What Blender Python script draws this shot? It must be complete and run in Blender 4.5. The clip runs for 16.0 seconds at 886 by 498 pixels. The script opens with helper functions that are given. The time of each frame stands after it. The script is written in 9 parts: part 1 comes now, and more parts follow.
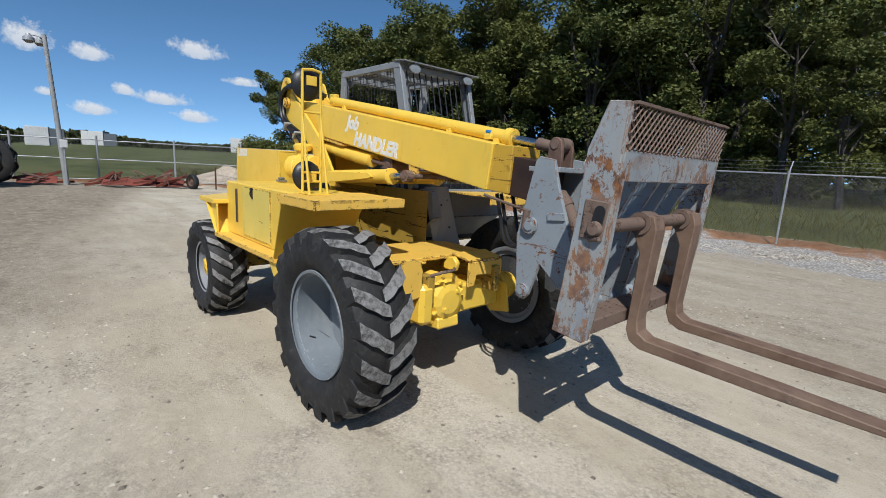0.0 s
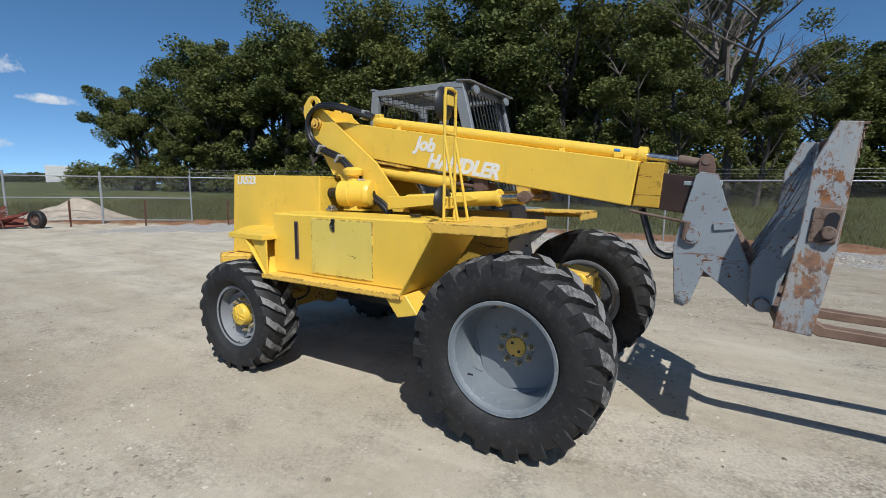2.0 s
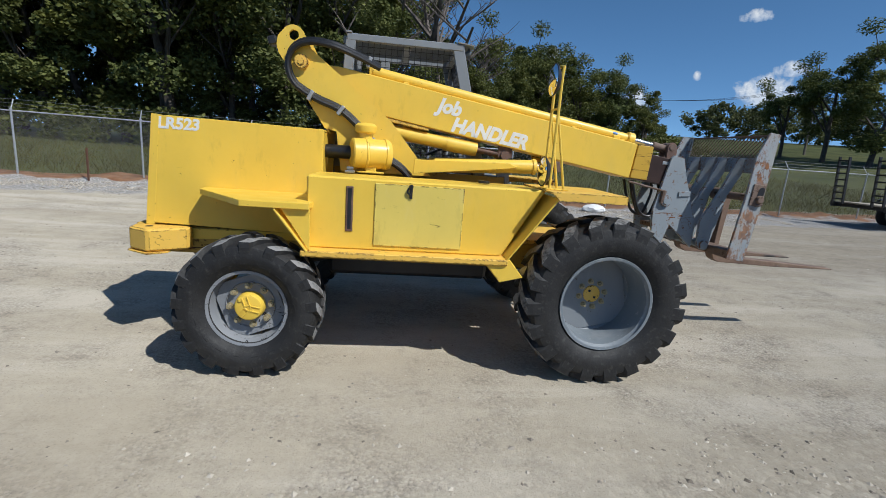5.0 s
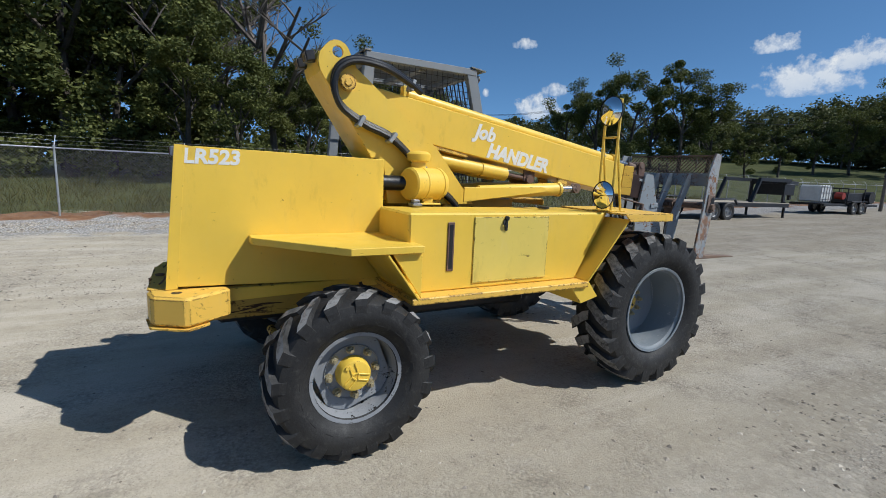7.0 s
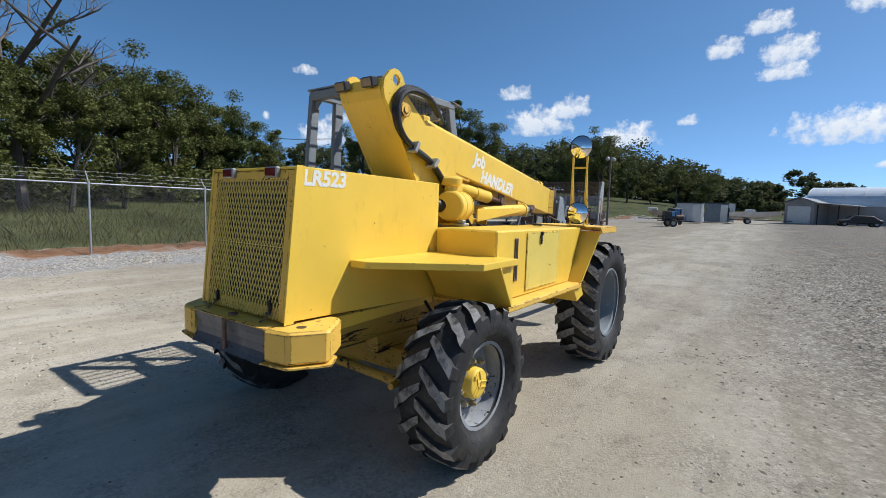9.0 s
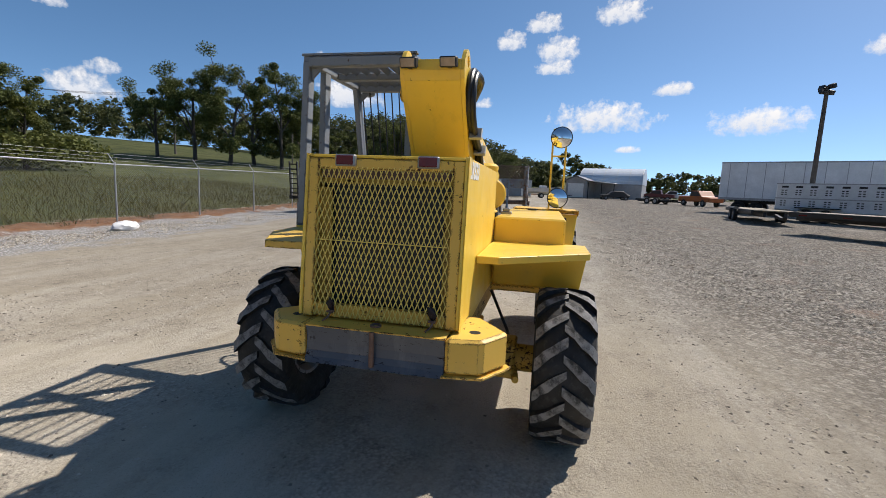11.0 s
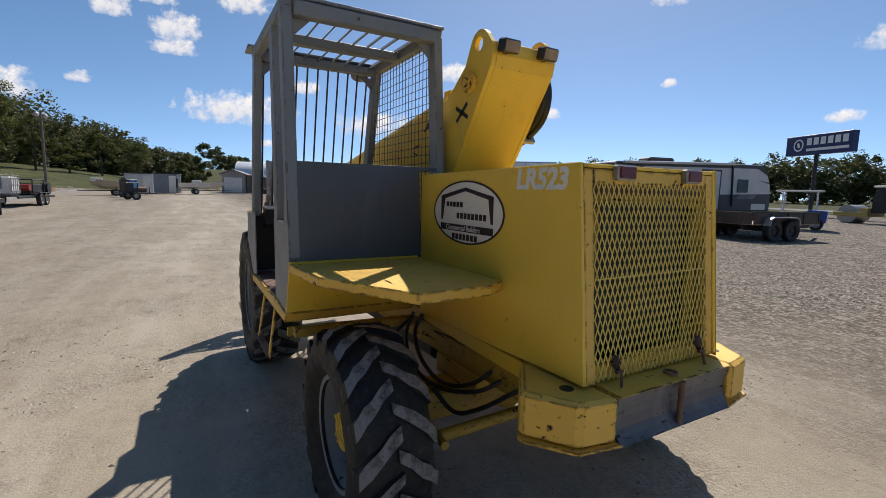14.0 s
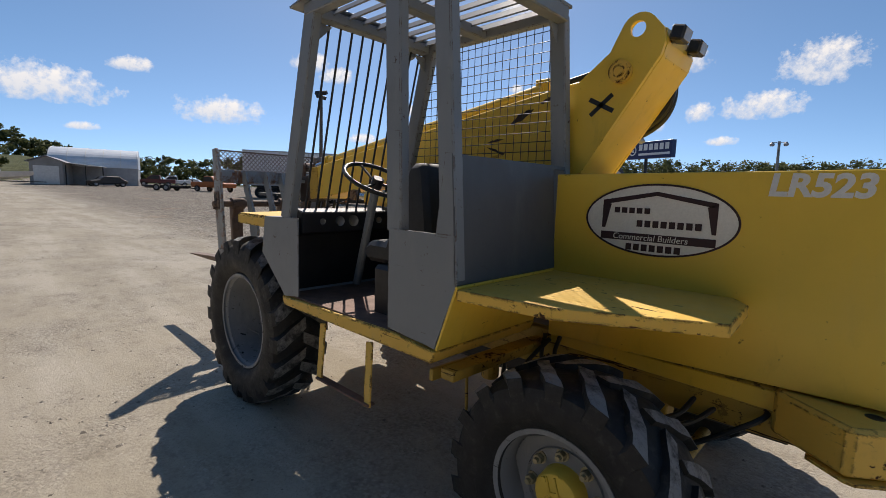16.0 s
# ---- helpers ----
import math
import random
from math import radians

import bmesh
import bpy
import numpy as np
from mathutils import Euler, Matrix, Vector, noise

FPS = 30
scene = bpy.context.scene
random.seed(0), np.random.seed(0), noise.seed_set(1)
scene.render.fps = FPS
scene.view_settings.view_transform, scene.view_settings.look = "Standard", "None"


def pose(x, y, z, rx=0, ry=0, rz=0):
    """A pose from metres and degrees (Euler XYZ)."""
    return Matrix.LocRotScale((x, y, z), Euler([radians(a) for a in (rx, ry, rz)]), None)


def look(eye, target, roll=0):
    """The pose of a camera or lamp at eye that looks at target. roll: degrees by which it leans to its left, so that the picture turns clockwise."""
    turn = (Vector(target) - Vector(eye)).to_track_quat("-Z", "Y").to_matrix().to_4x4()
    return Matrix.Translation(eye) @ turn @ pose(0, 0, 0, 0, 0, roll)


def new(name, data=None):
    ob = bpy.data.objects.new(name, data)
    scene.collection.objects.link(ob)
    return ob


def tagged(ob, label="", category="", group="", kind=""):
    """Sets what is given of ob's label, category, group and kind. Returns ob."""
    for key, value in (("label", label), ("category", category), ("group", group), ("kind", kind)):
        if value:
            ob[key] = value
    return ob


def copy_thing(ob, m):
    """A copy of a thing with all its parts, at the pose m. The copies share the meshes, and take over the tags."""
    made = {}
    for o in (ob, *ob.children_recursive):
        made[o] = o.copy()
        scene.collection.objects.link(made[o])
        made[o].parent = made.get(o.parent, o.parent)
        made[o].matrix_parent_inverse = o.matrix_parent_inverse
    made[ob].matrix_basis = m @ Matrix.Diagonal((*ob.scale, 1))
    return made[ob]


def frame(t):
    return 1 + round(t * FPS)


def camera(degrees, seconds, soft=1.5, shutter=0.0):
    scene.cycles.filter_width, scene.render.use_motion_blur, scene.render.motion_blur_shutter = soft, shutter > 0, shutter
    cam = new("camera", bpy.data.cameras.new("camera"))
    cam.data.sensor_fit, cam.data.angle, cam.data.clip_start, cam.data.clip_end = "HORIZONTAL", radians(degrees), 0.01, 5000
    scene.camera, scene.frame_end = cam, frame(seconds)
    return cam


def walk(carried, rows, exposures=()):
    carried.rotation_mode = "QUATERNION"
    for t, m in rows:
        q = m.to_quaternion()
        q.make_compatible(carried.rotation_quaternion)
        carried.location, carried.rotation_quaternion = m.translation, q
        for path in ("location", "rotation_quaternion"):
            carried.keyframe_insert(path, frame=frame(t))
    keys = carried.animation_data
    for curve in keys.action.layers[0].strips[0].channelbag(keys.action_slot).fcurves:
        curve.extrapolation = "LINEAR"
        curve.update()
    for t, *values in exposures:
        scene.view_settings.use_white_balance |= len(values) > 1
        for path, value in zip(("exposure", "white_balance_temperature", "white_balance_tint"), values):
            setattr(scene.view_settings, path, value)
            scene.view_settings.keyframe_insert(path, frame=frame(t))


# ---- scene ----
cam = camera(88.2, 16.0, soft=0.5)
PATH = [
    (0, (2.453, -2.283, 1.592), (1.009, -0.948, 1.228), 3.1),
    (0.5, (2.068, -2.505, 1.615), (0.769, -1.018, 1.296), 2.0),
    (1, (1.746, -2.818, 1.616), (0.546, -1.246, 1.322), 1.2),
    (1.5, (1.411, -3.098, 1.602), (0.31, -1.451, 1.331), 0.5),
    (2, (0.987, -3.34, 1.557), (-0.026, -1.636, 1.288), 0.6),
    (2.5, (0.598, -3.624, 1.56), (-0.271, -1.85, 1.248), 1.3),
    (3, (0.219, -3.802, 1.585), (-0.426, -1.938, 1.257), 1.8),
    (3.5, (-0.213, -3.915, 1.587), (-0.644, -1.992, 1.25), 2.7),
    (4, (-0.666, -4.036, 1.575), (-0.915, -2.089, 1.191), 3.6),
    (4.2, (-0.843, -4.06, 1.567), (-1.013, -2.107, 1.173), 4.1),
    (6.3, (-2.584, -3.441, 1.508), (-1.774, -1.661, 1.09), 3.4),
    (6.5, (-2.743, -3.369, 1.515), (-1.893, -1.601, 1.124), 3.5),
    (7, (-3.155, -3.25, 1.559), (-2.197, -1.523, 1.24), 2.5),
    (7.5, (-3.562, -3.043, 1.505), (-2.41, -1.419, 1.313), 0.7),
    (8, (-3.963, -2.823, 1.499), (-2.61, -1.35, 1.505), -0.6),
    (8.5, (-4.344, -2.622, 1.505), (-2.852, -1.292, 1.423), 0.9),
    (9, (-4.639, -2.294, 1.472), (-3.016, -1.139, 1.294), 1.8),
    (9.2, (-4.754, -2.161, 1.482), (-3.089, -1.073, 1.273), 2.1),
    (11.3, (-5.263, -0.489, 1.517), (-3.303, -0.177, 1.265), 2.1),
    (11.5, (-5.25, -0.323, 1.495), (-3.279, -0.085, 1.252), 1.9),
    (12, (-5.166, 0.126, 1.513), (-3.178, 0.144, 1.29), 1.7),
    (12.5, (-5.074, 0.551, 1.515), (-3.111, 0.243, 1.289), 1.4),
    (13, (-4.825, 0.801, 1.435), (-2.942, 0.172, 1.196), 0.1),
    (13.5, (-4.562, 1.196, 1.499), (-2.795, 0.301, 1.224), 1.6),
    (14, (-4.359, 1.575, 1.543), (-2.636, 0.589, 1.299), 1.2),
    (14.5, (-4.064, 1.818, 1.538), (-2.425, 0.696, 1.311), 1.3),
    (15, (-3.75, 2.037, 1.548), (-2.229, 0.755, 1.341), 1.6),
    (15.5, (-3.475, 2.246, 1.582), (-2.06, 0.848, 1.375), 1.5),
    (16, (-3.178, 2.397, 1.544), (-1.818, 0.952, 1.294), 1.8),
]
walk(cam, [(t, look(eye, target, roll)) for t, eye, target, roll in PATH],
     [(0, 0.06, 6250, 9), (4.2, 0.06, 6100, 8), (7.0, 0.04, 6100, 8), (8.0, 0.07, 6050, 9), (8.6, 0.24, 6150, 9), (9.2, 0.32, 6250, 9), (11.5, 0.37, 6850, 13), (16, 0.3, 7000, 14)])

# ---- world, sun, exposure ----
scene.view_settings.exposure = 0.0
SUN_TO = Vector((0.615, -0.605, 1.0)).normalized()
world = bpy.data.worlds.new("sky")
scene.world = world
world.use_nodes = True
wt = world.node_tree
sky = wt.nodes.new("ShaderNodeTexSky")
sky.sky_type, sky.sun_disc = "NISHITA", False
sky.sun_elevation = math.asin(SUN_TO.z)
sky.sun_rotation = math.atan2(SUN_TO.x, SUN_TO.y)
sky.altitude, sky.air_density, sky.dust_density, sky.ozone_density = 2500, 0.66, 1.8, 0.9
rich = wt.nodes.new("ShaderNodeHueSaturation")
rich.inputs["Saturation"].default_value = 1.16
rich.inputs["Hue"].default_value = 0.492
# the haze band at the horizon is thin on this clear day: look the sky up a little higher
aim = wt.nodes.new("ShaderNodeTexCoord")
split, lift, merge = (wt.nodes.new("ShaderNode" + n) for n in ("SeparateXYZ", "MapRange", "CombineXYZ"))
for key, v in (("From Min", 0.0), ("From Max", 1.0), ("To Min", 0.06), ("To Max", 1.0)):
    lift.inputs[key].default_value = v
wt.links.new(aim.outputs["Generated"], split.inputs[0])
wt.links.new(split.outputs[2], lift.inputs["Value"])
for i, src in enumerate((split.outputs[0], split.outputs[1], lift.outputs[0])):
    wt.links.new(src, merge.inputs[i])
wt.links.new(merge.outputs[0], sky.inputs["Vector"])
wt.links.new(sky.outputs[0], rich.inputs["Color"])
wt.links.new(rich.outputs[0], wt.nodes["Background"].inputs[0])
wt.nodes["Background"].inputs[1].default_value = 0.13
sun = new("sun", bpy.data.lights.new("sun", "SUN"))
sun.data.energy, sun.data.angle, sun.data.color = 4.15, radians(0.53), (1.0, 0.965, 0.91)
sun.matrix_world = look(SUN_TO * 50, (0, 0, 0))


# ---- materials ----
class Mat:
    """A small builder of procedural node materials."""

    def __init__(self, name):
        self.m = bpy.data.materials.new(name)
        self.m.use_nodes = True
        self.t = self.m.node_tree
        self.b = self.t.nodes["Principled BSDF"]
        self.co = self.t.nodes.new("ShaderNodeTexCoord").outputs["Object"]

    def link(self, a, b):
        self.t.links.new(a, b)

    def node(self, kind, **sets):
        n = self.t.nodes.new(kind)
        for k, v in sets.items():
            n.inputs[k].default_value = v
        return n

    def noise(self, scale, detail=4, rough=0.6, stretch=None, co=None, distort=0.0):
        n = self.node("ShaderNodeTexNoise", Scale=scale, Detail=detail, Roughness=rough, Distortion=distort)
        src = co or self.co
        if stretch:
            mp = self.node("ShaderNodeMapping", Scale=stretch)
            self.link(src, mp.inputs[0])
            src = mp.outputs[0]
        self.link(src, n.inputs["Vector"])
        return n.outputs["Fac"]

    def ramp(self, fac, lo, hi, a=0.0, b=1.0):
        n = self.node("ShaderNodeMapRange", **{"From Min": lo, "From Max": hi, "To Min": a, "To Max": b})
        n.clamp = True
        self.link(fac, n.inputs["Value"])
        return n.outputs[0]

    def math(self, op, a, b=None):
        n = self.t.nodes.new("ShaderNodeMath")
        n.operation = op
        for i, v in enumerate((a, b)):
            if v is None:
                continue
            if isinstance(v, (int, float)):
                n.inputs[i].default_value = v
            else:
                self.link(v, n.inputs[i])
        return n.outputs[0]

    def mix(self, fac, a, b, kind="MIX"):
        n = self.t.nodes.new("ShaderNodeMix")
        n.data_type, n.blend_type = "RGBA", kind
        for i, v in ((0, fac), (6, a), (7, b)):
            if isinstance(v, (int, float)):
                n.inputs[i].default_value = v
            elif isinstance(v, tuple):
                n.inputs[i].default_value = (*v, 1)
            else:
                self.link(v, n.inputs[i])
        return n.outputs[2]

    def axis(self, i):
        n = self.t.nodes.new("ShaderNodeSeparateXYZ")
        self.link(self.co, n.inputs[0])
        return n.outputs[i]

    def bump(self, height, strength=0.3, dist=0.01):
        n = self.node("ShaderNodeBump", Strength=strength, Distance=dist)
        self.link(height, n.inputs["Height"])
        self.link(n.outputs[0], self.b.inputs["Normal"])

    def done(self, colour, rough=0.6, metal=0.0, spec=0.5):
        for key, v in (("Base Color", colour), ("Roughness", rough), ("Metallic", metal), ("Specular IOR Level", spec)):
            if isinstance(v, tuple):
                self.b.inputs[key].default_value = (*v, 1)
            elif isinstance(v, (int, float)):
                self.b.inputs[key].default_value = v
            else:
                self.link(v, self.b.inputs[key])
        return self.m


def plain(name, colour, rough=0.6, metal=0.0, vary=0.18, scale=6.0, bump=0.15):
    """A surface of one kind with grain and blotches at two scales."""
    k = Mat(name)
    dark = tuple(c * (1 - vary) for c in colour)
    lite = tuple(min(1, c * (1 + vary)) for c in colour)
    c = k.mix(k.ramp(k.noise(scale), 0.3, 0.7), dark, lite)
    c = k.mix(k.ramp(k.noise(scale * 14, 3), 0.35, 0.75, 0, 0.35), c, tuple(x * 0.7 for x in colour))
    k.bump(k.noise(scale * 20, 3), bump, 0.004)
    return k.done(c, k.ramp(k.noise(scale * 3), 0.2, 0.8, max(0, rough - 0.1), min(1, rough + 0.1)), metal)


def edge_wear(k, radius, lo, hi, grain=17):
    """Where paint is knocked off along sharp edges, broken up by noise."""
    bv = k.t.nodes.new("ShaderNodeBevel")
    bv.samples = 4
    bv.inputs[0].default_value = radius
    dot = k.t.nodes.new("ShaderNodeVectorMath")
    dot.operation = "DOT_PRODUCT"
    k.link(bv.outputs[0], dot.inputs[0])
    k.link(k.t.nodes.new("ShaderNodeNewGeometry").outputs["Normal"], dot.inputs[1])
    bend = k.ramp(dot.outputs["Value"], 0.99, 0.93)
    return k.math("MULTIPLY", bend, k.ramp(k.noise(grain, 5, 0.7), lo, hi))


def painted(name, colour, chip, rough=0.42, chips=0.66, dust=(0.5, 0.45, 0.36), dusty=0.25, edges=0.0, bare=0.505):
    """Old machine paint: brushed coat, chips and scratches to rust or primer, dust."""
    k = Mat(name)
    c = k.mix(k.ramp(k.noise(2.2, 5), 0.3, 0.75), tuple(x * 0.88 for x in colour), colour)
    c = k.mix(k.ramp(k.noise(5.0, 6, 0.7, (1, 1, 0.25)), 0.52, 0.8, 0, dusty), c, dust)
    spots = k.ramp(k.noise(26, 6, 0.68), chips, chips + 0.025)
    where = k.ramp(k.noise(2.6, 3), 0.46, 0.6)
    scr = k.ramp(k.noise(9, 5, 0.75, (0.25, 1, 3.0), distort=1.2), chips + 0.035, chips + 0.055)
    worn = k.math("MAXIMUM", k.math("MULTIPLY", spots, where), scr)
    if edges:
        worn = k.math("MAXIMUM", worn, edge_wear(k, edges, bare, bare + 0.035))
    grime = k.math("MULTIPLY", k.ramp(k.noise(11, 6, 0.72, (1, 1, 0.35)), 0.56, 0.78, 0, 0.5), k.ramp(k.noise(1.3, 3), 0.4, 0.65))
    c = k.mix(grime, c, tuple(x * 0.35 + 0.01 for x in colour))
    c = k.mix(worn, c, chip)
    k.bump(k.math("SUBTRACT", k.math("ADD", k.math("MULTIPLY", k.noise(55, 3), 0.5), k.math("MULTIPLY", k.noise(2.3, 2), 3.0)), worn), 0.13, 0.004)
    return k.done(c, k.math("MAXIMUM", k.ramp(k.noise(7, 4), 0.3, 0.7, rough - 0.08, rough + 0.12), k.math("MULTIPLY", worn, 0.9)), 0.0, k.ramp(worn, 0, 1, 0.5, 0.15))


YELLOW = painted("yellow_paint", (0.88, 0.588, 0.074), (0.075, 0.03, 0.016), 0.38, 0.675, (0.62, 0.5, 0.2), 0.2, 0.007, 0.60)
YELLOW_WORN = painted("worn_yellow_paint", (0.83, 0.512, 0.085), (0.065, 0.03, 0.02), 0.5, 0.615, (0.5, 0.4, 0.2), 0.4, 0.015, 0.475)
YELLOW_WIRE = painted("mesh_yellow_paint", (0.84, 0.66, 0.16), (0.09, 0.04, 0.02), 0.45, 0.66, (0.62, 0.5, 0.2), 0.25)
# darker yellow with grime; the inner panel's shade is put into this colour
YELLOW_DARK = painted("dark_yellow_paint", (0.42, 0.27, 0.04), (0.045, 0.026, 0.018), 0.55, 0.56, (0.20, 0.15, 0.08), 0.6)
GREY = painted("grey_paint", (0.235, 0.252, 0.268), (0.10, 0.06, 0.04), 0.5, 0.65, (0.40, 0.40, 0.38), 0.3, 0.006)
GREY_WORN = painted("worn_grey_paint", (0.27, 0.305, 0.33), (0.17, 0.075, 0.035), 0.55, 0.60, (0.42, 0.39, 0.34), 0.4, 0.012)
# darker copy of GREY: the cab rear panel's shade is in the colour
GREY_DARK = painted("darkened_grey_paint", (0.095, 0.104, 0.116), (0.09, 0.06, 0.04), 0.5, 0.66, (0.3, 0.3, 0.3), 0.2)
RUST = painted("rusted_paint", (0.165, 0.112, 0.085), (0.075, 0.045, 0.032), 0.75, 0.57, (0.25, 0.19, 0.15), 0.5)
# scraped plate: grey paint worn through to rust in patches and streaks
k = Mat("scraped_plate")
c = k.mix(k.ramp(k.noise(3, 5), 0.3, 0.7), (0.25, 0.285, 0.31), (0.33, 0.36, 0.375))
c = k.mix(k.ramp(k.noise(5, 6, 0.72, (1, 1, 0.3)), 0.46, 0.64, 0, 0.5), c, (0.36, 0.315, 0.25))
c = k.mix(k.ramp(k.noise(14, 6, 0.75, (1.6, 1.6, 0.25)), 0.57, 0.68, 0, 0.6), c, (0.26, 0.135, 0.06))
patch_ = k.math("MULTIPLY", k.ramp(k.noise(7.5, 9, 0.8, (1, 1, 0.7)), 0.53, 0.555), k.ramp(k.noise(2.1, 3), 0.47, 0.60))
crack = k.ramp(k.math("ABSOLUTE", k.math("SUBTRACT", k.noise(5.5, 4, 0.6, (1, 1, 1.6), distort=0.8), 0.5)), 0.012, 0.005)
patch_ = k.math("MAXIMUM", patch_, k.math("MULTIPLY", crack, k.ramp(k.noise(1.6, 3), 0.46, 0.52)))
patch_ = k.math("MAXIMUM", patch_, edge_wear(k, 0.011, 0.47, 0.53, 22))
spots_ = k.ramp(k.noise(38, 4, 0.6), 0.66, 0.69)
# rust has eaten most at the foot, which drags on the ground
low = k.t.nodes.new("ShaderNodeSeparateXYZ")
k.link(k.co, low.inputs[0])
foot = k.math("ADD", k.noise(6, 8, 0.75, (1, 1, 0.6)), k.ramp(low.outputs[2], 0.83, 1.15, 0.14, 0.0))
patch_ = k.math("MAXIMUM", patch_, k.ramp(foot, 0.56, 0.60, 0, 0.85))
patch_ = k.math("MAXIMUM", patch_, spots_)
c = k.mix(patch_, c, k.mix(k.ramp(k.noise(20, 4), 0.4, 0.6), (0.27, 0.11, 0.035), (0.11, 0.05, 0.028)))
k.bump(k.math("SUBTRACT", k.noise(40, 3), patch_), 0.25, 0.004)
SCRAPED = k.done(c, k.ramp(k.noise(8), 0.3, 0.7, 0.5, 0.75))
RUST_STEEL = plain("rusted_steel", (0.165, 0.10, 0.075), 0.7, 0.25, 0.4, 9, 0.3)
BOOM_STEEL = plain("bare_boom_steel", (0.05, 0.028, 0.022), 0.5, 0.3, 0.35, 5)
BLACK = plain("black_paint", (0.018, 0.018, 0.02), 0.45, 0, 0.4, 5)
HOSE = plain("hose_rubber", (0.012, 0.012, 0.013), 0.42, 0, 0.3, 20)
CHROME = plain("chrome_rod", (0.52, 0.51, 0.49), 0.27, 1.0, 0.08, 8, 0.03)
STEEL = plain("bare_steel", (0.33, 0.33, 0.33), 0.45, 0.8, 0.25, 12)
GALV = plain("galvanised_steel", (0.38, 0.39, 0.40), 0.55, 0.4, 0.15, 8)
RIM = painted("rim_paint", (0.185, 0.212, 0.235), (0.34, 0.35, 0.35), 0.5, 0.63, (0.36, 0.36, 0.35), 0.45, 0.010)
RIM_DIRTY = painted("dirty_rim_paint", (0.25, 0.26, 0.275), (0.025, 0.022, 0.02), 0.6, 0.60, (0.42, 0.42, 0.41), 0.75, 0.006, 0.56)
RIM_BLACK = painted("flaking_rim_paint", (0.045, 0.047, 0.05), (0.44, 0.45, 0.46), 0.55, 0.60, (0.22, 0.22, 0.22), 0.4, 0.014)
WHITE = plain("white_paint", (0.78, 0.78, 0.76), 0.5, 0, 0.06, 6)
RED = plain("red_lens", (0.13, 0.012, 0.014), 0.2, 0, 0.2, 20)
SEAT = plain("black_vinyl", (0.015, 0.015, 0.016), 0.5, 0, 0.3, 12)

# tyre rubber: dusty grey-black with scuffs
k = Mat("tyre_rubber")
c = k.mix(k.ramp(k.noise(4, 6, 0.7), 0.35, 0.7), (0.010, 0.010, 0.0105), (0.025, 0.024, 0.023))
c = k.mix(k.ramp(k.noise(30, 4), 0.55, 0.75, 0, 0.5), c, (0.075, 0.07, 0.064))
k.bump(k.noise(60, 4), 0.35, 0.006)
RUBBER = k.done(c, k.ramp(k.noise(12), 0.3, 0.7, 0.55, 0.8))
# lug faces worn grey and chalked with limestone dust
k = Mat("tyre_lug_rubber")
c = k.mix(k.ramp(k.noise(11, 7, 0.75), 0.39, 0.55), (0.045, 0.044, 0.042), (0.235, 0.23, 0.222))
c = k.mix(k.ramp(k.noise(45, 5, 0.7), 0.60, 0.70, 0, 0.8), c, (0.05, 0.05, 0.05))
k.bump(k.noise(50, 4), 0.5, 0.006)
LUG = k.done(c, 0.8)

# fork steel: dusty brown with black scale left in streaks
k = Mat("fork_steel")
c = k.mix(k.ramp(k.noise(4, 6, 0.7), 0.35, 0.65), (0.125, 0.072, 0.048), (0.225, 0.15, 0.105))
scale_ = k.math("MULTIPLY", k.ramp(k.noise(9, 7, 0.75, (0.3, 1, 1)), 0.56, 0.62), k.ramp(k.noise(1.9, 2, 0.5), 0.46, 0.60))
c = k.mix(scale_, c, (0.022, 0.018, 0.017))
c = k.mix(k.math("MULTIPLY", scale_, k.ramp(k.noise(60, 4, 0.7), 0.60, 0.66)), c, (0.45, 0.42, 0.38))
c = k.mix(edge_wear(k, 0.005, 0.45, 0.6, 18), c, (0.20, 0.135, 0.095))
k.bump(k.math("SUBTRACT", k.noise(35, 4), scale_), 0.25, 0.004)
FORK = k.done(c, k.ramp(k.noise(9), 0.3, 0.7, 0.5, 0.75))

k = Mat("mirror_glass")
MIRROR = k.done((0.9, 0.91, 0.92), 0.03, 1.0)


# ---- mesh helpers ----
def mesh_of(name, bm, mat, smooth=False):
    bmesh.ops.recalc_face_normals(bm, faces=bm.faces)
    me = bpy.data.meshes.new(name)
    bm.to_mesh(me)
    bm.free()
    for m in mat if isinstance(mat, (list, tuple)) else [mat]:
        me.materials.append(m)
    if smooth:
        for p in me.polygons:
            p.use_smooth = True
        me.set_sharp_from_angle(angle=radians(35))
    return me


def thing(name, label, category, group="", kind="", at=(0, 0, 0), turn=0):
    ob = new(name)
    ob.empty_display_size = 0.1
    ob.matrix_world = pose(*at, 0, 0, turn)
    return tagged(ob, label, category, group, kind)


def part(name, bm, mat, parent=None, label="", smooth=False):
    ob = new(name, bm if isinstance(bm, bpy.types.Mesh) else mesh_of(name, bm, mat, smooth))
    ob.parent = parent
    if label:
        tagged(ob, label)
    return ob


def solo(name, bm, mat, label, category, group="", kind="", smooth=False):
    return tagged(new(name, mesh_of(name, bm, mat, smooth)), label, category, group, kind)


def B():
    return bmesh.new()


def soften(bm, faces, w, seg=1):
    edges = list({e for f in faces for e in f.edges if len(e.link_faces) == 2 and e.calc_face_angle(0) > 0.5})
    if w and edges:
        bmesh.ops.bevel(bm, geom=edges, offset=w, segments=seg, affect="EDGES", clamp_overlap=True)


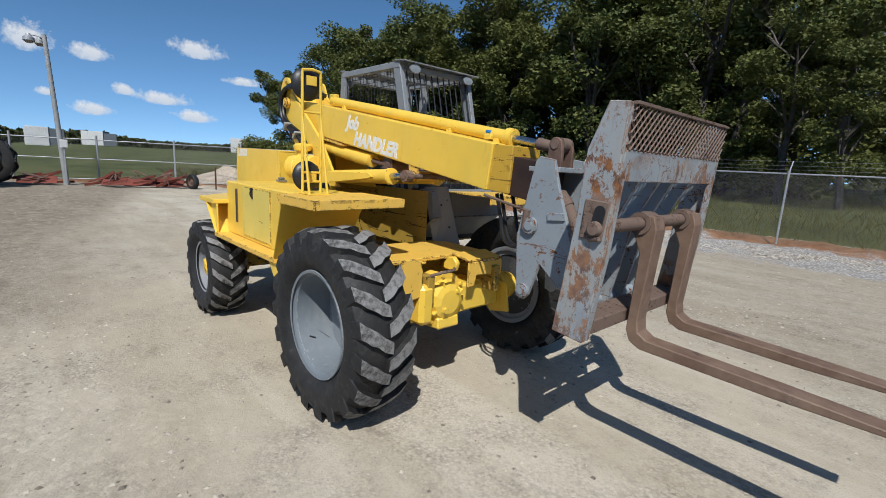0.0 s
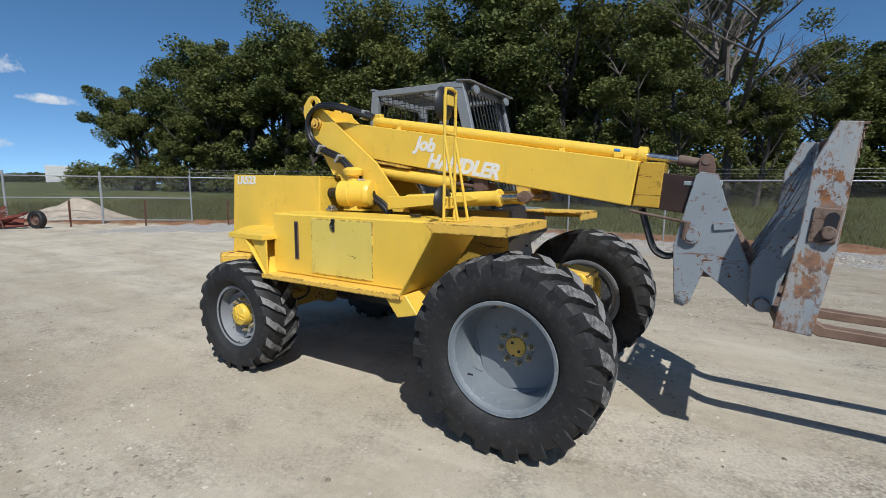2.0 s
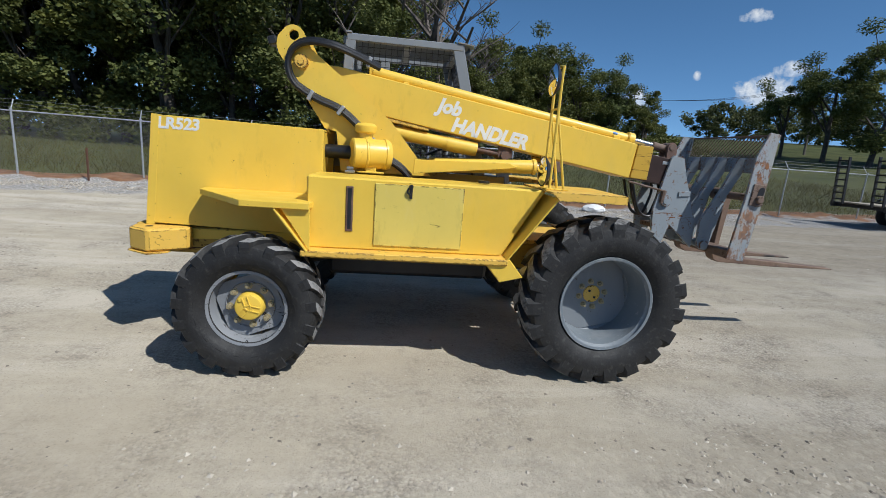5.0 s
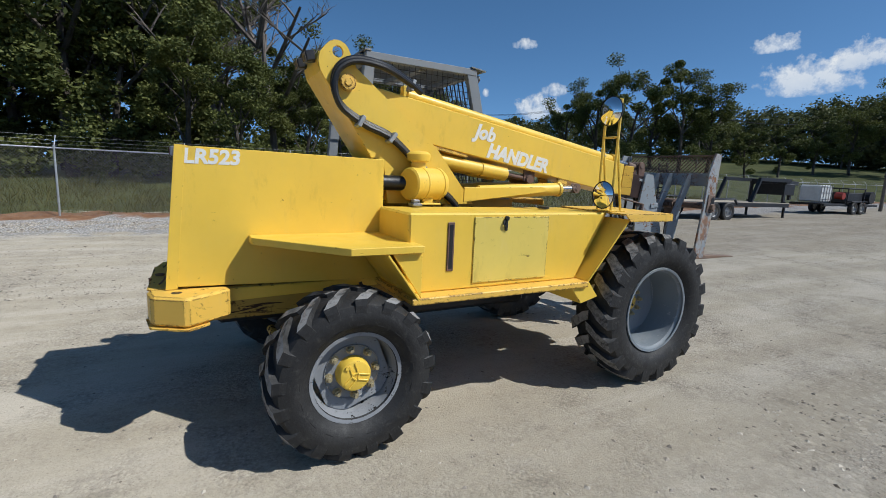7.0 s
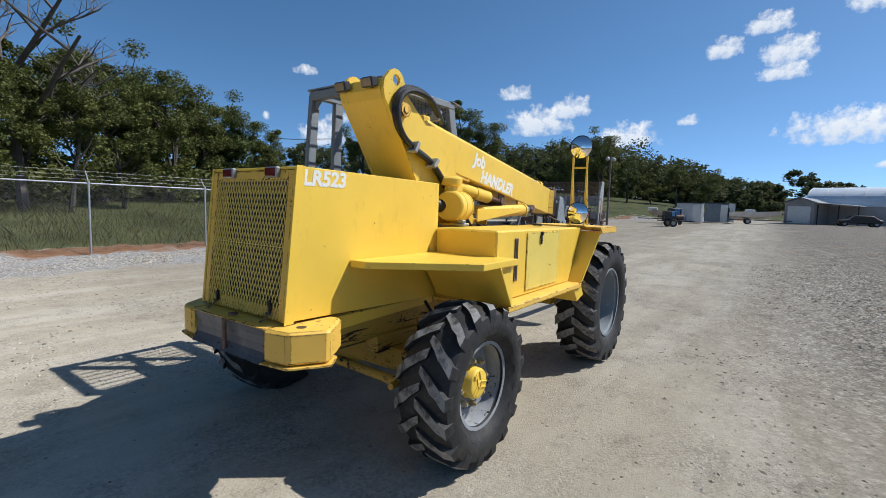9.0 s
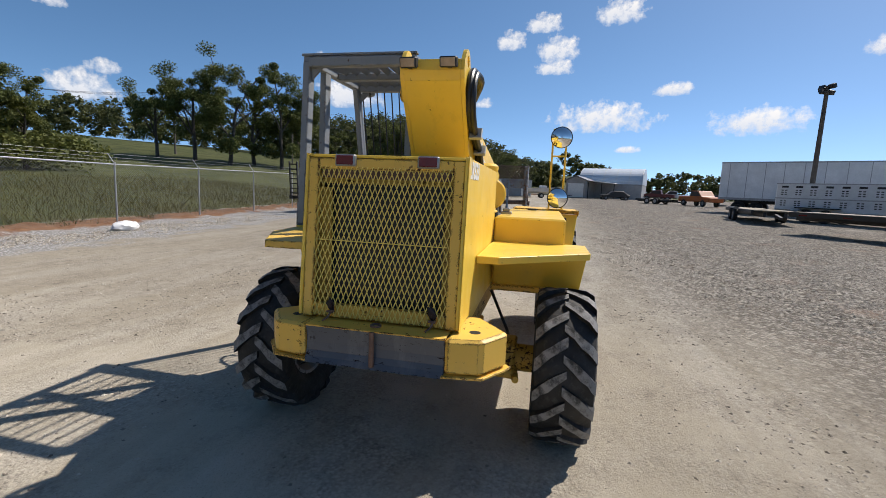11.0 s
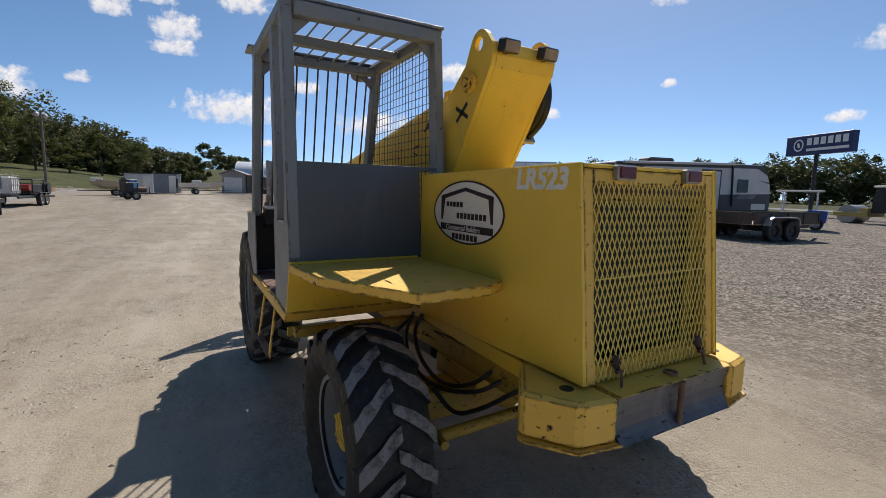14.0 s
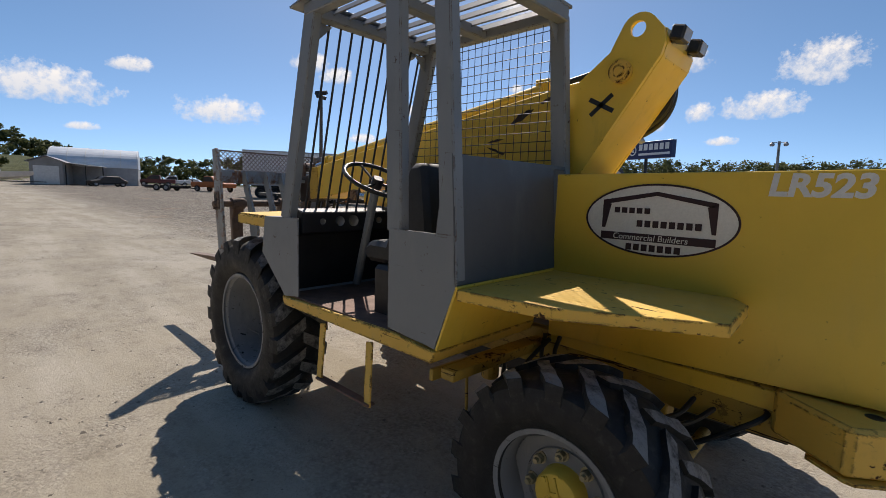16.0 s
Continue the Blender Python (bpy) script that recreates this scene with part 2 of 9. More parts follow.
def box(bm, x0, x1, y0, y1, z0, z1, w=0.004, m=None, mi=0):
    g = bmesh.ops.create_cube(bm, size=1)["verts"]
    mat = Matrix.Translation(((x0 + x1) / 2, (y0 + y1) / 2, (z0 + z1) / 2)) @ Matrix.Diagonal((abs(x1 - x0), abs(y1 - y0), abs(z1 - z0), 1))
    bmesh.ops.transform(bm, matrix=(m @ mat) if m else mat, verts=g)
    faces = list({f for v in g for f in v.link_faces})
    for f in faces:
        f.material_index = mi
    soften(bm, faces, w)
    return bm


def prism(bm, pts, axis, a, b, w=0.003, mi=0):
    """A polygon in the two other axes (in order x, y, z), pushed out along axis from a to b."""
    def at(p, v):
        q = list(p)
        q.insert("xyz".index(axis), v)
        return q
    lo = [bm.verts.new(at(p, a)) for p in pts]
    hi = [bm.verts.new(at(p, b)) for p in pts]
    faces = [bm.faces.new(lo), bm.faces.new(hi[::-1])]
    n = len(pts)
    for i in range(n):
        faces.append(bm.faces.new((lo[i], hi[i], hi[(i + 1) % n], lo[(i + 1) % n])))
    for f in faces:
        f.material_index = mi
    bmesh.ops.recalc_face_normals(bm, faces=faces)
    soften(bm, faces, w)
    return bm


def plate(bm, corners, thick, w=0.003, mi=0):
    """A flat plate over a loop of corners, thickened against its normal."""
    vs = [Vector(c) for c in corners]
    n = (vs[1] - vs[0]).cross(vs[2] - vs[1]).normalized()
    lo = [bm.verts.new(v) for v in vs]
    hi = [bm.verts.new(v - n * thick) for v in vs]
    faces = [bm.faces.new(lo), bm.faces.new(hi[::-1])]
    k_ = len(vs)
    for i in range(k_):
        faces.append(bm.faces.new((lo[i], hi[i], hi[(i + 1) % k_], lo[(i + 1) % k_])))
    for f in faces:
        f.material_index = mi
    bmesh.ops.recalc_face_normals(bm, faces=faces)
    soften(bm, faces, w)
    return bm


def rod(bm, p, q, r, seg=12, r2=None, mi=0, w=0.0):
    p, q = Vector(p), Vector(q)
    d = q - p
    m = Matrix.Translation((p + q) / 2) @ d.to_track_quat("Z", "Y").to_matrix().to_4x4()
    g = bmesh.ops.create_cone(bm, cap_ends=True, segments=seg, radius1=r, radius2=r if r2 is None else r2, depth=d.length, matrix=m)["verts"]
    faces = list({f for v in g for f in v.link_faces})
    for f in faces:
        f.material_index = mi
    if w:
        ring = list({e for f in faces if len(f.verts) > 4 for e in f.edges})
        bmesh.ops.bevel(bm, geom=ring, offset=w, segments=2, affect="EDGES", clamp_overlap=True)
    return bm


def bar(bm, p, q, a, b=None, up=(0, 0, 1), w=0.003, mi=0):
    """A square bar a by b from p to q."""
    p, q = Vector(p), Vector(q)
    d = (q - p)
    z = d.normalized()
    x = Vector(up).cross(z)
    x = x.normalized() if x.length > 1e-4 else Vector((1, 0, 0))
    y = z.cross(x)
    m = Matrix((x, y, z)).transposed().to_4x4()
    m.translation = p
    return box(bm, -a / 2, a / 2, -(b or a) / 2, (b or a) / 2, 0, d.length, w, m, mi)


def tube(bm, pts, r, seg=8, mi=0, smooth_steps=0, caps=True):
    """A round tube along points, optionally eased into a curve."""
    ps = [Vector(p) for p in pts]
    if smooth_steps:
        out = []
        e = [2 * ps[0] - ps[1]] + ps + [2 * ps[-1] - ps[-2]]
        for i in range(1, len(e) - 2):
            for s in range(smooth_steps):
                t = s / smooth_steps
                a, b, c_, d = e[i - 1], e[i], e[i + 1], e[i + 2]
                out.append(0.5 * (2 * b + (c_ - a) * t + (2 * a - 5 * b + 4 * c_ - d) * t * t + (3 * b - a - 3 * c_ + d) * t ** 3))
        ps = out + [ps[-1]]
    rings = []
    side = None
    for i, p in enumerate(ps):
        d = (ps[min(i + 1, len(ps) - 1)] - ps[max(i - 1, 0)]).normalized()
        if side is None:
            side = d.orthogonal().normalized()
        side = (side - d * side.dot(d)).normalized()
        up = d.cross(side)
        rr = r(i / max(1, len(ps) - 1)) if callable(r) else r
        rings.append([bm.verts.new(p + (side * math.cos(a) + up * math.sin(a)) * rr) for a in (2 * math.pi * j / seg for j in range(seg))])
    for a, b in zip(rings, rings[1:]):
        for j in range(seg):
            bm.faces.new((a[j], a[(j + 1) % seg], b[(j + 1) % seg], b[j])).material_index = mi
    if caps:
        bm.faces.new(rings[0][::-1]).material_index = mi
        bm.faces.new(rings[-1]).material_index = mi
    return bm


def lathe(bm, prof, seg=48, mi=0, m=None, closed=False):
    """Turns a profile of (radius, y) about the y axis."""
    rings = []
    for j in range(seg):
        a = 2 * math.pi * j / seg
        ring = []
        for r, y in prof:
            v = Vector((r * math.sin(a), y, r * math.cos(a)))
            ring.append(bm.verts.new(m @ v if m else v))
        rings.append(ring)
    n = len(prof)
    for j in range(seg):
        a, b = rings[j], rings[(j + 1) % seg]
        for i in range(n if closed else n - 1):
            bm.faces.new((a[i], a[(i + 1) % n], b[(i + 1) % n], b[i])).material_index = mi
    return bm


def letters(name, text, size, m, mat, parent, label="", depth=0.0015, shear=0.0, bold=0.0, squeeze=1.0):
    cu = bpy.data.curves.new(name, "FONT")
    cu.body, cu.size, cu.extrude, cu.shear, cu.offset, cu.resolution_u = text, size, depth, shear, bold, 4
    tmp = bpy.data.objects.new(name, cu)
    scene.collection.objects.link(tmp)
    me = bpy.data.meshes.new_from_object(tmp.evaluated_get(bpy.context.evaluated_depsgraph_get()))
    bpy.data.objects.remove(tmp)
    me.transform(m @ Matrix.Diagonal((squeeze, 1, 1, 1)))
    me.materials.clear()
    me.materials.append(mat)
    return part(name, me, mat, parent, label)


def lattice(bm, p, u, v, nu, nv, r, slant=0.5, seg=3):
    """Expanded metal or chain-link: two families of slanting wires over the rectangle p, p+u, p+v."""
    p, u, v = Vector(p), Vector(u), Vector(v)
    n = u.cross(v).normalized() * r * 0.6
    run = slant * 2 * nv / nu
    for s in (1, -1):
        for i in range(-int(run * nu) - 2, nu + int(run * nu) + 3):
            a = (i + 0.5) / nu
            t0, t1 = 0.0, 1.0
            x0, x1 = (a, a + run) if s == 1 else (a + run, a)
            d = x1 - x0
            lo, hi = sorted(((0 - x0) / d, (1 - x0) / d))
            t0, t1 = max(t0, lo), min(t1, hi)
            if t1 - t0 < 0.01:
                continue
            A = p + u * (x0 + d * t0) + v * t0 + n * s
            C = p + u * (x0 + d * t1) + v * t1 + n * s
            rod(bm, A, C, r, seg)
    return bm


# ---- the telehandler ----
tele = thing("telehandler", "old yellow telescopic forklift with grey cab and rusty forks on gravel", "telehandler")
HW = 0.396  # half width of the engine hood


def tyre_mesh(name, R, rim_r, half, lug_h):
    bm = B()
    r0 = R - lug_h
    side = [(rim_r - 0.012, half * 0.62), (rim_r + 0.012, half * 0.72), (rim_r + 0.04, half * 0.86), (rim_r + (r0 - rim_r) * 0.36, half * 0.99),
            (rim_r + (r0 - rim_r) * 0.62, half * 1.0), (rim_r + (r0 - rim_r) * 0.86, half * 0.93), (r0 - 0.012, half * 0.8), (r0 + 0.004, half * 0.45)]
    prof = side + [(r0 + 0.008, 0.0)] + [(r, -y) for r, y in reversed(side)]
    lathe(bm, prof, 72, 0)
    return mesh_of(name, bm, RUBBER, True)


def lug_mesh(R, half, lug_h, lug_w, lean, turn, s, seed):
    """One worn tread bar at the top of the wheel, from the shoulder to past the middle."""
    rr = random.Random(seed)
    bm = B()
    r0 = R - lug_h
    st = [(-0.22, 0.985, -0.088, 0.12, 0.8), (-0.10, 0.985, -0.050, 0.85, 1.0), (0.0, 0.95, -0.018, 1.0, 1.05), (0.15, 0.82, -0.009, 1.0, 1.05), (0.3, 0.70, 0.0, 1.0, 1.0), (0.5, 0.47, 0.002, 1.0, 0.98), (0.72, 0.24, 0.004, 1.0, 0.95), (0.95, -0.06, 0.004, 0.95, 0.8)]
    top, bot = [], []
    for f, y, rb, hh, ww in st:
        a, w = turn * lean * max(f, 0), lug_w * ww
        rt = r0 + rb + lug_h * hh + rr.uniform(-0.003, 0.002)
        e = [rr.uniform(-0.006, 0.006), rr.uniform(-0.006, 0.006)]
        for store, r_, w2, k_ in ((top, rt, w, 1), (bot, r0 + rb - 0.042, w * 1.3, 0.3)):
            store.append([bm.verts.new((r_ * math.sin(a + (d * w2 / 2 + e[j] * k_) / R), y * half * s, r_ * math.cos(a + (d * w2 / 2 + e[j] * k_) / R))) for j, d in enumerate((-1, 1))])
    for j in range(len(st) - 1):
        t, u, b, c_ = top[j], top[j + 1], bot[j], bot[j + 1]
        bm.faces.new((t[0], t[1], u[1], u[0])).material_index = 1 if j > 1 else 0
        for e in (0, 1):
            bm.faces.new((t[e], u[e], c_[e], b[e]))
    bm.faces.new((top[-1][0], top[-1][1], bot[-1][1], bot[-1][0]))
    bm.faces.new((top[0][0], top[0][1], bot[0][1], bot[0][0]))
    return mesh_of("tread_lug", bm, [RUBBER, LUG])


def add_lugs(wh, kit, lugs):
    for s in (1, -1):
        for i in range(lugs):
            ob = part("tread_lug", random.choice(kit[s]), None, wh)
            ob.matrix_basis = Matrix.Rotation(2 * math.pi * (i + (0.5 if s < 0 else 0)) / lugs + random.uniform(-0.012, 0.012), 4, "Y")


BRASS = plain("plated_nut", (0.44, 0.38, 0.24), 0.45, 0.5, 0.3, 20)


def nut_mesh(r, d):
    bm = B()
    rod(bm, (0, -0.006, 0), (0, 0.004, 0), r * 1.35, 12)
    rod(bm, (0, 0.004, 0), (0, d * 0.65, 0), r, 6)
    rod(bm, (0, d * 0.6, 0), (0, d, 0), r * 0.55, 8)
    return mesh_of("wheel_nut", bm, BRASS)


NUT = nut_mesh(0.017, 0.040)
REAR_NUT = nut_mesh(0.019, 0.044)


def cut_disc(r, chord, turn):
    """Outline of a wheel disc cut straight on four sides, which leaves slots open at the rim."""
    ring = []
    for i in range(72):
        a = i * math.pi / 36
        off = (a - turn + math.pi / 4) % (math.pi / 2) - math.pi / 4
        d = min(r, chord / math.cos(off))
        ring.append((d * math.sin(a), d * math.cos(a)))
    return ring


def front_wheel(x, y, z, out):
    """Deep-dished front wheel; its outer face looks along +y before it is turned."""
    wh = new("front_wheel")
    wh.parent = tele
    wh.matrix_world = pose(x, y, z, 0, 0, 0 if out > 0 else 180)
    tagged(wh, "front wheel with worn lugged tractor tyre and grey dished rim")
    part("tyre", FRONT_TYRE, None, wh, "dusty black tractor tyre with chalky lugs")
    add_lugs(wh, FRONT_LUGS[out], 19)
    rim_mat = RIM_BLACK if out > 0 else RIM
    bm = B()
    prof = [(0.318, 0.155), (0.336, 0.158), (0.338, 0.148), (0.322, 0.140), (0.306, 0.125), (0.300, 0.06), (0.286, -0.02), (0.283, -0.10), (0.262, -0.115), (0.262, -0.125),
            (0.29, -0.13), (0.30, -0.15), (0.318, -0.158), (0.334, -0.160), (0.334, -0.152), (0.310, -0.140)]
    lathe(bm, prof, 64)
    part("rim", bm, RIM if out < 0 else RIM_DIRTY, wh, "chipped pale grey steel rim", True)
    bm = B()
    prism(bm, cut_disc(0.286, 0.256, 0.25), "y", -0.114, -0.098, 0.002)
    part("wheel_disc", bm, GREY if out < 0 else rim_mat, wh)
    bm = B()
    lathe(bm, [(0.0, -0.090), (0.058, -0.090), (0.064, -0.093), (0.066, -0.1)], 32)
    hub = part("hub_cap", bm, YELLOW_WORN, wh, "flat yellow hub plate", True)
    for q in (-1, 1):
        part("hub_bolt", rod(B(), (q * 0.022, -0.091, q * 0.024), (q * 0.022, -0.086, q * 0.024), 0.010, 6), BLACK, hub)
    for i in range(8):
        a = i * math.pi / 4 + 0.2
        n = part("wheel_nut", NUT, None, wh)
        n.location = (0.098 * math.sin(a), -0.098, 0.098 * math.cos(a))
    bm = B()
    rod(bm, (0.23, 0.03, -0.185), (0.245, 0.065, -0.17), 0.006, 8)
    part("valve_stem", bm, BLACK, wh)
    bm = B()
    plate(bm, [(0.20, -0.06, -0.19), (0.265, 0.02, -0.13), (0.285, 0.02, -0.15), (0.22, -0.06, -0.21)], 0.004, 0.001)
    part("valve_guard", bm, STEEL, wh, "bent steel valve guard")
    bm = B()
    lathe(bm, [(0.0, 0.014), (0.02, 0.013), (0.034, 0.004), (0.036, 0.0)], 16, 0, Matrix.Translation((0.05, 0.06, 0.298)) @ Matrix.Rotation(radians(-90), 4, "X") @ Matrix.Diagonal((1, 1, 0.5, 1)))
    part("rim_boss", bm, YELLOW, wh, "small yellow boss inside the rim", True)
    return wh


def rear_wheel(x, y, z, out):
    wh = new("rear_wheel")
    wh.parent = tele
    wh.matrix_world = pose(x, y, z, 0, 0, 0 if out > 0 else 180)
    tagged(wh, "small rear wheel with lugged tyre, scuffed rim and yellow hub")
    part("tyre", REAR_TYRE, None, wh, "dusty black lugged tyre")
    add_lugs(wh, REAR_LUGS[out], 17)
    bm = B()
    lathe(bm, [(0.236, 0.122), (0.256, 0.126), (0.258, 0.116), (0.243, 0.108), (0.234, 0.092), (0.229, 0.045), (0.220, 0.01), (0.212, -0.08), (0.235, -0.122), (0.255, -0.127), (0.25, -0.112)], 56)
    part("rim", bm, RIM_DIRTY, wh, "scuffed grey steel rim", True)
    # disc cut straight on four sides, so that dark slots stay open at the rim
    bm = B()
    prism(bm, cut_disc(0.222, 0.196, 0.35), "y", 0.016, 0.030, 0.002)
    part("wheel_disc", bm, RIM_DIRTY, wh)
    bm = B()
    lathe(bm, [(0.10, 0.028), (0.148, 0.030), (0.156, 0.038), (0.160, 0.030)], 48)
    part("disc_ridge", bm, RIM_DIRTY, wh, "", True)
    bm = B()
    lathe(bm, [(0.0, 0.098), (0.072, 0.098), (0.083, 0.094), (0.090, 0.084), (0.093, 0.05), (0.096, 0.03)], 40)
    cap = part("hub_cap", bm, YELLOW, wh, "bright yellow planetary hub cap", True)
    for a in range(3):
        bm = B()
        m = Matrix.Rotation(a * 2 * math.pi / 3 + 0.3, 4, "Y")
        prism(bm, [(-0.020, 0.010), (0.020, 0.010), (0.020, 0.074), (0.013, 0.074), (0.013, 0.020), (-0.013, 0.020), (-0.013, 0.074), (-0.020, 0.074)], "y", 0.096, 0.104, 0.001)
        bmesh.ops.transform(bm, matrix=m, verts=bm.verts)
        part("cap_ridge", bm, YELLOW, cap)
    part("oil_plug", rod(B(), (0.048, 0.096, 0.052), (0.048, 0.106, 0.052), 0.012, 6), YELLOW, cap)
    for i in range(8):
        a = i * math.pi / 4 + 0.1
        n = part("wheel_nut", REAR_NUT, None, wh)
        n.location = (0.134 * math.sin(a), 0.030, 0.134 * math.cos(a))
    return wh


FRONT_TYRE = tyre_mesh("tyre", 0.592, 0.322, 0.19, 0.034)
REAR_TYRE = tyre_mesh("tyre", 0.466, 0.246, 0.172, 0.025)
FRONT_LUGS = {o: {s: [lug_mesh(0.592, 0.19, 0.034, 0.088, 0.24, o, s, q) for q in range(5)] for s in (1, -1)} for o in (1, -1)}
REAR_LUGS = {o: {s: [lug_mesh(0.466, 0.172, 0.025, 0.062, 0.33, o, s, q + 9) for q in range(5)] for s in (1, -1)} for o in (1, -1)}
front_wheel(0.0, -0.89, 0.591, -1)
front_wheel(0.0, 0.92, 0.591, 1)
rear_wheel(-2.41, -0.900, 0.464, -1)
rear_wheel(-2.45, 0.900, 0.464, 1)

# axles and chassis
bm = B()
box(bm, -0.13, 0.13, -0.50, 0.50, 0.50, 0.72, 0.02)
rod(bm, (0, -0.76, 0.605), (0, -0.48, 0.605), 0.10, 20, w=0.01)
rod(bm, (0, 0.48, 0.605), (0, 0.78, 0.605), 0.10, 20, w=0.01)
DIFF = Matrix.Translation((0.09, -0.16, 0.655)) @ Matrix.Rotation(radians(-90), 4, "Z")
box(bm, 0.02, 0.26, -0.42, -0.30, 0.52, 0.80, 0.03)
prism(bm, [(0.10, 0.86), (0.22, 0.86), (0.24, 0.92), (0.20, 0.96), (0.14, 0.95), (0.10, 0.90)], "y", -0.10, -0.06, 0.008)
for s in (-1, 1):
    rod(bm, (0.04, s * 0.50, 0.605), (0.04, s * 0.535, 0.605), 0.155, 24, w=0.006)
    plate(bm, [(-0.16, s * 0.50, 0.70), (0.22, s * 0.50, 0.70), (0.24, s * 0.52, 0.46), (0.05, s * 0.52, 0.42)], 0.02)
part("front_axle", bm, YELLOW, tele, "yellow front axle with differential housing", True)
for s in (-1, 1):
    bm = B()
    rod(bm, (0, s * 0.70, 0.600), (0, s * 0.745, 0.600), 0.115, 28, w=0.006)
    flange = part("hub_flange", bm, YELLOW, tele, "round yellow hub flange", True)
    for i in range(8):
        a = i * math.pi / 4
        part("flange_bolt", rod(B(), (0.092 * math.cos(a), s * 0.685, 0.600 + 0.092 * math.sin(a)), (0.092 * math.cos(a), s * 0.70, 0.600 + 0.092 * math.sin(a)), 0.012, 6), YELLOW_WORN, flange)
bm = B()
lathe(bm, [(0.0, 0.175), (0.085, 0.172), (0.128, 0.155), (0.150, 0.105), (0.160, 0.10), (0.200, 0.10), (0.204, 0.07), (0.186, 0.062), (0.184, -0.06), (0.14, -0.12), (0.0, -0.15)], 11, 0, DIFF)
for a in range(11):
    t = (a + 0.5) * 2 * math.pi / 11
    rod(bm, DIFF @ Vector((0.182 * math.cos(t), 0.098, 0.182 * math.sin(t))), DIFF @ Vector((0.182 * math.cos(t), 0.118, 0.182 * math.sin(t))), 0.013, 6)
for a in (0.5, 1.9, 3.6, 5.1):
    box(bm, 0.085, 0.155, 0.09, 0.158, -0.009, 0.009, 0.003, DIFF @ Matrix.Rotation(a, 4, "Y"))
rod(bm, DIFF @ Vector((0.05, 0.17, -0.05)), DIFF @ Vector((0.05, 0.192, -0.05)), 0.022, 6)
rod(bm, DIFF @ Vector((-0.06, 0.165, 0.07)), DIFF @ Vector((-0.06, 0.182, 0.07)), 0.015, 6)
prism(bm, [(0.12, 0.46), (0.26, 0.47), (0.25, 0.55), (0.12, 0.56)], "y", -0.26, -0.06, 0.012)
part("differential", bm, YELLOW, tele, "yellow differential casting with a bolted flange")
bm = B()
box(bm, -0.55, 0.02, -0.56, 0.42, 0.90, 0.93, 0.006)
plate(bm, [(0.02, -0.56, 0.93), (0.02, -0.36, 0.93), (0.22, -0.36, 0.955), (0.22, -0.56, 0.965)][::-1], 0.014)
prism(bm, [(-0.57, 0.70), (-0.40, 0.72), (-0.395, 0.90), (-0.42, 0.965), (-0.47, 0.985), (-0.57, 0.985)], "x", 0.22, 0.234, 0.004)
plate(bm, [(0.02, 0.06, 0.93), (0.02, 0.42, 0.93), (0.20, 0.42, 0.90), (0.20, 0.06, 0.90)], 0.014)
prism(bm, [(0.05, 0.72), (0.12, 0.72), (0.14, 0.80), (0.42, 0.78), (0.42, 0.90), (0.05, 0.90)], "x", 0.20, 0.214, 0.004)
part("axle_cover", bm, YELLOW_WORN, tele, "dented yellow plate over the axle")
bm = B()
tube(bm, [(0.24, -0.34, 0.86), (0.29, -0.28, 0.885), (0.29, -0.18, 0.89), (0.22, -0.10, 0.88)], 0.011, 8, 0, 5)
part("brake_hose", bm, RUST, tele)
bm = B()
for s in (-1, 1):
    box(bm, -3.30, 0.25, s * 0.33 - 0.03, s * 0.33 + 0.03, 0.66, 0.86, 0.006)
for x in (-3.1, -2.1, -1.2, -0.4):
    box(bm, x - 0.04, x + 0.04, -0.30, 0.30, 0.68, 0.80, 0.005)
part("chassis_frame", bm, YELLOW_DARK, tele, "dark yellow chassis rails")
bm = B()
box(bm, -2.52, -2.30, -0.62, 0.62, 0.44, 0.58, 0.012)
rod(bm, (-2.41, -0.86, 0.47), (-2.41, -0.6, 0.47), 0.085, 16)
rod(bm, (-2.41, 0.6, 0.47), (-2.41, 0.86, 0.47), 0.085, 16)
lathe(bm, [(0.0, -0.14), (0.10, -0.12), (0.14, 0.0), (0.10, 0.12), (0.0, 0.14)], 20, 0, Matrix.Translation((-2.41, 0.05, 0.50)))
for s in (-1, 1):
    box(bm, -2.62, -2.22, s * 0.33 - 0.05, s * 0.33 + 0.05, 0.56, 0.67, 0.006)
    rod(bm, (-2.72, s * 0.15, 0.50), (-2.70, s * 0.62, 0.47), 0.028, 12)
    rod(bm, (-2.60, s * 0.62, 0.47), (-2.78, s * 0.64, 0.47), 0.02, 10)
part("rear_axle", bm, YELLOW_DARK, tele, "yellow rear axle with steering rods", True)
bm = B()
box(bm, -2.0, -0.7, -0.28, 0.28, 0.52, 0.82, 0.03)
rod(bm, (-2.0, 0.0, 0.62), (-2.35, 0.03, 0.52), 0.04, 12)
rod(bm, (-0.7, -0.06, 0.66), (-0.1, -0.08, 0.6), 0.045, 12)
box(bm, -3.05, -2.55, -0.26, 0.26, 0.60, 0.80, 0.03)
part("transmission", bm, BLACK, tele, "oily black gearbox and drive shafts")
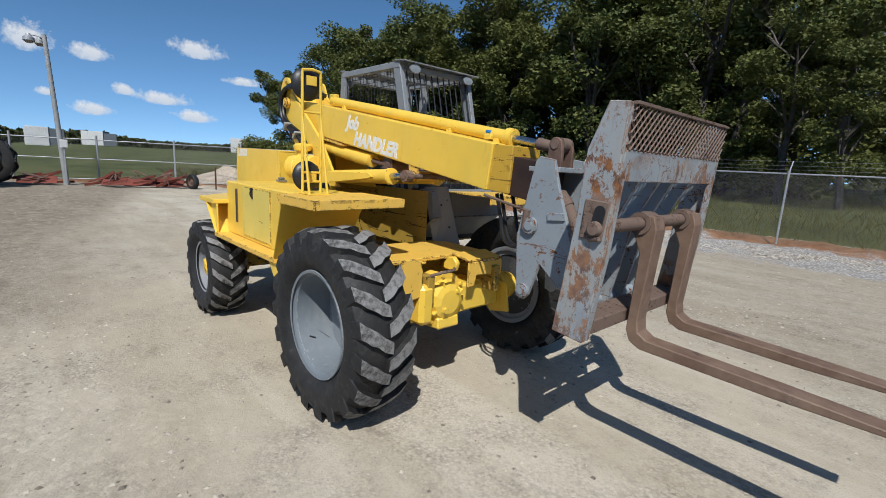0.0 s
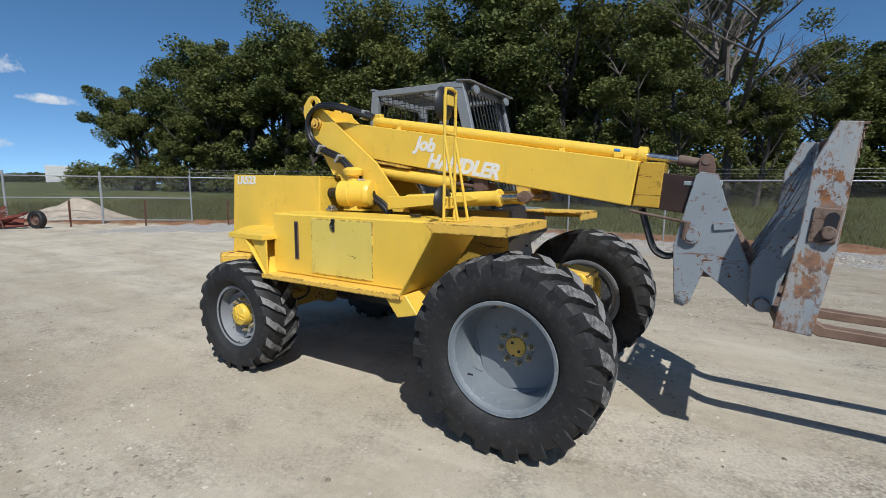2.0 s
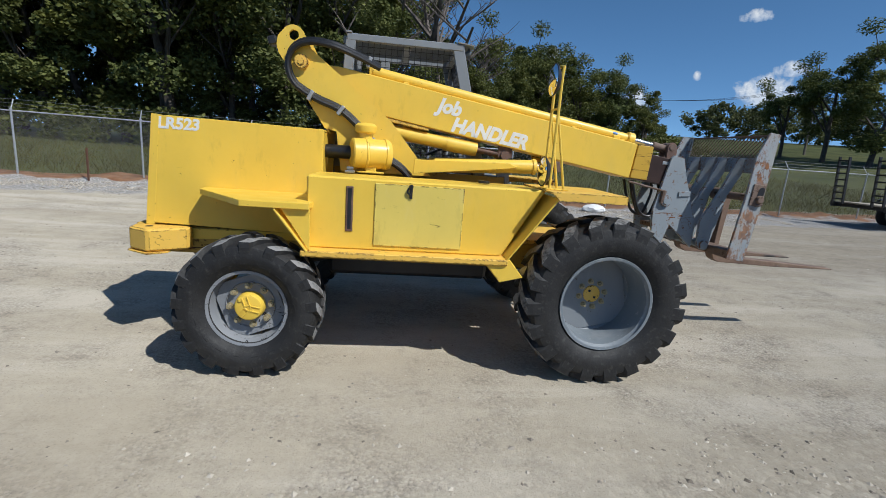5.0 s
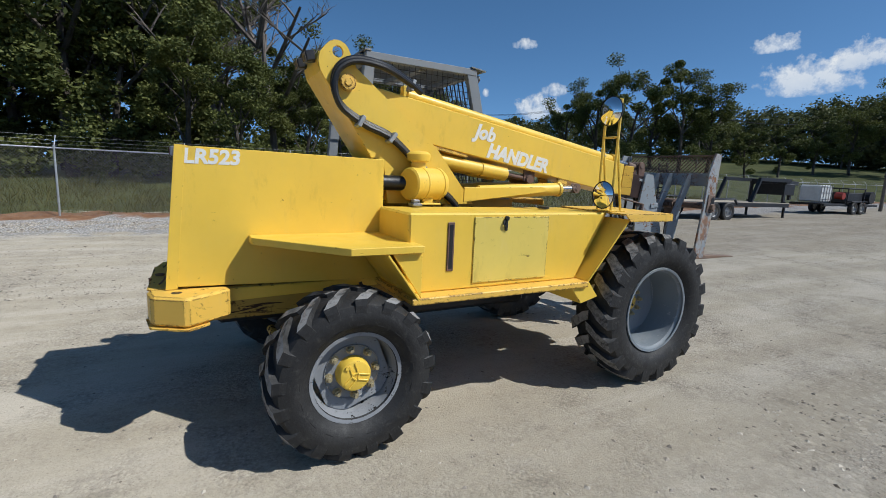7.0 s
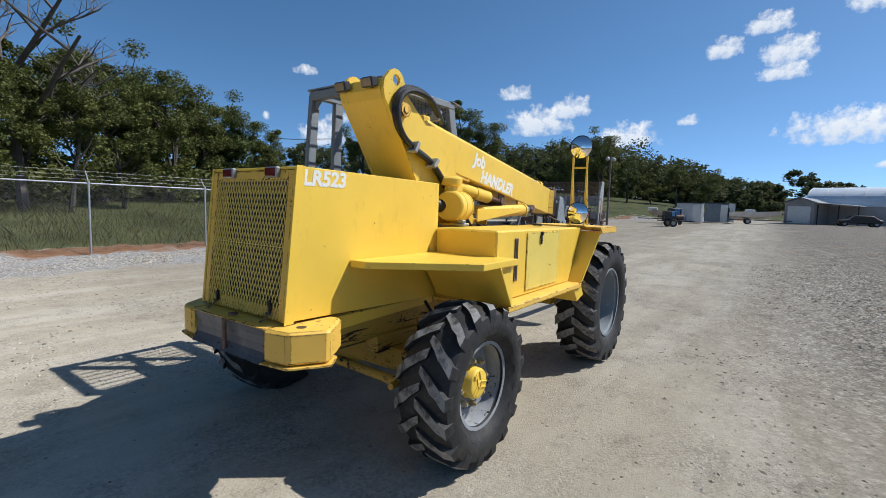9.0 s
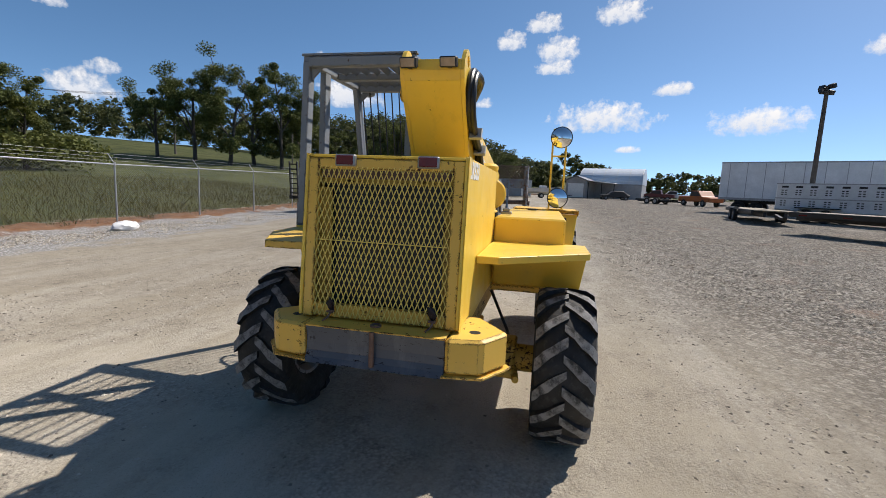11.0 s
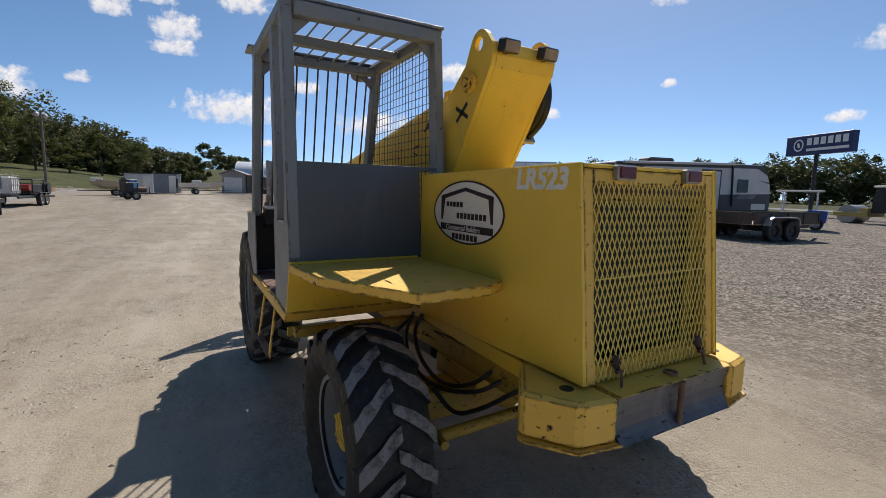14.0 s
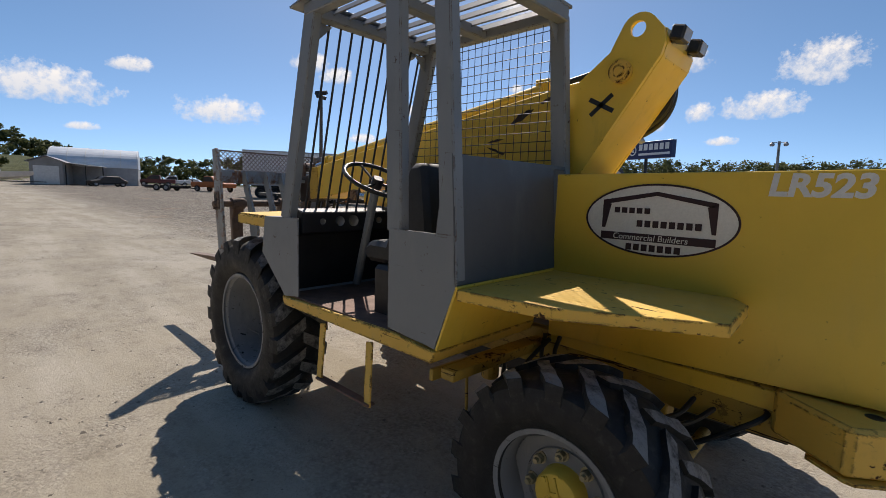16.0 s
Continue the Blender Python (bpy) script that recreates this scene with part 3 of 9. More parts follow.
for s, pts in ((1, [(-2.97, 0.34, 0.76), (-2.93, 0.40, 0.72), (-2.75, 0.44, 0.58), (-2.62, 0.5, 0.52), (-2.5, 0.55, 0.60)]), (1, [(-2.05, 0.44, 0.86), (-2.08, 0.50, 0.74), (-2.25, 0.54, 0.63), (-2.5, 0.52, 0.60), (-2.7, 0.44, 0.64), (-2.8, 0.34, 0.72)]), (1, [(-2.12, 0.42, 0.86), (-2.13, 0.47, 0.76), (-2.28, 0.50, 0.66), (-2.5, 0.50, 0.62), (-2.66, 0.44, 0.66), (-2.72, 0.34, 0.74)]), (1, [(-2.09, 0.46, 0.85), (-2.02, 0.56, 0.72), (-2.06, 0.62, 0.62), (-2.2, 0.60, 0.56)]), (1, [(-1.95, 0.62, 0.80), (-1.97, 0.7, 0.55), (-1.93, 0.72, 0.42)]), (-1, [(-2.2, -0.42, 0.84), (-2.1, -0.5, 0.62), (-2.2, -0.55, 0.54), (-2.35, -0.5, 0.54)])):
    bm = B()
    tube(bm, pts, 0.011, 8, 0, 6)
    part("under_hose", bm, HOSE, tele, "black hydraulic hose hanging under the chassis", True)

# ---- engine hood ----
RX0, RX1 = -3.292, -3.218  # grille face: foot and top
hood = new("engine_hood")
hood.parent = tele
tagged(hood, "boxy yellow engine hood with scratched paint")
for s in (-1, 1):
    bm = B()
    prism(bm, [(RX0 - 0.003, 0.885), (-2.04, 0.85), (-2.04, 1.642), (RX1 - 0.003, 1.657)], "y", s * HW, s * (HW - 0.016), 0.003)
    prism(bm, [(RX0 + 0.03, 0.76), (-2.04, 0.80), (-2.04, 0.855), (RX0 + 0.03, 0.845)], "y", s * (HW - 0.03), s * (HW - 0.05), 0.003)
    part("side_panel", bm, YELLOW, hood)
bm = B()
prism(bm, [(RX0 - 0.006, 0.872), (RX0 + 0.052, 0.872), (RX1 + 0.046, 1.6595), (RX1 - 0.006, 1.6595)], "y", -HW - 0.0035, -HW - 0.0005, 0.001)
part("corner_fold", bm, YELLOW, hood, "folded steel edge at the hood's rear")
bm = B()
prism(bm, [(RX1 - 0.002, 1.641), (-2.04, 1.626), (-2.04, 1.640), (RX1 - 0.002, 1.655)], "y", -HW + 0.0165, HW - 0.0165, 0.003)
part("top_panel", bm, YELLOW, hood)
bm = B()
box(bm, -2.056, -2.042, -HW + 0.017, HW - 0.017, 0.85, 1.624, 0.002)
part("front_panel", bm, YELLOW, hood)


def rear_at(z):
    return RX0 + (RX1 - RX0) * (z - 0.85) / 0.812


bm = B()
for (ya, yb, za, zb) in ((-HW + 0.0175, -0.330, 0.88, 1.638), (0.330, HW - 0.0175, 0.88, 1.638), (-0.329, 0.329, 1.588, 1.638), (-0.329, 0.329, 0.88, 0.945)):
    back = 0.014 if zb < 1 else 0.0
    g = [(rear_at(za) + back, ya, za), (rear_at(za) + back, yb, za), (rear_at(zb) + back, yb, zb), (rear_at(zb) + back, ya, zb)]
    plate(bm, g[::-1], 0.035, 0.003)
part("grille_frame", bm, YELLOW_WORN, hood, "chipped yellow frame round the rear grille")
bm = B()
lattice(bm, (rear_at(0.885) + 0.002, -0.328, 0.885), (0, 0.656, 0), (rear_at(1.60) - rear_at(0.885), 0, 0.715), 25, 11, 0.0027, 0.5, 4)
box(bm, rear_at(1.25), rear_at(1.25) + 0.006, -0.32, 0.32, 1.248, 1.252, 0)
part("expanded_metal_grille", bm, YELLOW_WIRE, hood, "yellow expanded-metal mesh grille")
bm = B()
box(bm, -3.17, -3.10, -0.33, 0.33, 0.90, 1.60, 0.01)
part("radiator", bm, BLACK, hood, "dark radiator core behind the grille")
bm = B()
for y0, y1, z0, z1 in ((-0.37, 0.37, 1.52, 1.57), (0.27, 0.37, 0.9, 1.5), (-0.37, -0.29, 0.9, 1.5)):
    box(bm, -3.205, -3.192, y0, y1, z0, z1, 0.002)
part("radiator_shroud", bm, YELLOW_DARK, hood)
bm = B()
box(bm, rear_at(1.575) + 0.012, rear_at(1.575) + 0.020, -0.316, 0.316, 1.545, 1.584, 0.001)
part("grille_clip_strip", bm, RUST_STEEL, hood, "rusty strip along the grille's top")
for y in (-0.215, 0.185):
    bm = B()
    box(bm, rear_at(1.63) - 0.028, rear_at(1.63) + 0.002, y - 0.05, y + 0.05, 1.600, 1.655, 0.006)
    lamp = part("tail_lamp", bm, STEEL, hood, "small tail lamp with red lens")
    bm = B()
    box(bm, rear_at(1.63) - 0.033, rear_at(1.63) - 0.026, y - 0.042, y + 0.042, 1.607, 1.649, 0.003)
    part("lens", bm, RED, lamp, "red plastic lens")
for s in (-1, 1):
    m = Matrix(((-s, 0, 0, 0), (0, 0, s, s * (HW + 0.001)), (0, 1, 0, 1.567), (0, 0, 0, 1)))
    m.translation.x = -3.19 if s < 0 else -2.885
    letters("model_number", "LR523", 0.108, m, WHITE, hood, "white model number LR523", 0.0012, 0.12, 0.004, 1.02)
# oval company sign on the left side
sign = new("company_sign")
sign.parent = tele
tagged(sign, "oval white company sign with maroon gable outline")
MAROON = plain("maroon_print", (0.035, 0.012, 0.016), 0.5, 0, 0.1, 20)
CREAM = plain("sign_white", (0.82, 0.80, 0.75), 0.35, 0, 0.04, 8)


def disc_on(bm, cx, cz, ax, az, y0, y1, seg=64, hole=None):
    prev = None
    first = None
    for j in range(seg + 1):
        a = 2 * math.pi * j / seg
        if j == seg:
            ring = first
        else:
            ring = [bm.verts.new((cx + ax * math.cos(a), y, cz + az * math.sin(a))) for y in (y0, y1)]
            if hole:
                ring += [bm.verts.new((cx + (ax - hole) * math.cos(a), y, cz + (az - hole) * math.sin(a))) for y in (y1, y0)]
        if prev:
            n = len(ring)
            for i in range(n if hole else n - 1):
                bm.faces.new((prev[i], prev[(i + 1) % n], ring[(i + 1) % n], ring[i]))
        else:
            first = ring
        prev = ring
    if not hole:
        bm.faces.new([v for v in bm.verts if abs(v.co.y - y1) < 1e-6])
    return bm


part("sign_face", disc_on(B(), -2.475, 1.443, 0.305, 0.150, HW, HW + 0.003), CREAM, sign)
part("sign_border", disc_on(B(), -2.475, 1.443, 0.307, 0.152, HW + 0.001, HW + 0.005, 64, 0.008), MAROON, sign)
bm = B()
G = HW + 0.0035
for pts in ([(-2.265, 1.505), (-2.475, 1.545), (-2.475, 1.562), (-2.247, 1.522)], [(-2.475, 1.545), (-2.685, 1.505), (-2.703, 1.522), (-2.475, 1.562)], [(-2.247, 1.522), (-2.247, 1.40), (-2.262, 1.40), (-2.284, 1.505)], [(-2.703, 1.522), (-2.703, 1.40), (-2.688, 1.40), (-2.666, 1.505)], [(-2.245, 1.383), (-2.705, 1.383), (-2.705, 1.350), (-2.245, 1.350)]):
    prism(bm, pts, "y", G, G + 0.002, 0)
part("sign_drawing", bm, MAROON, sign)
for x0, x1, z0, z1 in ((-2.30, -2.46, 1.468, 1.492), (-2.40, -2.66, 1.412, 1.440), (-2.36, -2.59, 1.310, 1.338)):
    n = max(4, int(abs(x1 - x0) / 0.03))
    bm = B()
    for i in range(n):
        a = x0 + (x1 - x0) * i / n
        b = x0 + (x1 - x0) * (i + 0.72) / n
        box(bm, min(a, b), max(a, b), G, G + 0.0015, z0, z1, 0)
    part("sign_bar", bm, MAROON, sign)
letters("sign_words", "Commercial Builders", 0.036, Matrix(((-1, 0, 0, -2.30), (0, 0, 1, G + 0.003), (0, 1, 0, 1.355), (0, 0, 0, 1))), CREAM, sign, "", 0.0006, 0.1, 0.0)

sign.location = (-0.035, 0, 0.008)

GREASE = plain("old_grease", (0.018, 0.006, 0.006), 0.45, 0, 0.5, 25, 0.4)
# rear bumper with boxed corners and a bare steel middle
bump = new("rear_bumper")
bump.parent = tele
bump.matrix_basis = Matrix.Translation((0.21, -0.02, 0.222)) @ Matrix.Diagonal((1, 1, 0.765, 1))
tagged(bump, "heavy yellow rear bumper with bare steel middle")
for s in (-1, 1):
    bm = B()
    prism(bm, [(-3.60, s * 0.335), (-3.572, s * 0.495), (-3.405, s * (0.604 + 0.008 * s)), (-3.19, s * 0.44), (-3.19, s * 0.36), (-3.40, s * 0.335)], "z", 0.635, 0.845, 0.017)
    part("bumper_corner", bm, YELLOW_WORN, bump, "chipped yellow bumper end with slanting sides")
    bm = B()
    prism(bm, [(-3.610, s * 0.325), (-3.582, s * 0.502), (-3.430, s * (0.608 + 0.008 * s)), (-3.40, s * 0.612), (-3.30, s * 0.53), (-3.30, s * 0.36), (-3.40, s * 0.325)], "z", 0.617, 0.631, 0.002)
    part("bumper_lip", bm, YELLOW_WORN, bump)
    bm = B()
    rod(bm, (-3.455, s * 0.445, 0.842), (-3.455, s * 0.445, 0.8465), 0.026, 18)
    part("bumper_hole", bm, BLACK, bump)
    bm = B()
    tube(bm, [(-3.545, s * 0.25 + 0.02, 0.852), (-3.528, s * 0.25, 0.875), (-3.514, s * 0.25 - 0.01, 0.905)], 0.0055, 8, 0, 4)
    rod(bm, (-3.512, s * 0.25 - 0.02, 0.905), (-3.512, s * 0.25 + 0.012, 0.905), 0.008, 10)
    part("grille_latch", bm, RUST_STEEL, bump, "greasy latch at the foot of the grille")
    bm = B()
    bmesh.ops.create_icosphere(bm, subdivisions=3, radius=1)
    for v in bm.verts:
        v.co = Vector((v.co.x * 0.008 - 3.499, v.co.y * 0.016 + s * 0.25, v.co.z * 0.035 + 0.945)) + Vector((0.006, 0.02, 0.03)) * noise.noise(v.co * 2.3 + Vector((s, 0, 0)))
    part("grease_lump", bm, GREASE, bump, "black-red grease smeared on the mesh", True)
bm = B()
prism(bm, [(-3.60, 0.845), (-3.40, 0.852), (-3.40, 0.836), (-3.585, 0.83)], "y", -0.333, 0.333, 0.002)
part("bumper_top", bm, YELLOW_WORN, bump)
bm = B()
prism(bm, [(x_ + 0.018, z_) for x_, z_ in ((-3.606, 0.838), (-3.592, 0.838), (-3.580, 0.78), (-3.576, 0.73), (-3.580, 0.68), (-3.592, 0.64), (-3.610, 0.612), (-3.626, 0.612), (-3.608, 0.645), (-3.596, 0.68), (-3.592, 0.73), (-3.596, 0.78))], "y", -0.332, 0.332, 0.002)
part("bumper_plate", bm, painted("scraped_steel", (0.078, 0.088, 0.108), (0.022, 0.014, 0.012), 0.4, 0.585, (0.24, 0.25, 0.26), 0.6, 0.012), bump, "scraped dark steel plate with scratches")
bm = B()
rod(bm, (-3.60, 0.0, 0.63), (-3.60, 0.0, 0.84), 0.012, 10)
lathe(bm, [(0.018, -0.006), (0.026, -0.006), (0.026, 0.006), (0.018, 0.006)], 16, 0, Matrix.Translation((-3.55, 0.0, 0.862)) @ Matrix.Rotation(math.pi / 2, 4, "X"), True)
part("hitch_pin", bm, RUST_STEEL, bump, "rusty hitch pin")
bm = B()
box(bm, -3.40, -3.26, -0.34, 0.34, 0.66, 0.83, 0.01)
part("bumper_beam", bm, YELLOW_WORN, bump)


# ---- right-hand tank box, fenders and running board ----
bodyr = new("tank_box")
bodyr.parent = tele
tagged(bodyr, "yellow tank box with hinged access door")
bm = B()
prism(bm, [(-2.07, 0.86), (-0.745, 0.86), (-0.47, 1.338), (-2.07, 1.338)], "y", -0.885, -HW - 0.004, 0.012)
part("box_body", bm, YELLOW, bodyr)
bm = B()
box(bm, -1.630, -1.036, -0.894, -0.886, 0.897, 1.314, 0.003)
door = part("access_door", bm, painted("faded_door_paint", (0.80, 0.62, 0.13), (0.06, 0.028, 0.016), 0.45, 0.645, (0.74, 0.62, 0.32), 0.55, 0.016), bodyr, "flat access door with chipped edges")
bm = B()
box(bm, -1.405, -1.385, -0.904, -0.893, 1.225, 1.305, 0.003)
rod(bm, (-1.395, -0.912, 1.305), (-1.395, -0.893, 1.305), 0.014, 10)
tube(bm, [(-1.41, -0.9, 1.295), (-1.42, -0.905, 1.27), (-1.40, -0.907, 1.25)], 0.006, 6, 0, 3)
part("latch", bm, BLACK, door, "rusty over-centre latch")
bm = B()
box(bm, -1.817, -1.770, -0.893, -0.886, 0.985, 1.283, 0.004)
slot = part("sight_slot", bm, RUST_STEEL, bodyr, "rust-rimmed sight gauge slot")
bm = B()
box(bm, -1.806, -1.781, -0.8945, -0.8925, 1.0, 1.270, 0.002)
part("gauge", bm, BLACK, slot)
bm = B()
plate(bm, [(-2.09, -1.0, 0.862), (-0.72, -1.0, 0.862), (-0.72, -0.40, 0.862), (-2.09, -0.40, 0.862)], 0.04, 0.006)
part("running_board", bm, YELLOW_WORN, bodyr, "yellow running board")
bm = B()
plate(bm, [(-0.72, -1.0, 0.86), (-0.43, -1.06, 1.30), (-0.43, -0.42, 1.30), (-0.72, -0.42, 0.86)][::-1], 0.012, 0.003)
prism(bm, [(-0.86, 0.82), (-0.70, 0.86), (-0.60, 0.74), (-0.76, 0.70)], "y", -0.98, -0.50, 0.004)
part("fender_brace", bm, YELLOW, bodyr)
bm = B()
plate(bm, [(-0.50, -1.06, 1.345), (-0.5, -0.42, 1.352), (0.04, -0.42, 1.352), (0.03, -1.055, 1.345)][::-1], 0.012, 0.002)
plate(bm, [(0.03, -1.055, 1.345), (0.04, -0.42, 1.352), (0.04, -0.42, 1.295), (0.03, -1.055, 1.288)][::-1], 0.01, 0.002)
plate(bm, [(-0.50, -1.06, 1.345), (0.03, -1.055, 1.345), (0.03, -1.055, 1.288), (-0.44, -1.06, 1.288)], 0.01, 0.002)
part("front_fender", bm, YELLOW_WORN, bodyr, "flat yellow front fender with dented lip")
bm = B()
FEN = [(-2.07, -HW - 0.004), (-2.87, -HW - 0.004), (-2.87, -0.52), (-2.45, -1.02), (-2.03, -1.02), (-2.03, -HW - 0.004)]
prism(bm, [(x, y) for x, y in FEN], "z", 1.128, 1.168, 0.003)
part("rear_fender", bm, YELLOW, bodyr, "flat yellow rear fender shelf")
bm = B()
plate(bm, [(-2.24, -1.02, 1.126), (-2.03, -1.0, 0.845), (-2.03, -0.42, 0.845), (-2.24, -0.42, 1.126)], 0.012, 0.002)
prism(bm, [(-2.21, 1.126), (-2.03, 0.862), (-2.03, 1.126)], "y", -0.99, -0.975, 0.002)
part("fender_apron", bm, YELLOW, bodyr)
bm = B()
box(bm, -1.87, -1.80, -0.50, -0.42, 1.346, 1.365, 0.004)
box(bm, -1.86, -1.81, -0.485, -0.435, 1.366, 1.39, 0.006)
part("filler_cap", bm, STEEL, bodyr, "small steel filler cap")
bm = B()
rod(bm, (-0.86, -0.62, 1.345), (-0.86, -0.62, 1.362), 0.045, 16, w=0.004)
part("tank_cap", bm, BLACK, bodyr, "black fuel cap", True)

# air cleaner with bowl
ac = new("air_cleaner")
ac.parent = tele
tagged(ac, "yellow cylindrical air cleaner with round dust bowl on top")
bm = B()
AX = Matrix.Translation((-1.69, -0.30, 1.49)) @ Matrix.Rotation(radians(-74), 4, "Z")
lathe(bm, [(0.0, -0.155), (0.10, -0.155), (0.112, -0.145), (0.114, -0.06), (0.119, -0.055), (0.119, -0.045), (0.114, -0.04), (0.114, 0.09), (0.12, 0.095), (0.12, 0.112), (0.105, 0.14), (0.06, 0.155), (0.0, 0.158)], 36, 0, AX)
box(bm, -1.73, -1.65, -0.36, -0.24, 1.345, 1.42, 0.006)
box(bm, -1.79, -1.59, -0.37, -0.23, 1.345, 1.36, 0.004)
part("canister", bm, YELLOW, ac, "", True)
bm = B()
lathe(bm, [(0.0, -0.05), (0.05, -0.05), (0.052, 0.0), (0.05, 0.02), (0.078, 0.03), (0.085, 0.06), (0.085, 0.075), (0.06, 0.095), (0.0, 0.1)], 32, 0, Matrix.Translation((-1.74, -0.29, 1.62)) @ Matrix.Rotation(math.pi / 2, 4, "X"))
part("dust_bowl", bm, YELLOW, ac, "", True)
bm = B()
rod(bm, AX @ Vector((0, 0.16, 0)), AX @ Vector((0, 0.14, 0)), 0.03, 14)
part("vacuator", bm, BLACK, ac)
bm = B()
tube(bm, [(-1.80, -0.28, 1.49), (-1.90, -0.255, 1.49), (-2.05, -0.25, 1.49)], 0.052, 14, 0, 4)
part("intake_hose", bm, HOSE, ac, "thick black intake hose", True)

# mirrors on their ladder bracket
mir = new("mirror_bracket")
mir.parent = tele
tagged(mir, "tall yellow ladder bracket carrying two round convex mirrors")
bm = B()
loop = [(-0.46, -0.90, 1.35), (-0.46, -0.90, 2.10), (-0.455, -0.90, 2.14), (-0.455, -0.83, 2.15), (-0.455, -0.775, 2.14), (-0.46, -0.77, 2.10), (-0.46, -0.77, 1.35)]
tube(bm, loop, 0.010, 8)
tube(bm, [(-0.46, -0.90, 1.85), (-0.36, -0.90, 1.35)], 0.009, 8)
tube(bm, [(-0.46, -0.77, 1.85), (-0.36, -0.77, 1.35)], 0.009, 8)
for z in (1.88, 1.49, 1.43):
    tube(bm, [(-0.46, -0.90, z), (-0.46, -0.77, z)], 0.008, 8)
for z in (2.08, 1.46):
    box(bm, -0.468, -0.455, -0.87, -0.80, z - 0.03, z + 0.03, 0.002)
box(bm, -0.49, -0.33, -0.92, -0.75, 1.348, 1.356, 0.002)
part("bracket_frame", bm, YELLOW, mir, "", True)
for z, r in ((2.06, 0.102), (1.465, 0.098)):
    bm = B()
    M = Matrix.Translation((-0.49, -0.85, z)) @ Matrix.Rotation(radians(90), 4, "Z")
    lathe(bm, [(0.0, -0.028), (0.03, -0.027), (0.07, -0.018), (r, 0.004), (r + 0.004, 0.014), (r, 0.018)], 36, 0, M)
    sh = part("mirror_shell", bm, BLACK, mir, "black round mirror back", True)
    bm = B()
    lathe(bm, [(0.0, 0.040), (r * 0.4, 0.037), (r * 0.75, 0.027), (r - 0.002, 0.014)], 36, 0, M)
    part("mirror_glass", bm, MIRROR, sh, "convex mirror glass", True)

# ---- mast, boom and cylinders ----
mast = new("boom_mast")
mast.parent = tele
tagged(mast, "leaning yellow mast plates that carry the boom pivot")


def arc(cx, cz, r, a0, a1, n):
    return [(cx + r * math.cos(radians(a0 + (a1 - a0) * i / n)), cz + r * math.sin(radians(a0 + (a1 - a0) * i / n))) for i in range(n + 1)]


def holed_plate(bm, outer, hole_c, hole_r, y0, y1):
    """A plate in x, z with one round hole, built from two filled halves."""
    n = 20
    ring = [(hole_c[0] + hole_r * math.cos(2 * math.pi * i / n), hole_c[1] + hole_r * math.sin(2 * math.pi * i / n)) for i in range(n)]
    for y in (y0, y1):
        ov = [bm.verts.new((x, y, z)) for x, z in outer]
        hv = [bm.verts.new((x, y, z)) for x, z in ring]
        es = [bm.edges.new((l[i], l[(i + 1) % len(l)])) for l in (ov, hv) for i in range(len(l))]
        bmesh.ops.triangle_fill(bm, use_beauty=True, use_dissolve=False, edges=es)
        if y == y0:
            keep = (ov, hv)
    for a, b in ((keep[0], ov), (keep[1], hv)):
        for i in range(len(a)):
            bm.faces.new((a[i], a[(i + 1) % len(a)], b[(i + 1) % len(a)], b[i]))


EYE = (-2.30, 2.295)
MAST = arc(EYE[0], EYE[1], 0.085, 140, 20, 7) + [(-2.17, 2.225), (-1.555, 1.752), (-1.215, 1.345), (-1.60, 1.345), (-1.93, 1.345), (-1.97, 1.64), (-2.06, 1.66), (-2.405, 2.18), (-2.42, 2.235), (-2.41, 2.295)]
for s in (-1, 1):
    bm = B()
    holed_plate(bm, MAST, (EYE[0] + 0.005, EYE[1] + 0.015), 0.036, s * 0.205, s * 0.180)
    part("mast_plate", bm, YELLOW, mast)
    bm = B()
    rod(bm, (-2.235, s * 0.20, 2.125), (-2.235, s * 0.245, 2.125), 0.052, 24, w=0.006)
    rod(bm, (-2.235, s * 0.24, 2.125), (-2.235, s * 0.253, 2.125), 0.024, 16)
    part("pivot_pin", bm, YELLOW_WORN, mast, "", True)
    if s > 0:
        bm = B()
        for a in (40, -28):
            box(bm, -0.07, 0.07, 0.206, 0.2075, -0.011, 0.011, 0, Matrix.Translation((-2.145, 0, 1.985)) @ Matrix.Rotation(radians(a), 4, "Y"))
        part("paint_cross", bm, BLACK, mast, "dark hand-painted cross")
bm = B()
plate(bm, [(-2.425, -0.179, 2.235), (-2.425, 0.179, 2.235), (-2.405, 0.179, 2.175), (-2.405, -0.179, 2.175)], 0.014, 0.002)
plate(bm, [(-2.405, -0.179, 2.175), (-2.405, 0.179, 2.175), (-2.03, 0.179, 1.62), (-2.03, -0.179, 1.62)], 0.014, 0.002)
plate(bm, [(-2.413, -0.179, 2.30), (-2.413, 0.179, 2.30), (-2.423, 0.179, 2.236), (-2.423, -0.179, 2.236)], 0.014, 0.002)
part("mast_back", bm, YELLOW, mast, "smooth yellow back plate")
for y in (0.135, -0.115):
    bm = B()
    m = Matrix.Translation((-2.455, y, 2.27)) @ Matrix.Rotation(radians(-14), 4, "Y")
    box(bm, -0.035, 0.025, -0.052, 0.052, -0.032, 0.032, 0.008, m)
    rod(bm, (-2.43, y, 2.24), (-2.43, y, 2.27), 0.014, 8)
    lamp = part("work_lamp", bm, BLACK, mast, "small black rectangular work lamp")
    bm = B()
    box(bm, -0.038, -0.034, -0.044, 0.044, -0.025, 0.025, 0.001, m)
    part("lens", bm, plain("lamp_glass", (0.35, 0.27, 0.2), 0.1, 0.3, 0.2, 20), lamp)

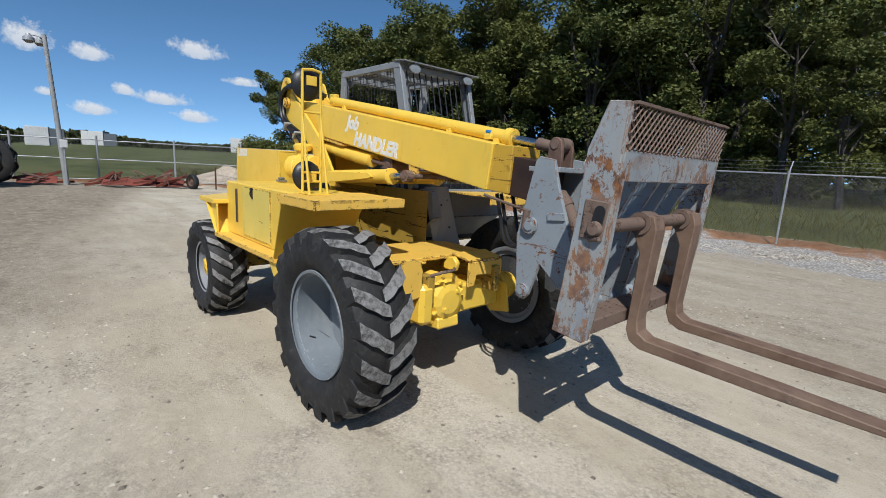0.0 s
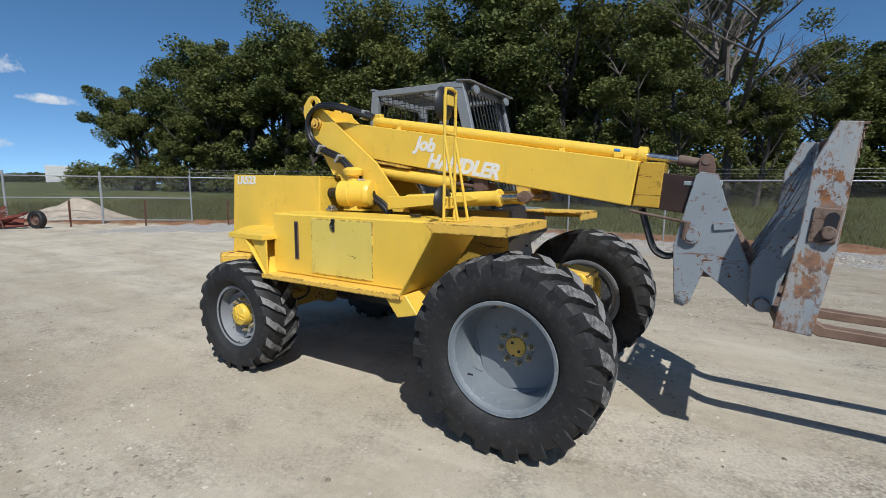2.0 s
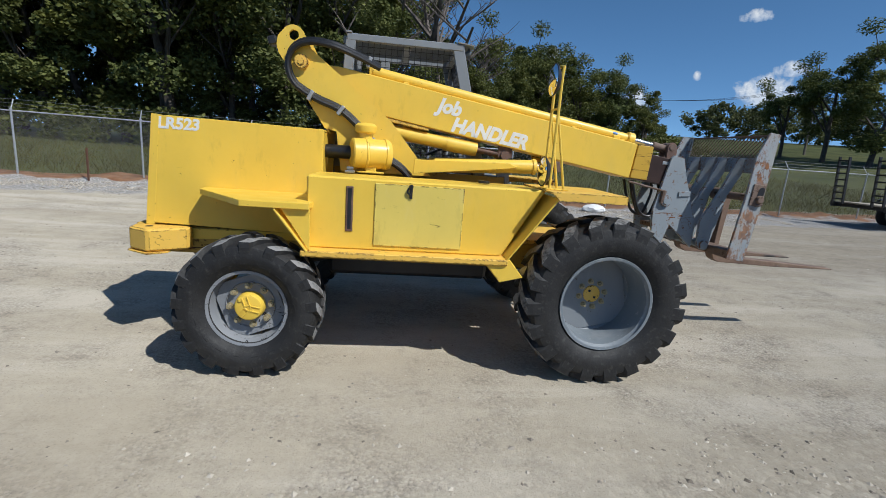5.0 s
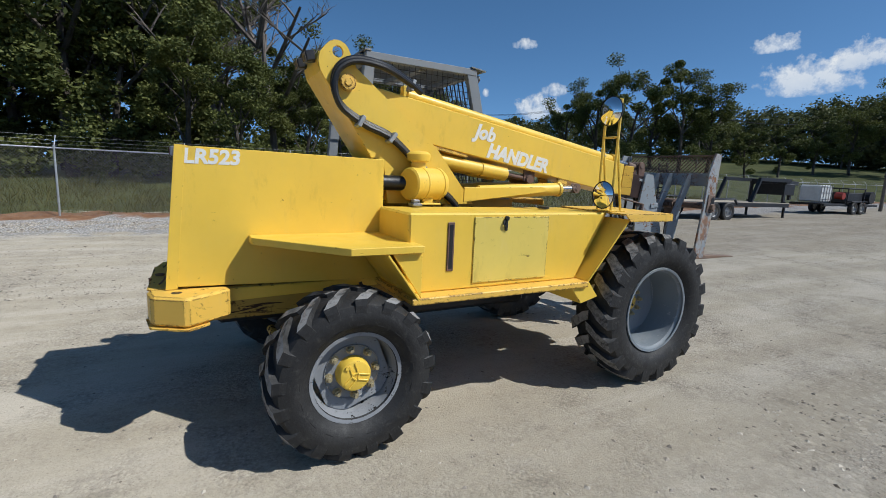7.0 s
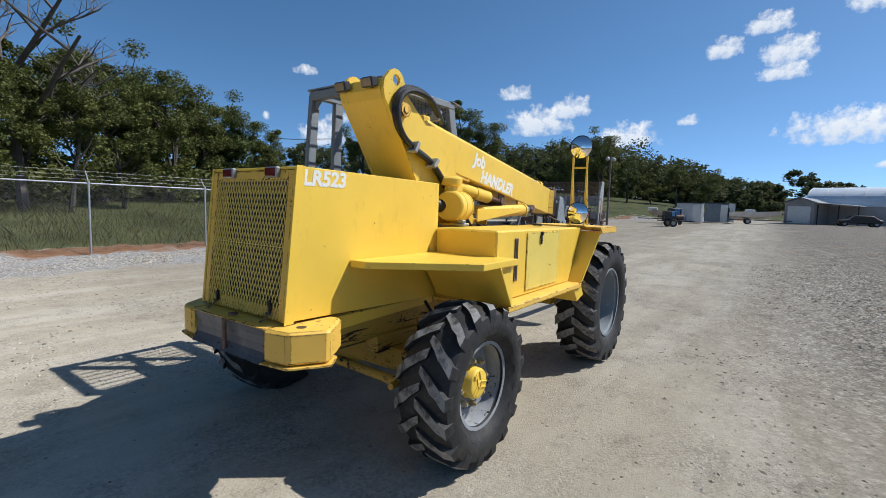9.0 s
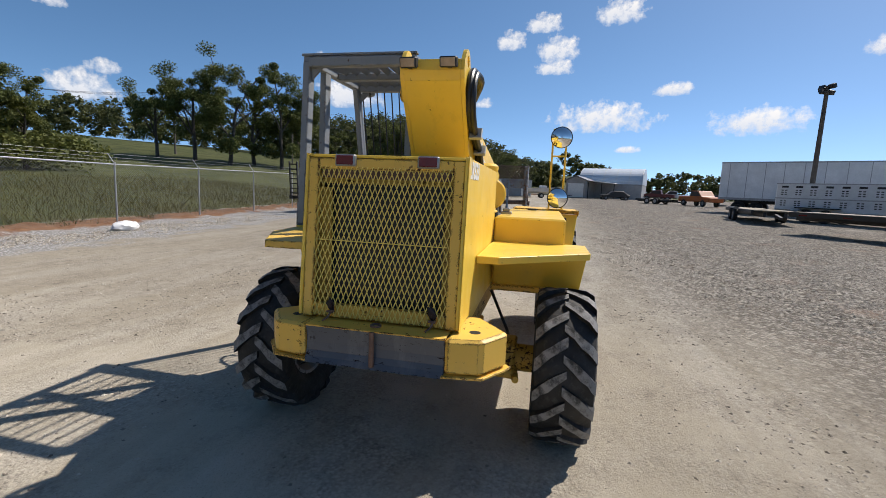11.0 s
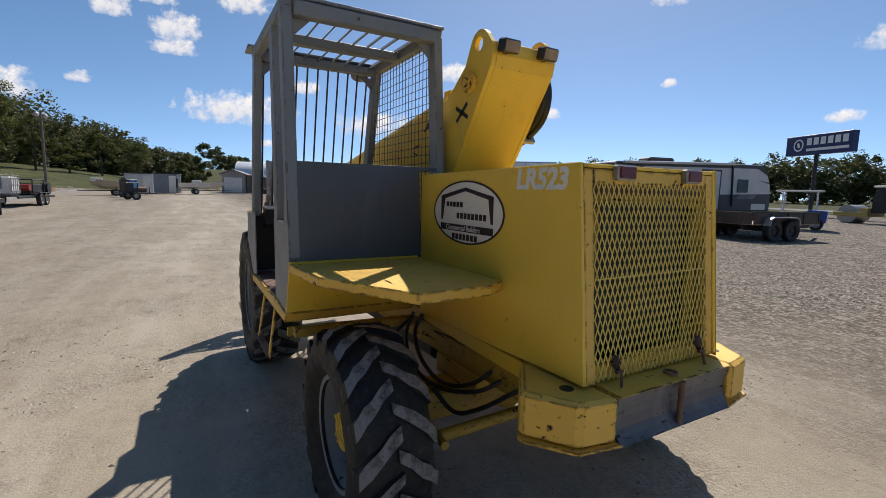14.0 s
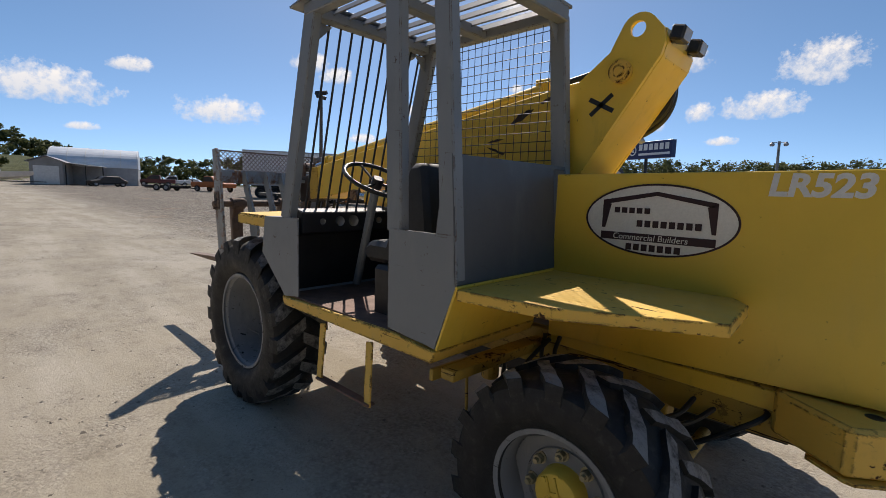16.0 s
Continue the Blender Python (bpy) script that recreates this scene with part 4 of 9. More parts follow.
boom = new("boom")
boom.parent = tele
tagged(boom, "long yellow telescopic boom with white lettering")
SL = (1.731 - 2.131) / (0.533 + 1.969)
BH = 0.142
bm = B()
prism(bm, [(-2.22, 2.05), (-2.10, 2.135), (-1.96, 2.128), (0.538, 1.735), (0.503, 1.446), (-1.70, 1.802), (-2.15, 1.98)], "y", -BH, BH, 0.006)
part("outer_boom", bm, YELLOW, boom)
bm = B()
prism(bm, [(0.548, 1.730), (0.690, 1.722), (0.672, 1.437), (0.515, 1.449)], "y", -BH + 0.006, BH - 0.006, 0.005)
part("boom_collar", bm, painted("collar_paint", (0.60, 0.36, 0.035), (0.08, 0.04, 0.02), 0.5, 0.56), boom, "scuffed darker yellow boom collar")
bm = B()
prism(bm, [(0.60, 1.672), (0.90, 1.63), (0.88, 1.40), (0.60, 1.44)], "y", -0.115, 0.115, 0.004)
part("inner_boom", bm, BOOM_STEEL, boom, "rusty dark inner boom section")
bm = B()
prism(bm, [(-1.72, 1.80), (-1.25, 1.722), (-1.25, 1.70), (-1.72, 1.775)], "y", -BH - 0.004, BH + 0.004, 0.003)
part("wear_plate", bm, YELLOW_WORN, boom)
bm = B()
prism(bm, [(-0.30, 1.575), (-0.18, 1.555), (-0.19, 1.46), (-0.27, 1.46)], "y", -0.14, -0.12, 0.003)
prism(bm, [(-0.30, 1.575), (-0.18, 1.555), (-0.19, 1.46), (-0.27, 1.46)], "y", 0.12, 0.14, 0.003)
rod(bm, (-0.23, -0.17, 1.495), (-0.23, 0.17, 1.495), 0.03, 16, w=0.004)
part("boom_bracket", bm, YELLOW_WORN, boom, "", True)
# bare patches where the boom's paint is gone
for (x0_, z0_), (x1_, z1_), w_ in (((-1.57, 1.945), (-1.72, 2.015), 0.030), ((-1.765, 2.04), (-1.835, 2.068), 0.016), ((-1.40, 1.845), (-1.52, 1.862), 0.010), ((-1.40, 1.82), (-1.60, 1.745), 0.012)):
    bm = B()
    rr_ = random.Random(int(-x0_ * 1000))
    n_ = 9
    top_ = [(x0_ + (x1_ - x0_) * i / n_, z0_ + (z1_ - z0_) * i / n_ + w_ * math.sin(math.pi * (i + 0.3) / (n_ + 0.6)) * rr_.uniform(0.4, 1.1)) for i in range(n_ + 1)]
    low_ = [(x0_ + (x1_ - x0_) * i / n_, z0_ + (z1_ - z0_) * i / n_ - w_ * math.sin(math.pi * (i + 0.3) / (n_ + 0.6)) * rr_.uniform(0.3, 0.9)) for i in range(n_, -1, -1)]
    prism(bm, top_ + low_, "y", BH + 0.0005, BH + 0.0025, 0)
    part("bare_patch", bm, BOOM_STEEL, boom, "dark patch of lost paint")
# extension cylinder on top
bm = B()
A, Z = Vector((-1.66, 0.02, 2.128)), Vector((0.555, 0.02, 1.775))
d = (Z - A).normalized()
rod(bm, A, Z, 0.043, 20)
rod(bm, Z - d * 0.05, Z + d * 0.012, 0.060, 20, w=0.006)
rod(bm, A - d * 0.06, A + d * 0.02, 0.046, 16, w=0.006)
box(bm, -1.75, -1.66, -0.01, 0.05, 2.10, 2.20, 0.006)
box(bm, 0.36, 0.42, -0.04, 0.05, 1.765, 1.80, 0.005)
for x in (-1.45, 0.0, 0.45):
    z = 2.128 + (x + 1.66) * (1.775 - 2.128) / 2.215
    box(bm, x - 0.02, x + 0.02, -0.03, 0.07, z - 0.085, z - 0.02, 0.003)
part("extension_cylinder", bm, YELLOW, boom, "long yellow hydraulic cylinder above the boom", True)
bm = B()
rod(bm, Z, Z + d * 0.22, 0.024, 16)
part("cylinder_rod", bm, CHROME, boom, "polished chrome rod", True)
bm = B()
rod(bm, Z + d * 0.20, Z + d * 0.34, 0.036, 16, 0.03, w=0.005)
lathe(bm, [(0.02, -0.03), (0.042, -0.03), (0.042, 0.03), (0.02, 0.03)], 20, 0, Matrix.Translation((0.915, 0.02, 1.735)), True)
rod(bm, (0.915, -0.05, 1.735), (0.915, 0.09, 1.735), 0.026, 16)
part("rod_eye", bm, RUST, boom, "rusty rod eye and pin", True)
bm = B()
rod(bm, (0.36, -0.015, 1.818), (0.40, -0.015, 1.812), 0.012, 8)
part("hose_cap", bm, plain("blue_plastic", (0.03, 0.2, 0.6), 0.4), boom, "blue plastic plug")
# lift and slave cylinders below
for y in (-0.235, 0.235):
    bm = B()
    rod(bm, (-1.20, y, 1.437), (-0.385, y, 1.481), 0.055, 20, w=0.006)
    rod(bm, (-0.40, y, 1.480), (-0.365, y, 1.482), 0.064, 20, w=0.005)
    lift = part("lift_cylinder", bm, YELLOW, boom, "yellow lift cylinder under the boom", True)
    bm = B()
    rod(bm, (-0.37, y, 1.482), (-0.22, y, 1.490), 0.027, 16)
    part("lift_rod", bm, CHROME, lift, "polished lift rod", True)
    bm = B()
    e = y + math.copysign(0.062, y)
    prism(bm, [(-1.36, 1.475), (-0.60, 1.498), (-0.53, 1.47), (-0.60, 1.452), (-1.36, 1.365)], "y", e - 0.006, e + 0.006, 0.003)
    part("lift_guard", bm, YELLOW, lift, "tapering yellow plate beside the lift cylinder")
    bm = B()
    rod(bm, (-0.235, y, 1.489), (-0.17, y, 1.494), 0.034, 14, w=0.006)
    lathe(bm, [(0.018, -0.03), (0.042, -0.03), (0.042, 0.03), (0.018, 0.03)], 18, 0, Matrix.Translation((-0.18, y, 1.495)), True)
    part("lift_rod_eye", bm, RUST, lift, "rusty rod eye", True)
part("lift_pin", rod(B(), (-0.18, -0.27, 1.495), (-0.18, 0.27, 1.495), 0.020, 12), RUST, boom, "", True)
for y in (-0.09, 0.09):
    bm = B()
    rod(bm, (-1.72, y, 1.70), (-1.08, y, 1.62), 0.052, 18, w=0.006)
    rod(bm, (-1.1, y, 1.62), (-0.84, y, 1.588), 0.058, 18, w=0.006)
    part("slave_cylinder", bm, YELLOW, boom, "", True)
bm = B()
for y in (-0.09, 0.09):
    rod(bm, (-0.85, y, 1.59), (-0.60, y, 1.557), 0.022, 12)
rod(bm, (-0.60, -0.13, 1.555), (-0.60, 0.13, 1.555), 0.04, 14, w=0.005)
box(bm, -0.66, -0.54, -0.115, -0.10, 1.535, 1.65, 0.004)
part("slave_rod", bm, RUST_STEEL, boom, "", True)
# hoses over the mast head
for dy, dz in ((0.0, 0.0), (-0.024, -0.022)):
    bm = B()
    y = -0.226 + dy
    tube(bm, [(-1.66, -0.10 + dy, 2.165 + dz), (-1.80, -0.16 + dy, 2.215 + dz), (-2.00, y, 2.27 + dz), (-2.19, y, 2.280 + dz), (-2.300, y, 2.215 + dz), (-2.328, y, 2.10 + dz), (-2.275, y, 1.978 + dz),
              (-2.12, y, 1.885 + dz), (-1.93, y, 1.81 + dz), (-1.75, y, 1.66 + dz), (-1.60, y, 1.50 + dz), (-1.47, y, 1.42 + dz), (-1.38, y, 1.34 + dz)], 0.0215, 10, 0, 6)
    part("boom_hose", bm, HOSE, boom, "thick black hydraulic hose", True)
for x, z, a in ((-2.155, 1.89, 28), (-1.93, 1.80, 38), (-1.70, 1.59, 45), (-1.74, 2.185, 18)):
    y = -0.25 if x < -1.75 or z < 2 else -0.125
    bm = B()
    box(bm, -0.014, 0.014, -0.045, 0.04, -0.046, 0.034, 0.004, Matrix.Translation((x, y, z)) @ Matrix.Rotation(radians(a), 4, "Y"))
    part("hose_clamp", bm, GALV, boom, "bright steel hose clamp")
for y in (-0.10, -0.06, 0.05):
    bm = B()
    tube(bm, [(0.56, y, 1.43), (0.60, y, 1.30), (0.66, y - 0.02, 1.16), (0.76, y - 0.02, 1.13), (0.82, y, 1.24), (0.84, y, 1.36), (0.80, y, 1.46)], 0.012, 8, 0, 6)
    part("tilt_hose", bm, HOSE, boom, "black hose looping to the attachment", True)
bm = B()
rod(bm, (0.50, -0.15, 1.418), (0.86, -0.15, 1.352), 0.009, 8)
rod(bm, (0.84, -0.15, 1.36), (0.83, -0.15, 1.25), 0.02, 8)
part("hose_guide", bm, RUST, boom, "rusty hose guide rod")
ANG = math.atan(SL)
ux, uz = math.cos(ANG), math.sin(ANG)


def on_boom(x, z):
    m = Matrix(((ux, -uz, 0, x), (0, 0, -1, -BH - 0.001), (uz, ux, 0, z), (0, 0, 0, 1)))
    return m


letters("lettering", "Job", 0.150, on_boom(-1.195, 1.866), WHITE, boom, "white italic word Job", 0.0012, 0.22, 0.007, 0.95)
letters("lettering", "HANDLER", 0.152, on_boom(-1.075, 1.722), WHITE, boom, "white italic word HANDLER", 0.0012, 0.22, 0.0078, 0.93)

# ---- tilt head and fork carriage ----
head = new("tilt_head")
head.parent = tele
tagged(head, "grey steel tilt head on the boom tip")
UP = [(0.865, 1.64), (0.89, 1.665), (0.985, 1.65), (1.0, 1.60), (1.03, 1.50), (1.195, 1.075), (1.19, 0.865), (1.075, 0.96), (0.95, 1.06), (0.885, 0.86), (0.85, 0.825), (0.80, 0.84), (0.77, 1.20), (0.80, 1.34)]
for s in (-1, 1):
    bm = B()
    prism(bm, UP, "y", 0.02 + s * 0.135, 0.02 + s * 0.160, 0.003)
    part("head_plate", bm, GREY_WORN, head, "scratched grey side plate")
    for x, z, r in ((0.868, 1.272, 0.05), (0.852, 0.885, 0.042)):
        bm = B()
        rod(bm, (x, 0.02 + s * 0.155, z), (x, 0.02 + s * 0.185, z), r, 24, w=0.005)
        rod(bm, (x, 0.02 + s * 0.18, z), (x, 0.02 + s * 0.192, z), r * 0.6, 20, w=0.003)
        part("head_pin", bm, GREY_WORN, head, "", True)
    bm = B()
    box(bm, -0.055, 0.055, 0.02 + s * 0.16, 0.02 + s * 0.172, -0.022, 0.022, 0.003, Matrix.Translation((1.035, 0, 1.342)) @ Matrix.Rotation(radians(-6), 4, "Y"))
    part("pin_keeper", bm, GREY_WORN, head)
for y in (-0.075, 0.075):
    bm = B()
    prism(bm, [(0.875, 1.60), (0.965, 1.60), (0.965, 1.70)] + arc(0.915, 1.735, 0.042, 0, 180, 8) + [(0.87, 1.68)], "y", 0.02 + y * 0.7 - 0.012, 0.02 + y * 0.7 + 0.012, 0.004)
    part("rod_clevis", bm, RUST_STEEL, head, "rusty clevis lug for the cylinder rod")
bm = B()
box(bm, 0.80, 1.01, -0.118, 0.158, 1.58, 1.61, 0.004)
part("head_cap", bm, GREY_WORN, head)
bm = B()
rod(bm, (1.02, -0.03, 1.40), (1.22, -0.03, 1.10), 0.038, 18, w=0.006)
rod(bm, (0.96, -0.03, 1.46), (1.03, -0.03, 1.385), 0.045, 18, w=0.008)
box(bm, 0.83, 1.12, -0.10, 0.14, 1.02, 1.06, 0.004)
part("tilt_cylinder", bm, RUST, head, "rusty tilt cylinder", True)

CY = 0.100  # middle of the carriage
carr = new("fork_carriage")
carr.parent = tele
tagged(carr, "weathered grey and rusty fork carriage with mesh load guard")


def tilt(z):
    return 1.435 + (z - 0.82) * 0.107


for s in (-1, 1):
    y = CY + s * 0.575
    bm = B()
    prism(bm, [(1.288, 0.845), (1.450, 0.827), (1.506, 1.25), (1.528, 1.56), (1.548, 1.880), (1.455, 1.888), (1.377, 1.69), (1.353, 1.36)], "y", y, y - s * 0.022, 0.004)
    prism(bm, [(1.430, 0.830), (1.450, 0.827), (1.506, 1.25), (1.528, 1.56), (1.548, 1.880), (1.528, 1.880), (1.508, 1.56), (1.486, 1.25)], "y", y - s * 0.0225, y - s * 0.065, 0.003)
    part("side_plate", bm, SCRAPED, carr, "scraped grey side plate streaked with rust")
    bm = B()
    prism(bm, [(1.384, 1.306), (1.494, 1.300), (1.514, 1.472), (1.398, 1.480)], "y", y + s * 0.001, y + s * 0.010, 0.006)
    slot = part("slot_plate", bm, RUST, carr, "rusty slotted pad")
    bm = B()
    prism(bm, arc(1.474, 1.430, 0.026, 0, 180, 6) + arc(1.462, 1.36, 0.026, 180, 360, 6), "y", y + s * 0.010, y + s * 0.0125, 0)
    part("slot_opening", bm, BLACK, slot)
    bm = B()
    lathe(bm, [(0.0, 0.035), (0.026, 0.034), (0.032, 0.026), (0.034, 0.0)], 20, 0, Matrix.Translation((1.462, y + s * 0.004, 1.355)) @ Matrix.Rotation(0 if s > 0 else math.pi, 4, "Z"))
    rod(bm, (1.437, y + s * 0.01, 1.305), (1.490, y + s * 0.024, 1.315), 0.01, 8)
    part("shaft_end", bm, RUST, carr, "", True)
bm = B()
rod(bm, (1.464, CY - 0.56, 1.36), (1.464, CY + 0.56, 1.36), 0.032, 18)
part("fork_shaft", bm, RUST, carr, "rusty round fork shaft", True)
bm = B()
Y0, Y1 = CY - 0.552, CY + 0.552
plate(bm, [(tilt(1.56) + 0.012, Y0, 1.56), (tilt(1.56) + 0.012, Y1, 1.56), (tilt(1.69) + 0.012, Y1, 1.69), (tilt(1.69) + 0.012, Y0, 1.69)], 0.02, 0.003)
part("guard_plate", bm, SCRAPED, carr, "rust-streaked grey cross plate")
bm = B()
a, b = 1.690, 1.868
lattice(bm, (tilt(a) + 0.012, Y0, a), (0, Y1 - Y0, 0), (tilt(b) - tilt(a), 0, b - a), 26, 4, 0.0044, 0.5, 4)
box(bm, tilt(b) - 0.002, tilt(b) + 0.024, Y0, Y1, b, b + 0.014, 0.002)
part("mesh_guard", bm, RUST, carr, "rusty expanded-metal load guard")
bm = B()
box(bm, 1.30, 1.442, Y0, Y1, 0.845, 0.915, 0.006)
part("bottom_beam", bm, RUST, carr, "rust-brown bottom cross beam")
for y in (CY - 0.30, CY - 0.08, CY + 0.08, CY + 0.30):
    bm = B()
    prism(bm, [(1.235, 0.868), (1.295, 0.868), (1.345, 1.10), (1.395, 1.36), (1.495, 1.56), (1.495, 1.685), (1.43, 1.685), (1.33, 1.42), (1.178, 1.12), (1.188, 0.90)], "y", y - 0.012, y + 0.012, 0.003)
    part("mounting_rib", bm, GREY_WORN, carr, "grey mounting rib behind the forks")
bm = B()
rod(bm, (1.25, CY - 0.30, 0.91), (1.25, CY + 0.30, 0.91), 0.03, 16)
part("mounting_tube", bm, GREY_WORN, carr, "", True)
for y in (CY - 0.30, CY + 0.30):
    s = -1 if y < CY else 1
    bm = B()
    rod(bm, (1.25, y, 0.91), (1.25, y + s * 0.03, 0.91), 0.042, 20, w=0.005)
    part("mounting_pin", bm, GREY_WORN, carr, "", True)
for y in (-0.02, 0.475):
    bm = B()
    path = [(1.452, 1.385), (1.520, 1.385), (1.540, 1.32), (1.505, 0.86), (1.515, 0.80), (1.56, 0.772), (2.10, 0.745), (2.74, 0.705), (2.74, 0.695), (2.10, 0.697), (1.53, 0.717), (1.475, 0.745), (1.452, 0.80), (1.470, 1.20), (1.425, 1.30)]
    prism(bm, [(x_ + 0.010, z_ + 0.015) for x_, z_ in path], "y", y - 0.052, y + 0.052, 0.008)
    f = part("fork", bm, FORK, carr, "long rusty brown lifting fork")
    bm = B()
    lathe(bm, [(0.034, -0.062), (0.055, -0.062), (0.058, 0.0), (0.055, 0.062), (0.034, 0.062)], 20, 0, Matrix.Translation((1.466, y, 1.36)), True)
    part("fork_eye", bm, RUST, f, "", True)

# ---- cab ----
cab = new("cab")
cab.parent = tele
tagged(cab, "open grey steel cab cage with barred windscreen")
CL, CR = 1.128, 0.235   # outer left and right faces
TR = 0.058
xr = lambda z: -2.055 + (z - 1.19) * 0.075   # rear face


def post(name, p, q, a=TR, b=0.07):
    bm = B()
    bar(bm, p, q, a, b, (0, 1, 0), 0.006)
    return part(name, bm, GREY, cab)


post("rear_post", (xr(1.2) + 0.04, CL - 0.03, 1.20), (xr(2.43) + 0.04, CL - 0.03, 2.425), 0.085, 0.055)
post("rear_post", (xr(1.2) + 0.04, CR + 0.03, 1.20), (xr(2.43) + 0.04, CR + 0.03, 2.425), 0.085, 0.055)
post("door_post", (-1.685, CL - 0.03, 1.37), (-1.65, CL - 0.03, 2.425), 0.095, 0.05)
post("front_post", (-0.73, CL - 0.03, 1.36), (-1.01, CL - 0.03, 2.425), 0.10, 0.05)
post("front_post", (-0.73, CR + 0.03, 1.36), (-1.01, CR + 0.03, 2.425), 0.10, 0.05)
bm = B()
for y in (CL - 0.03, CR + 0.03):
    box(bm, -1.958, -0.96, y - 0.029, y + 0.029, 2.405, 2.463, 0.006)
for x in (-1.955, -1.45, -0.995):
    box(bm, x - 0.035, x + 0.035, CR + 0.06, CL - 0.06, 2.395 if x > -1.9 else 2.38, 2.45, 0.006)
for y, s in ((CL - 0.06, -1), (CR + 0.06, 1)):
    for x in (-1.93, -0.99):
        prism(bm, [(y, 2.38), (y + s * 0.09, 2.38), (y, 2.29)], "x", x - 0.004, x + 0.004, 0)
part("roof_frame", bm, GREY, cab, "welded square-tube roof frame")
bm = B()
plate(bm, [(-1.97, CR - 0.005, 2.480), (-1.915, CR - 0.005, 2.480), (-1.915, CL + 0.005, 2.480), (-1.97, CL + 0.005, 2.480)], 0.016, 0.002)
part("roof_edge", bm, GREY, cab)
bm = B()
plate(bm, [(-1.02, CR - 0.01, 2.478), (-0.875, CR - 0.01, 2.462), (-0.875, CL + 0.03, 2.462), (-1.02, CL + 0.03, 2.478)], 0.012, 0.002)
part("roof_visor", bm, GREY, cab, "grey roof visor plate")
for i in range(9):
    bm = B()
    y = CR + 0.085 + i * 0.094
    box(bm, -1.935, -0.985, -0.026, 0.026, -0.004, 0.004, 0.001, Matrix.Translation((0, y, 2.450)) @ Matrix.Rotation(radians(-50), 4, "X"))
    part("roof_slat", bm, GREY, cab)
# windscreen bars
fx = lambda z: -0.70 - (z - 1.36) * 0.262
for i in range(11):
    y = CR + 0.09 + i * 0.073
    bm = B()
    rod(bm, (fx(1.37), y, 1.37), (fx(2.40), y, 2.40), 0.0065, 8)
    part("windscreen_bar", bm, BLACK, cab)
# side mesh on the boom side
bm = B()
for i in range(20):
    x = -1.93 + i * 0.05
    z0 = 1.20
    if x > -0.78:
        break
    top = 2.41 if x < -1.04 else 2.41 - (x + 1.04) / 0.262
    if top > z0 + 0.05:
        rod(bm, (x, CR + 0.03, z0), (x, CR + 0.03, top), 0.0023, 4)
for i in range(25):
    z = 1.22 + i * 0.05
    x1 = -0.76 - (z - 1.36) * 0.262 if z > 1.36 else -0.76
    rod(bm, (-1.95, CR + 0.034, z), (x1, CR + 0.034, z), 0.0023, 4)
part("side_mesh", bm, BLACK, cab, "square wire mesh on the boom side")
# grey panels
bm = B()
plate(bm, [(xr(1.19), HW + 0.005, 1.19), (xr(1.19), CL, 1.19), (xr(1.685), CL, 1.685), (xr(1.685), CR + 0.01, 1.685), (xr(1.665), CR + 0.01, 1.666), (xr(1.665), HW + 0.005, 1.666)][::-1], 0.006, 0.001)
part("rear_panel", bm, GREY_DARK, cab, "rear panel in cab grey darkened for its shade")
bm = B()
prism(bm, [(-1.66, 1.38), (-2.045, 1.38), (-2.06, 1.20), (-1.95, 0.915), (-1.66, 0.940)], "y", CL, CL - 0.008, 0.001)
prism(bm, [(-1.94, 1.37), (-2.04, 1.37), (-2.02, 1.69), (-1.98, 1.69)], "y", CL - 0.001, CL - 0.007, 0)
part("door_panel", bm, GREY, cab, "grey side panel behind the door opening")
bm = B()
prism(bm, [(-0.495, 1.362), (-0.885, 1.375), (-0.885, 0.935), (-0.735, 0.915), (-0.455, 1.14)], "y", CL, CL - 0.008, 0.001)
part("front_side_panel", bm, GREY, cab, "light grey front side panel")
bm = B()
plate(bm, [(-0.457, 0.27, 1.14), (-0.457, CL - 0.01, 1.14), (-0.735, CL - 0.01, 0.90), (-0.735, 0.27, 0.90)], 0.008, 0.001)
plate(bm, [(-0.495, 0.27, 1.36), (-0.495, CL - 0.01, 1.36), (-0.457, CL - 0.01, 1.142), (-0.457, 0.27, 1.142)], 0.008, 0.001)
plate(bm, [(-0.497, 0.27, 1.363), (-0.497, CL - 0.01, 1.363), (-0.70, CL - 0.01, 1.368), (-0.70, 0.27, 1.368)], 0.006, 0.001)
part("front_panel", bm, GREY, cab, "grey front bulkhead")
bm = B()
plate(bm, [(-0.575, 0.262, 1.395), (-0.425, 0.40, 1.405), (-0.375, 0.53, 0.905), (-0.50, 0.335, 0.885)], 0.012, 0.002)
corner = part("corner_plate", bm, GREY, cab, "blue-grey plate at the cab's front corner")
for q, z in ((0.38, 1.25), (0.45, 1.06)):
    part("plate_bolt", rod(B(), (-0.50 + (q - 0.3) * 0.6, q - 0.03, z), (-0.478 + (q - 0.3) * 0.6, q - 0.045, z), 0.009, 8), BLACK, corner)
# thin black sheets added to make the inside of the cab darker
bm = B()
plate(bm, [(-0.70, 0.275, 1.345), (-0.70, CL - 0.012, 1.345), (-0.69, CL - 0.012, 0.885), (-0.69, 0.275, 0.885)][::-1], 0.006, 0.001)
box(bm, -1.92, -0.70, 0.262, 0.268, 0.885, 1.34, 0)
part("inner_lining", bm, BLACK, cab, "black sheets added to darken the cab's inside")
# dusty yellow panel: the darker paint colour stands in for its shade
bm = B()
box(bm, -2.03, -0.50, 0.235, 0.243, 0.87, 1.36, 0.001)
part("inner_panel", bm, YELLOW_DARK, cab, "dusty yellow panel, its shade under the boom painted in")
bm = B()
box(bm, -1.94, -0.735, 0.27, CL - 0.01, 0.918, 0.928, 0.002)
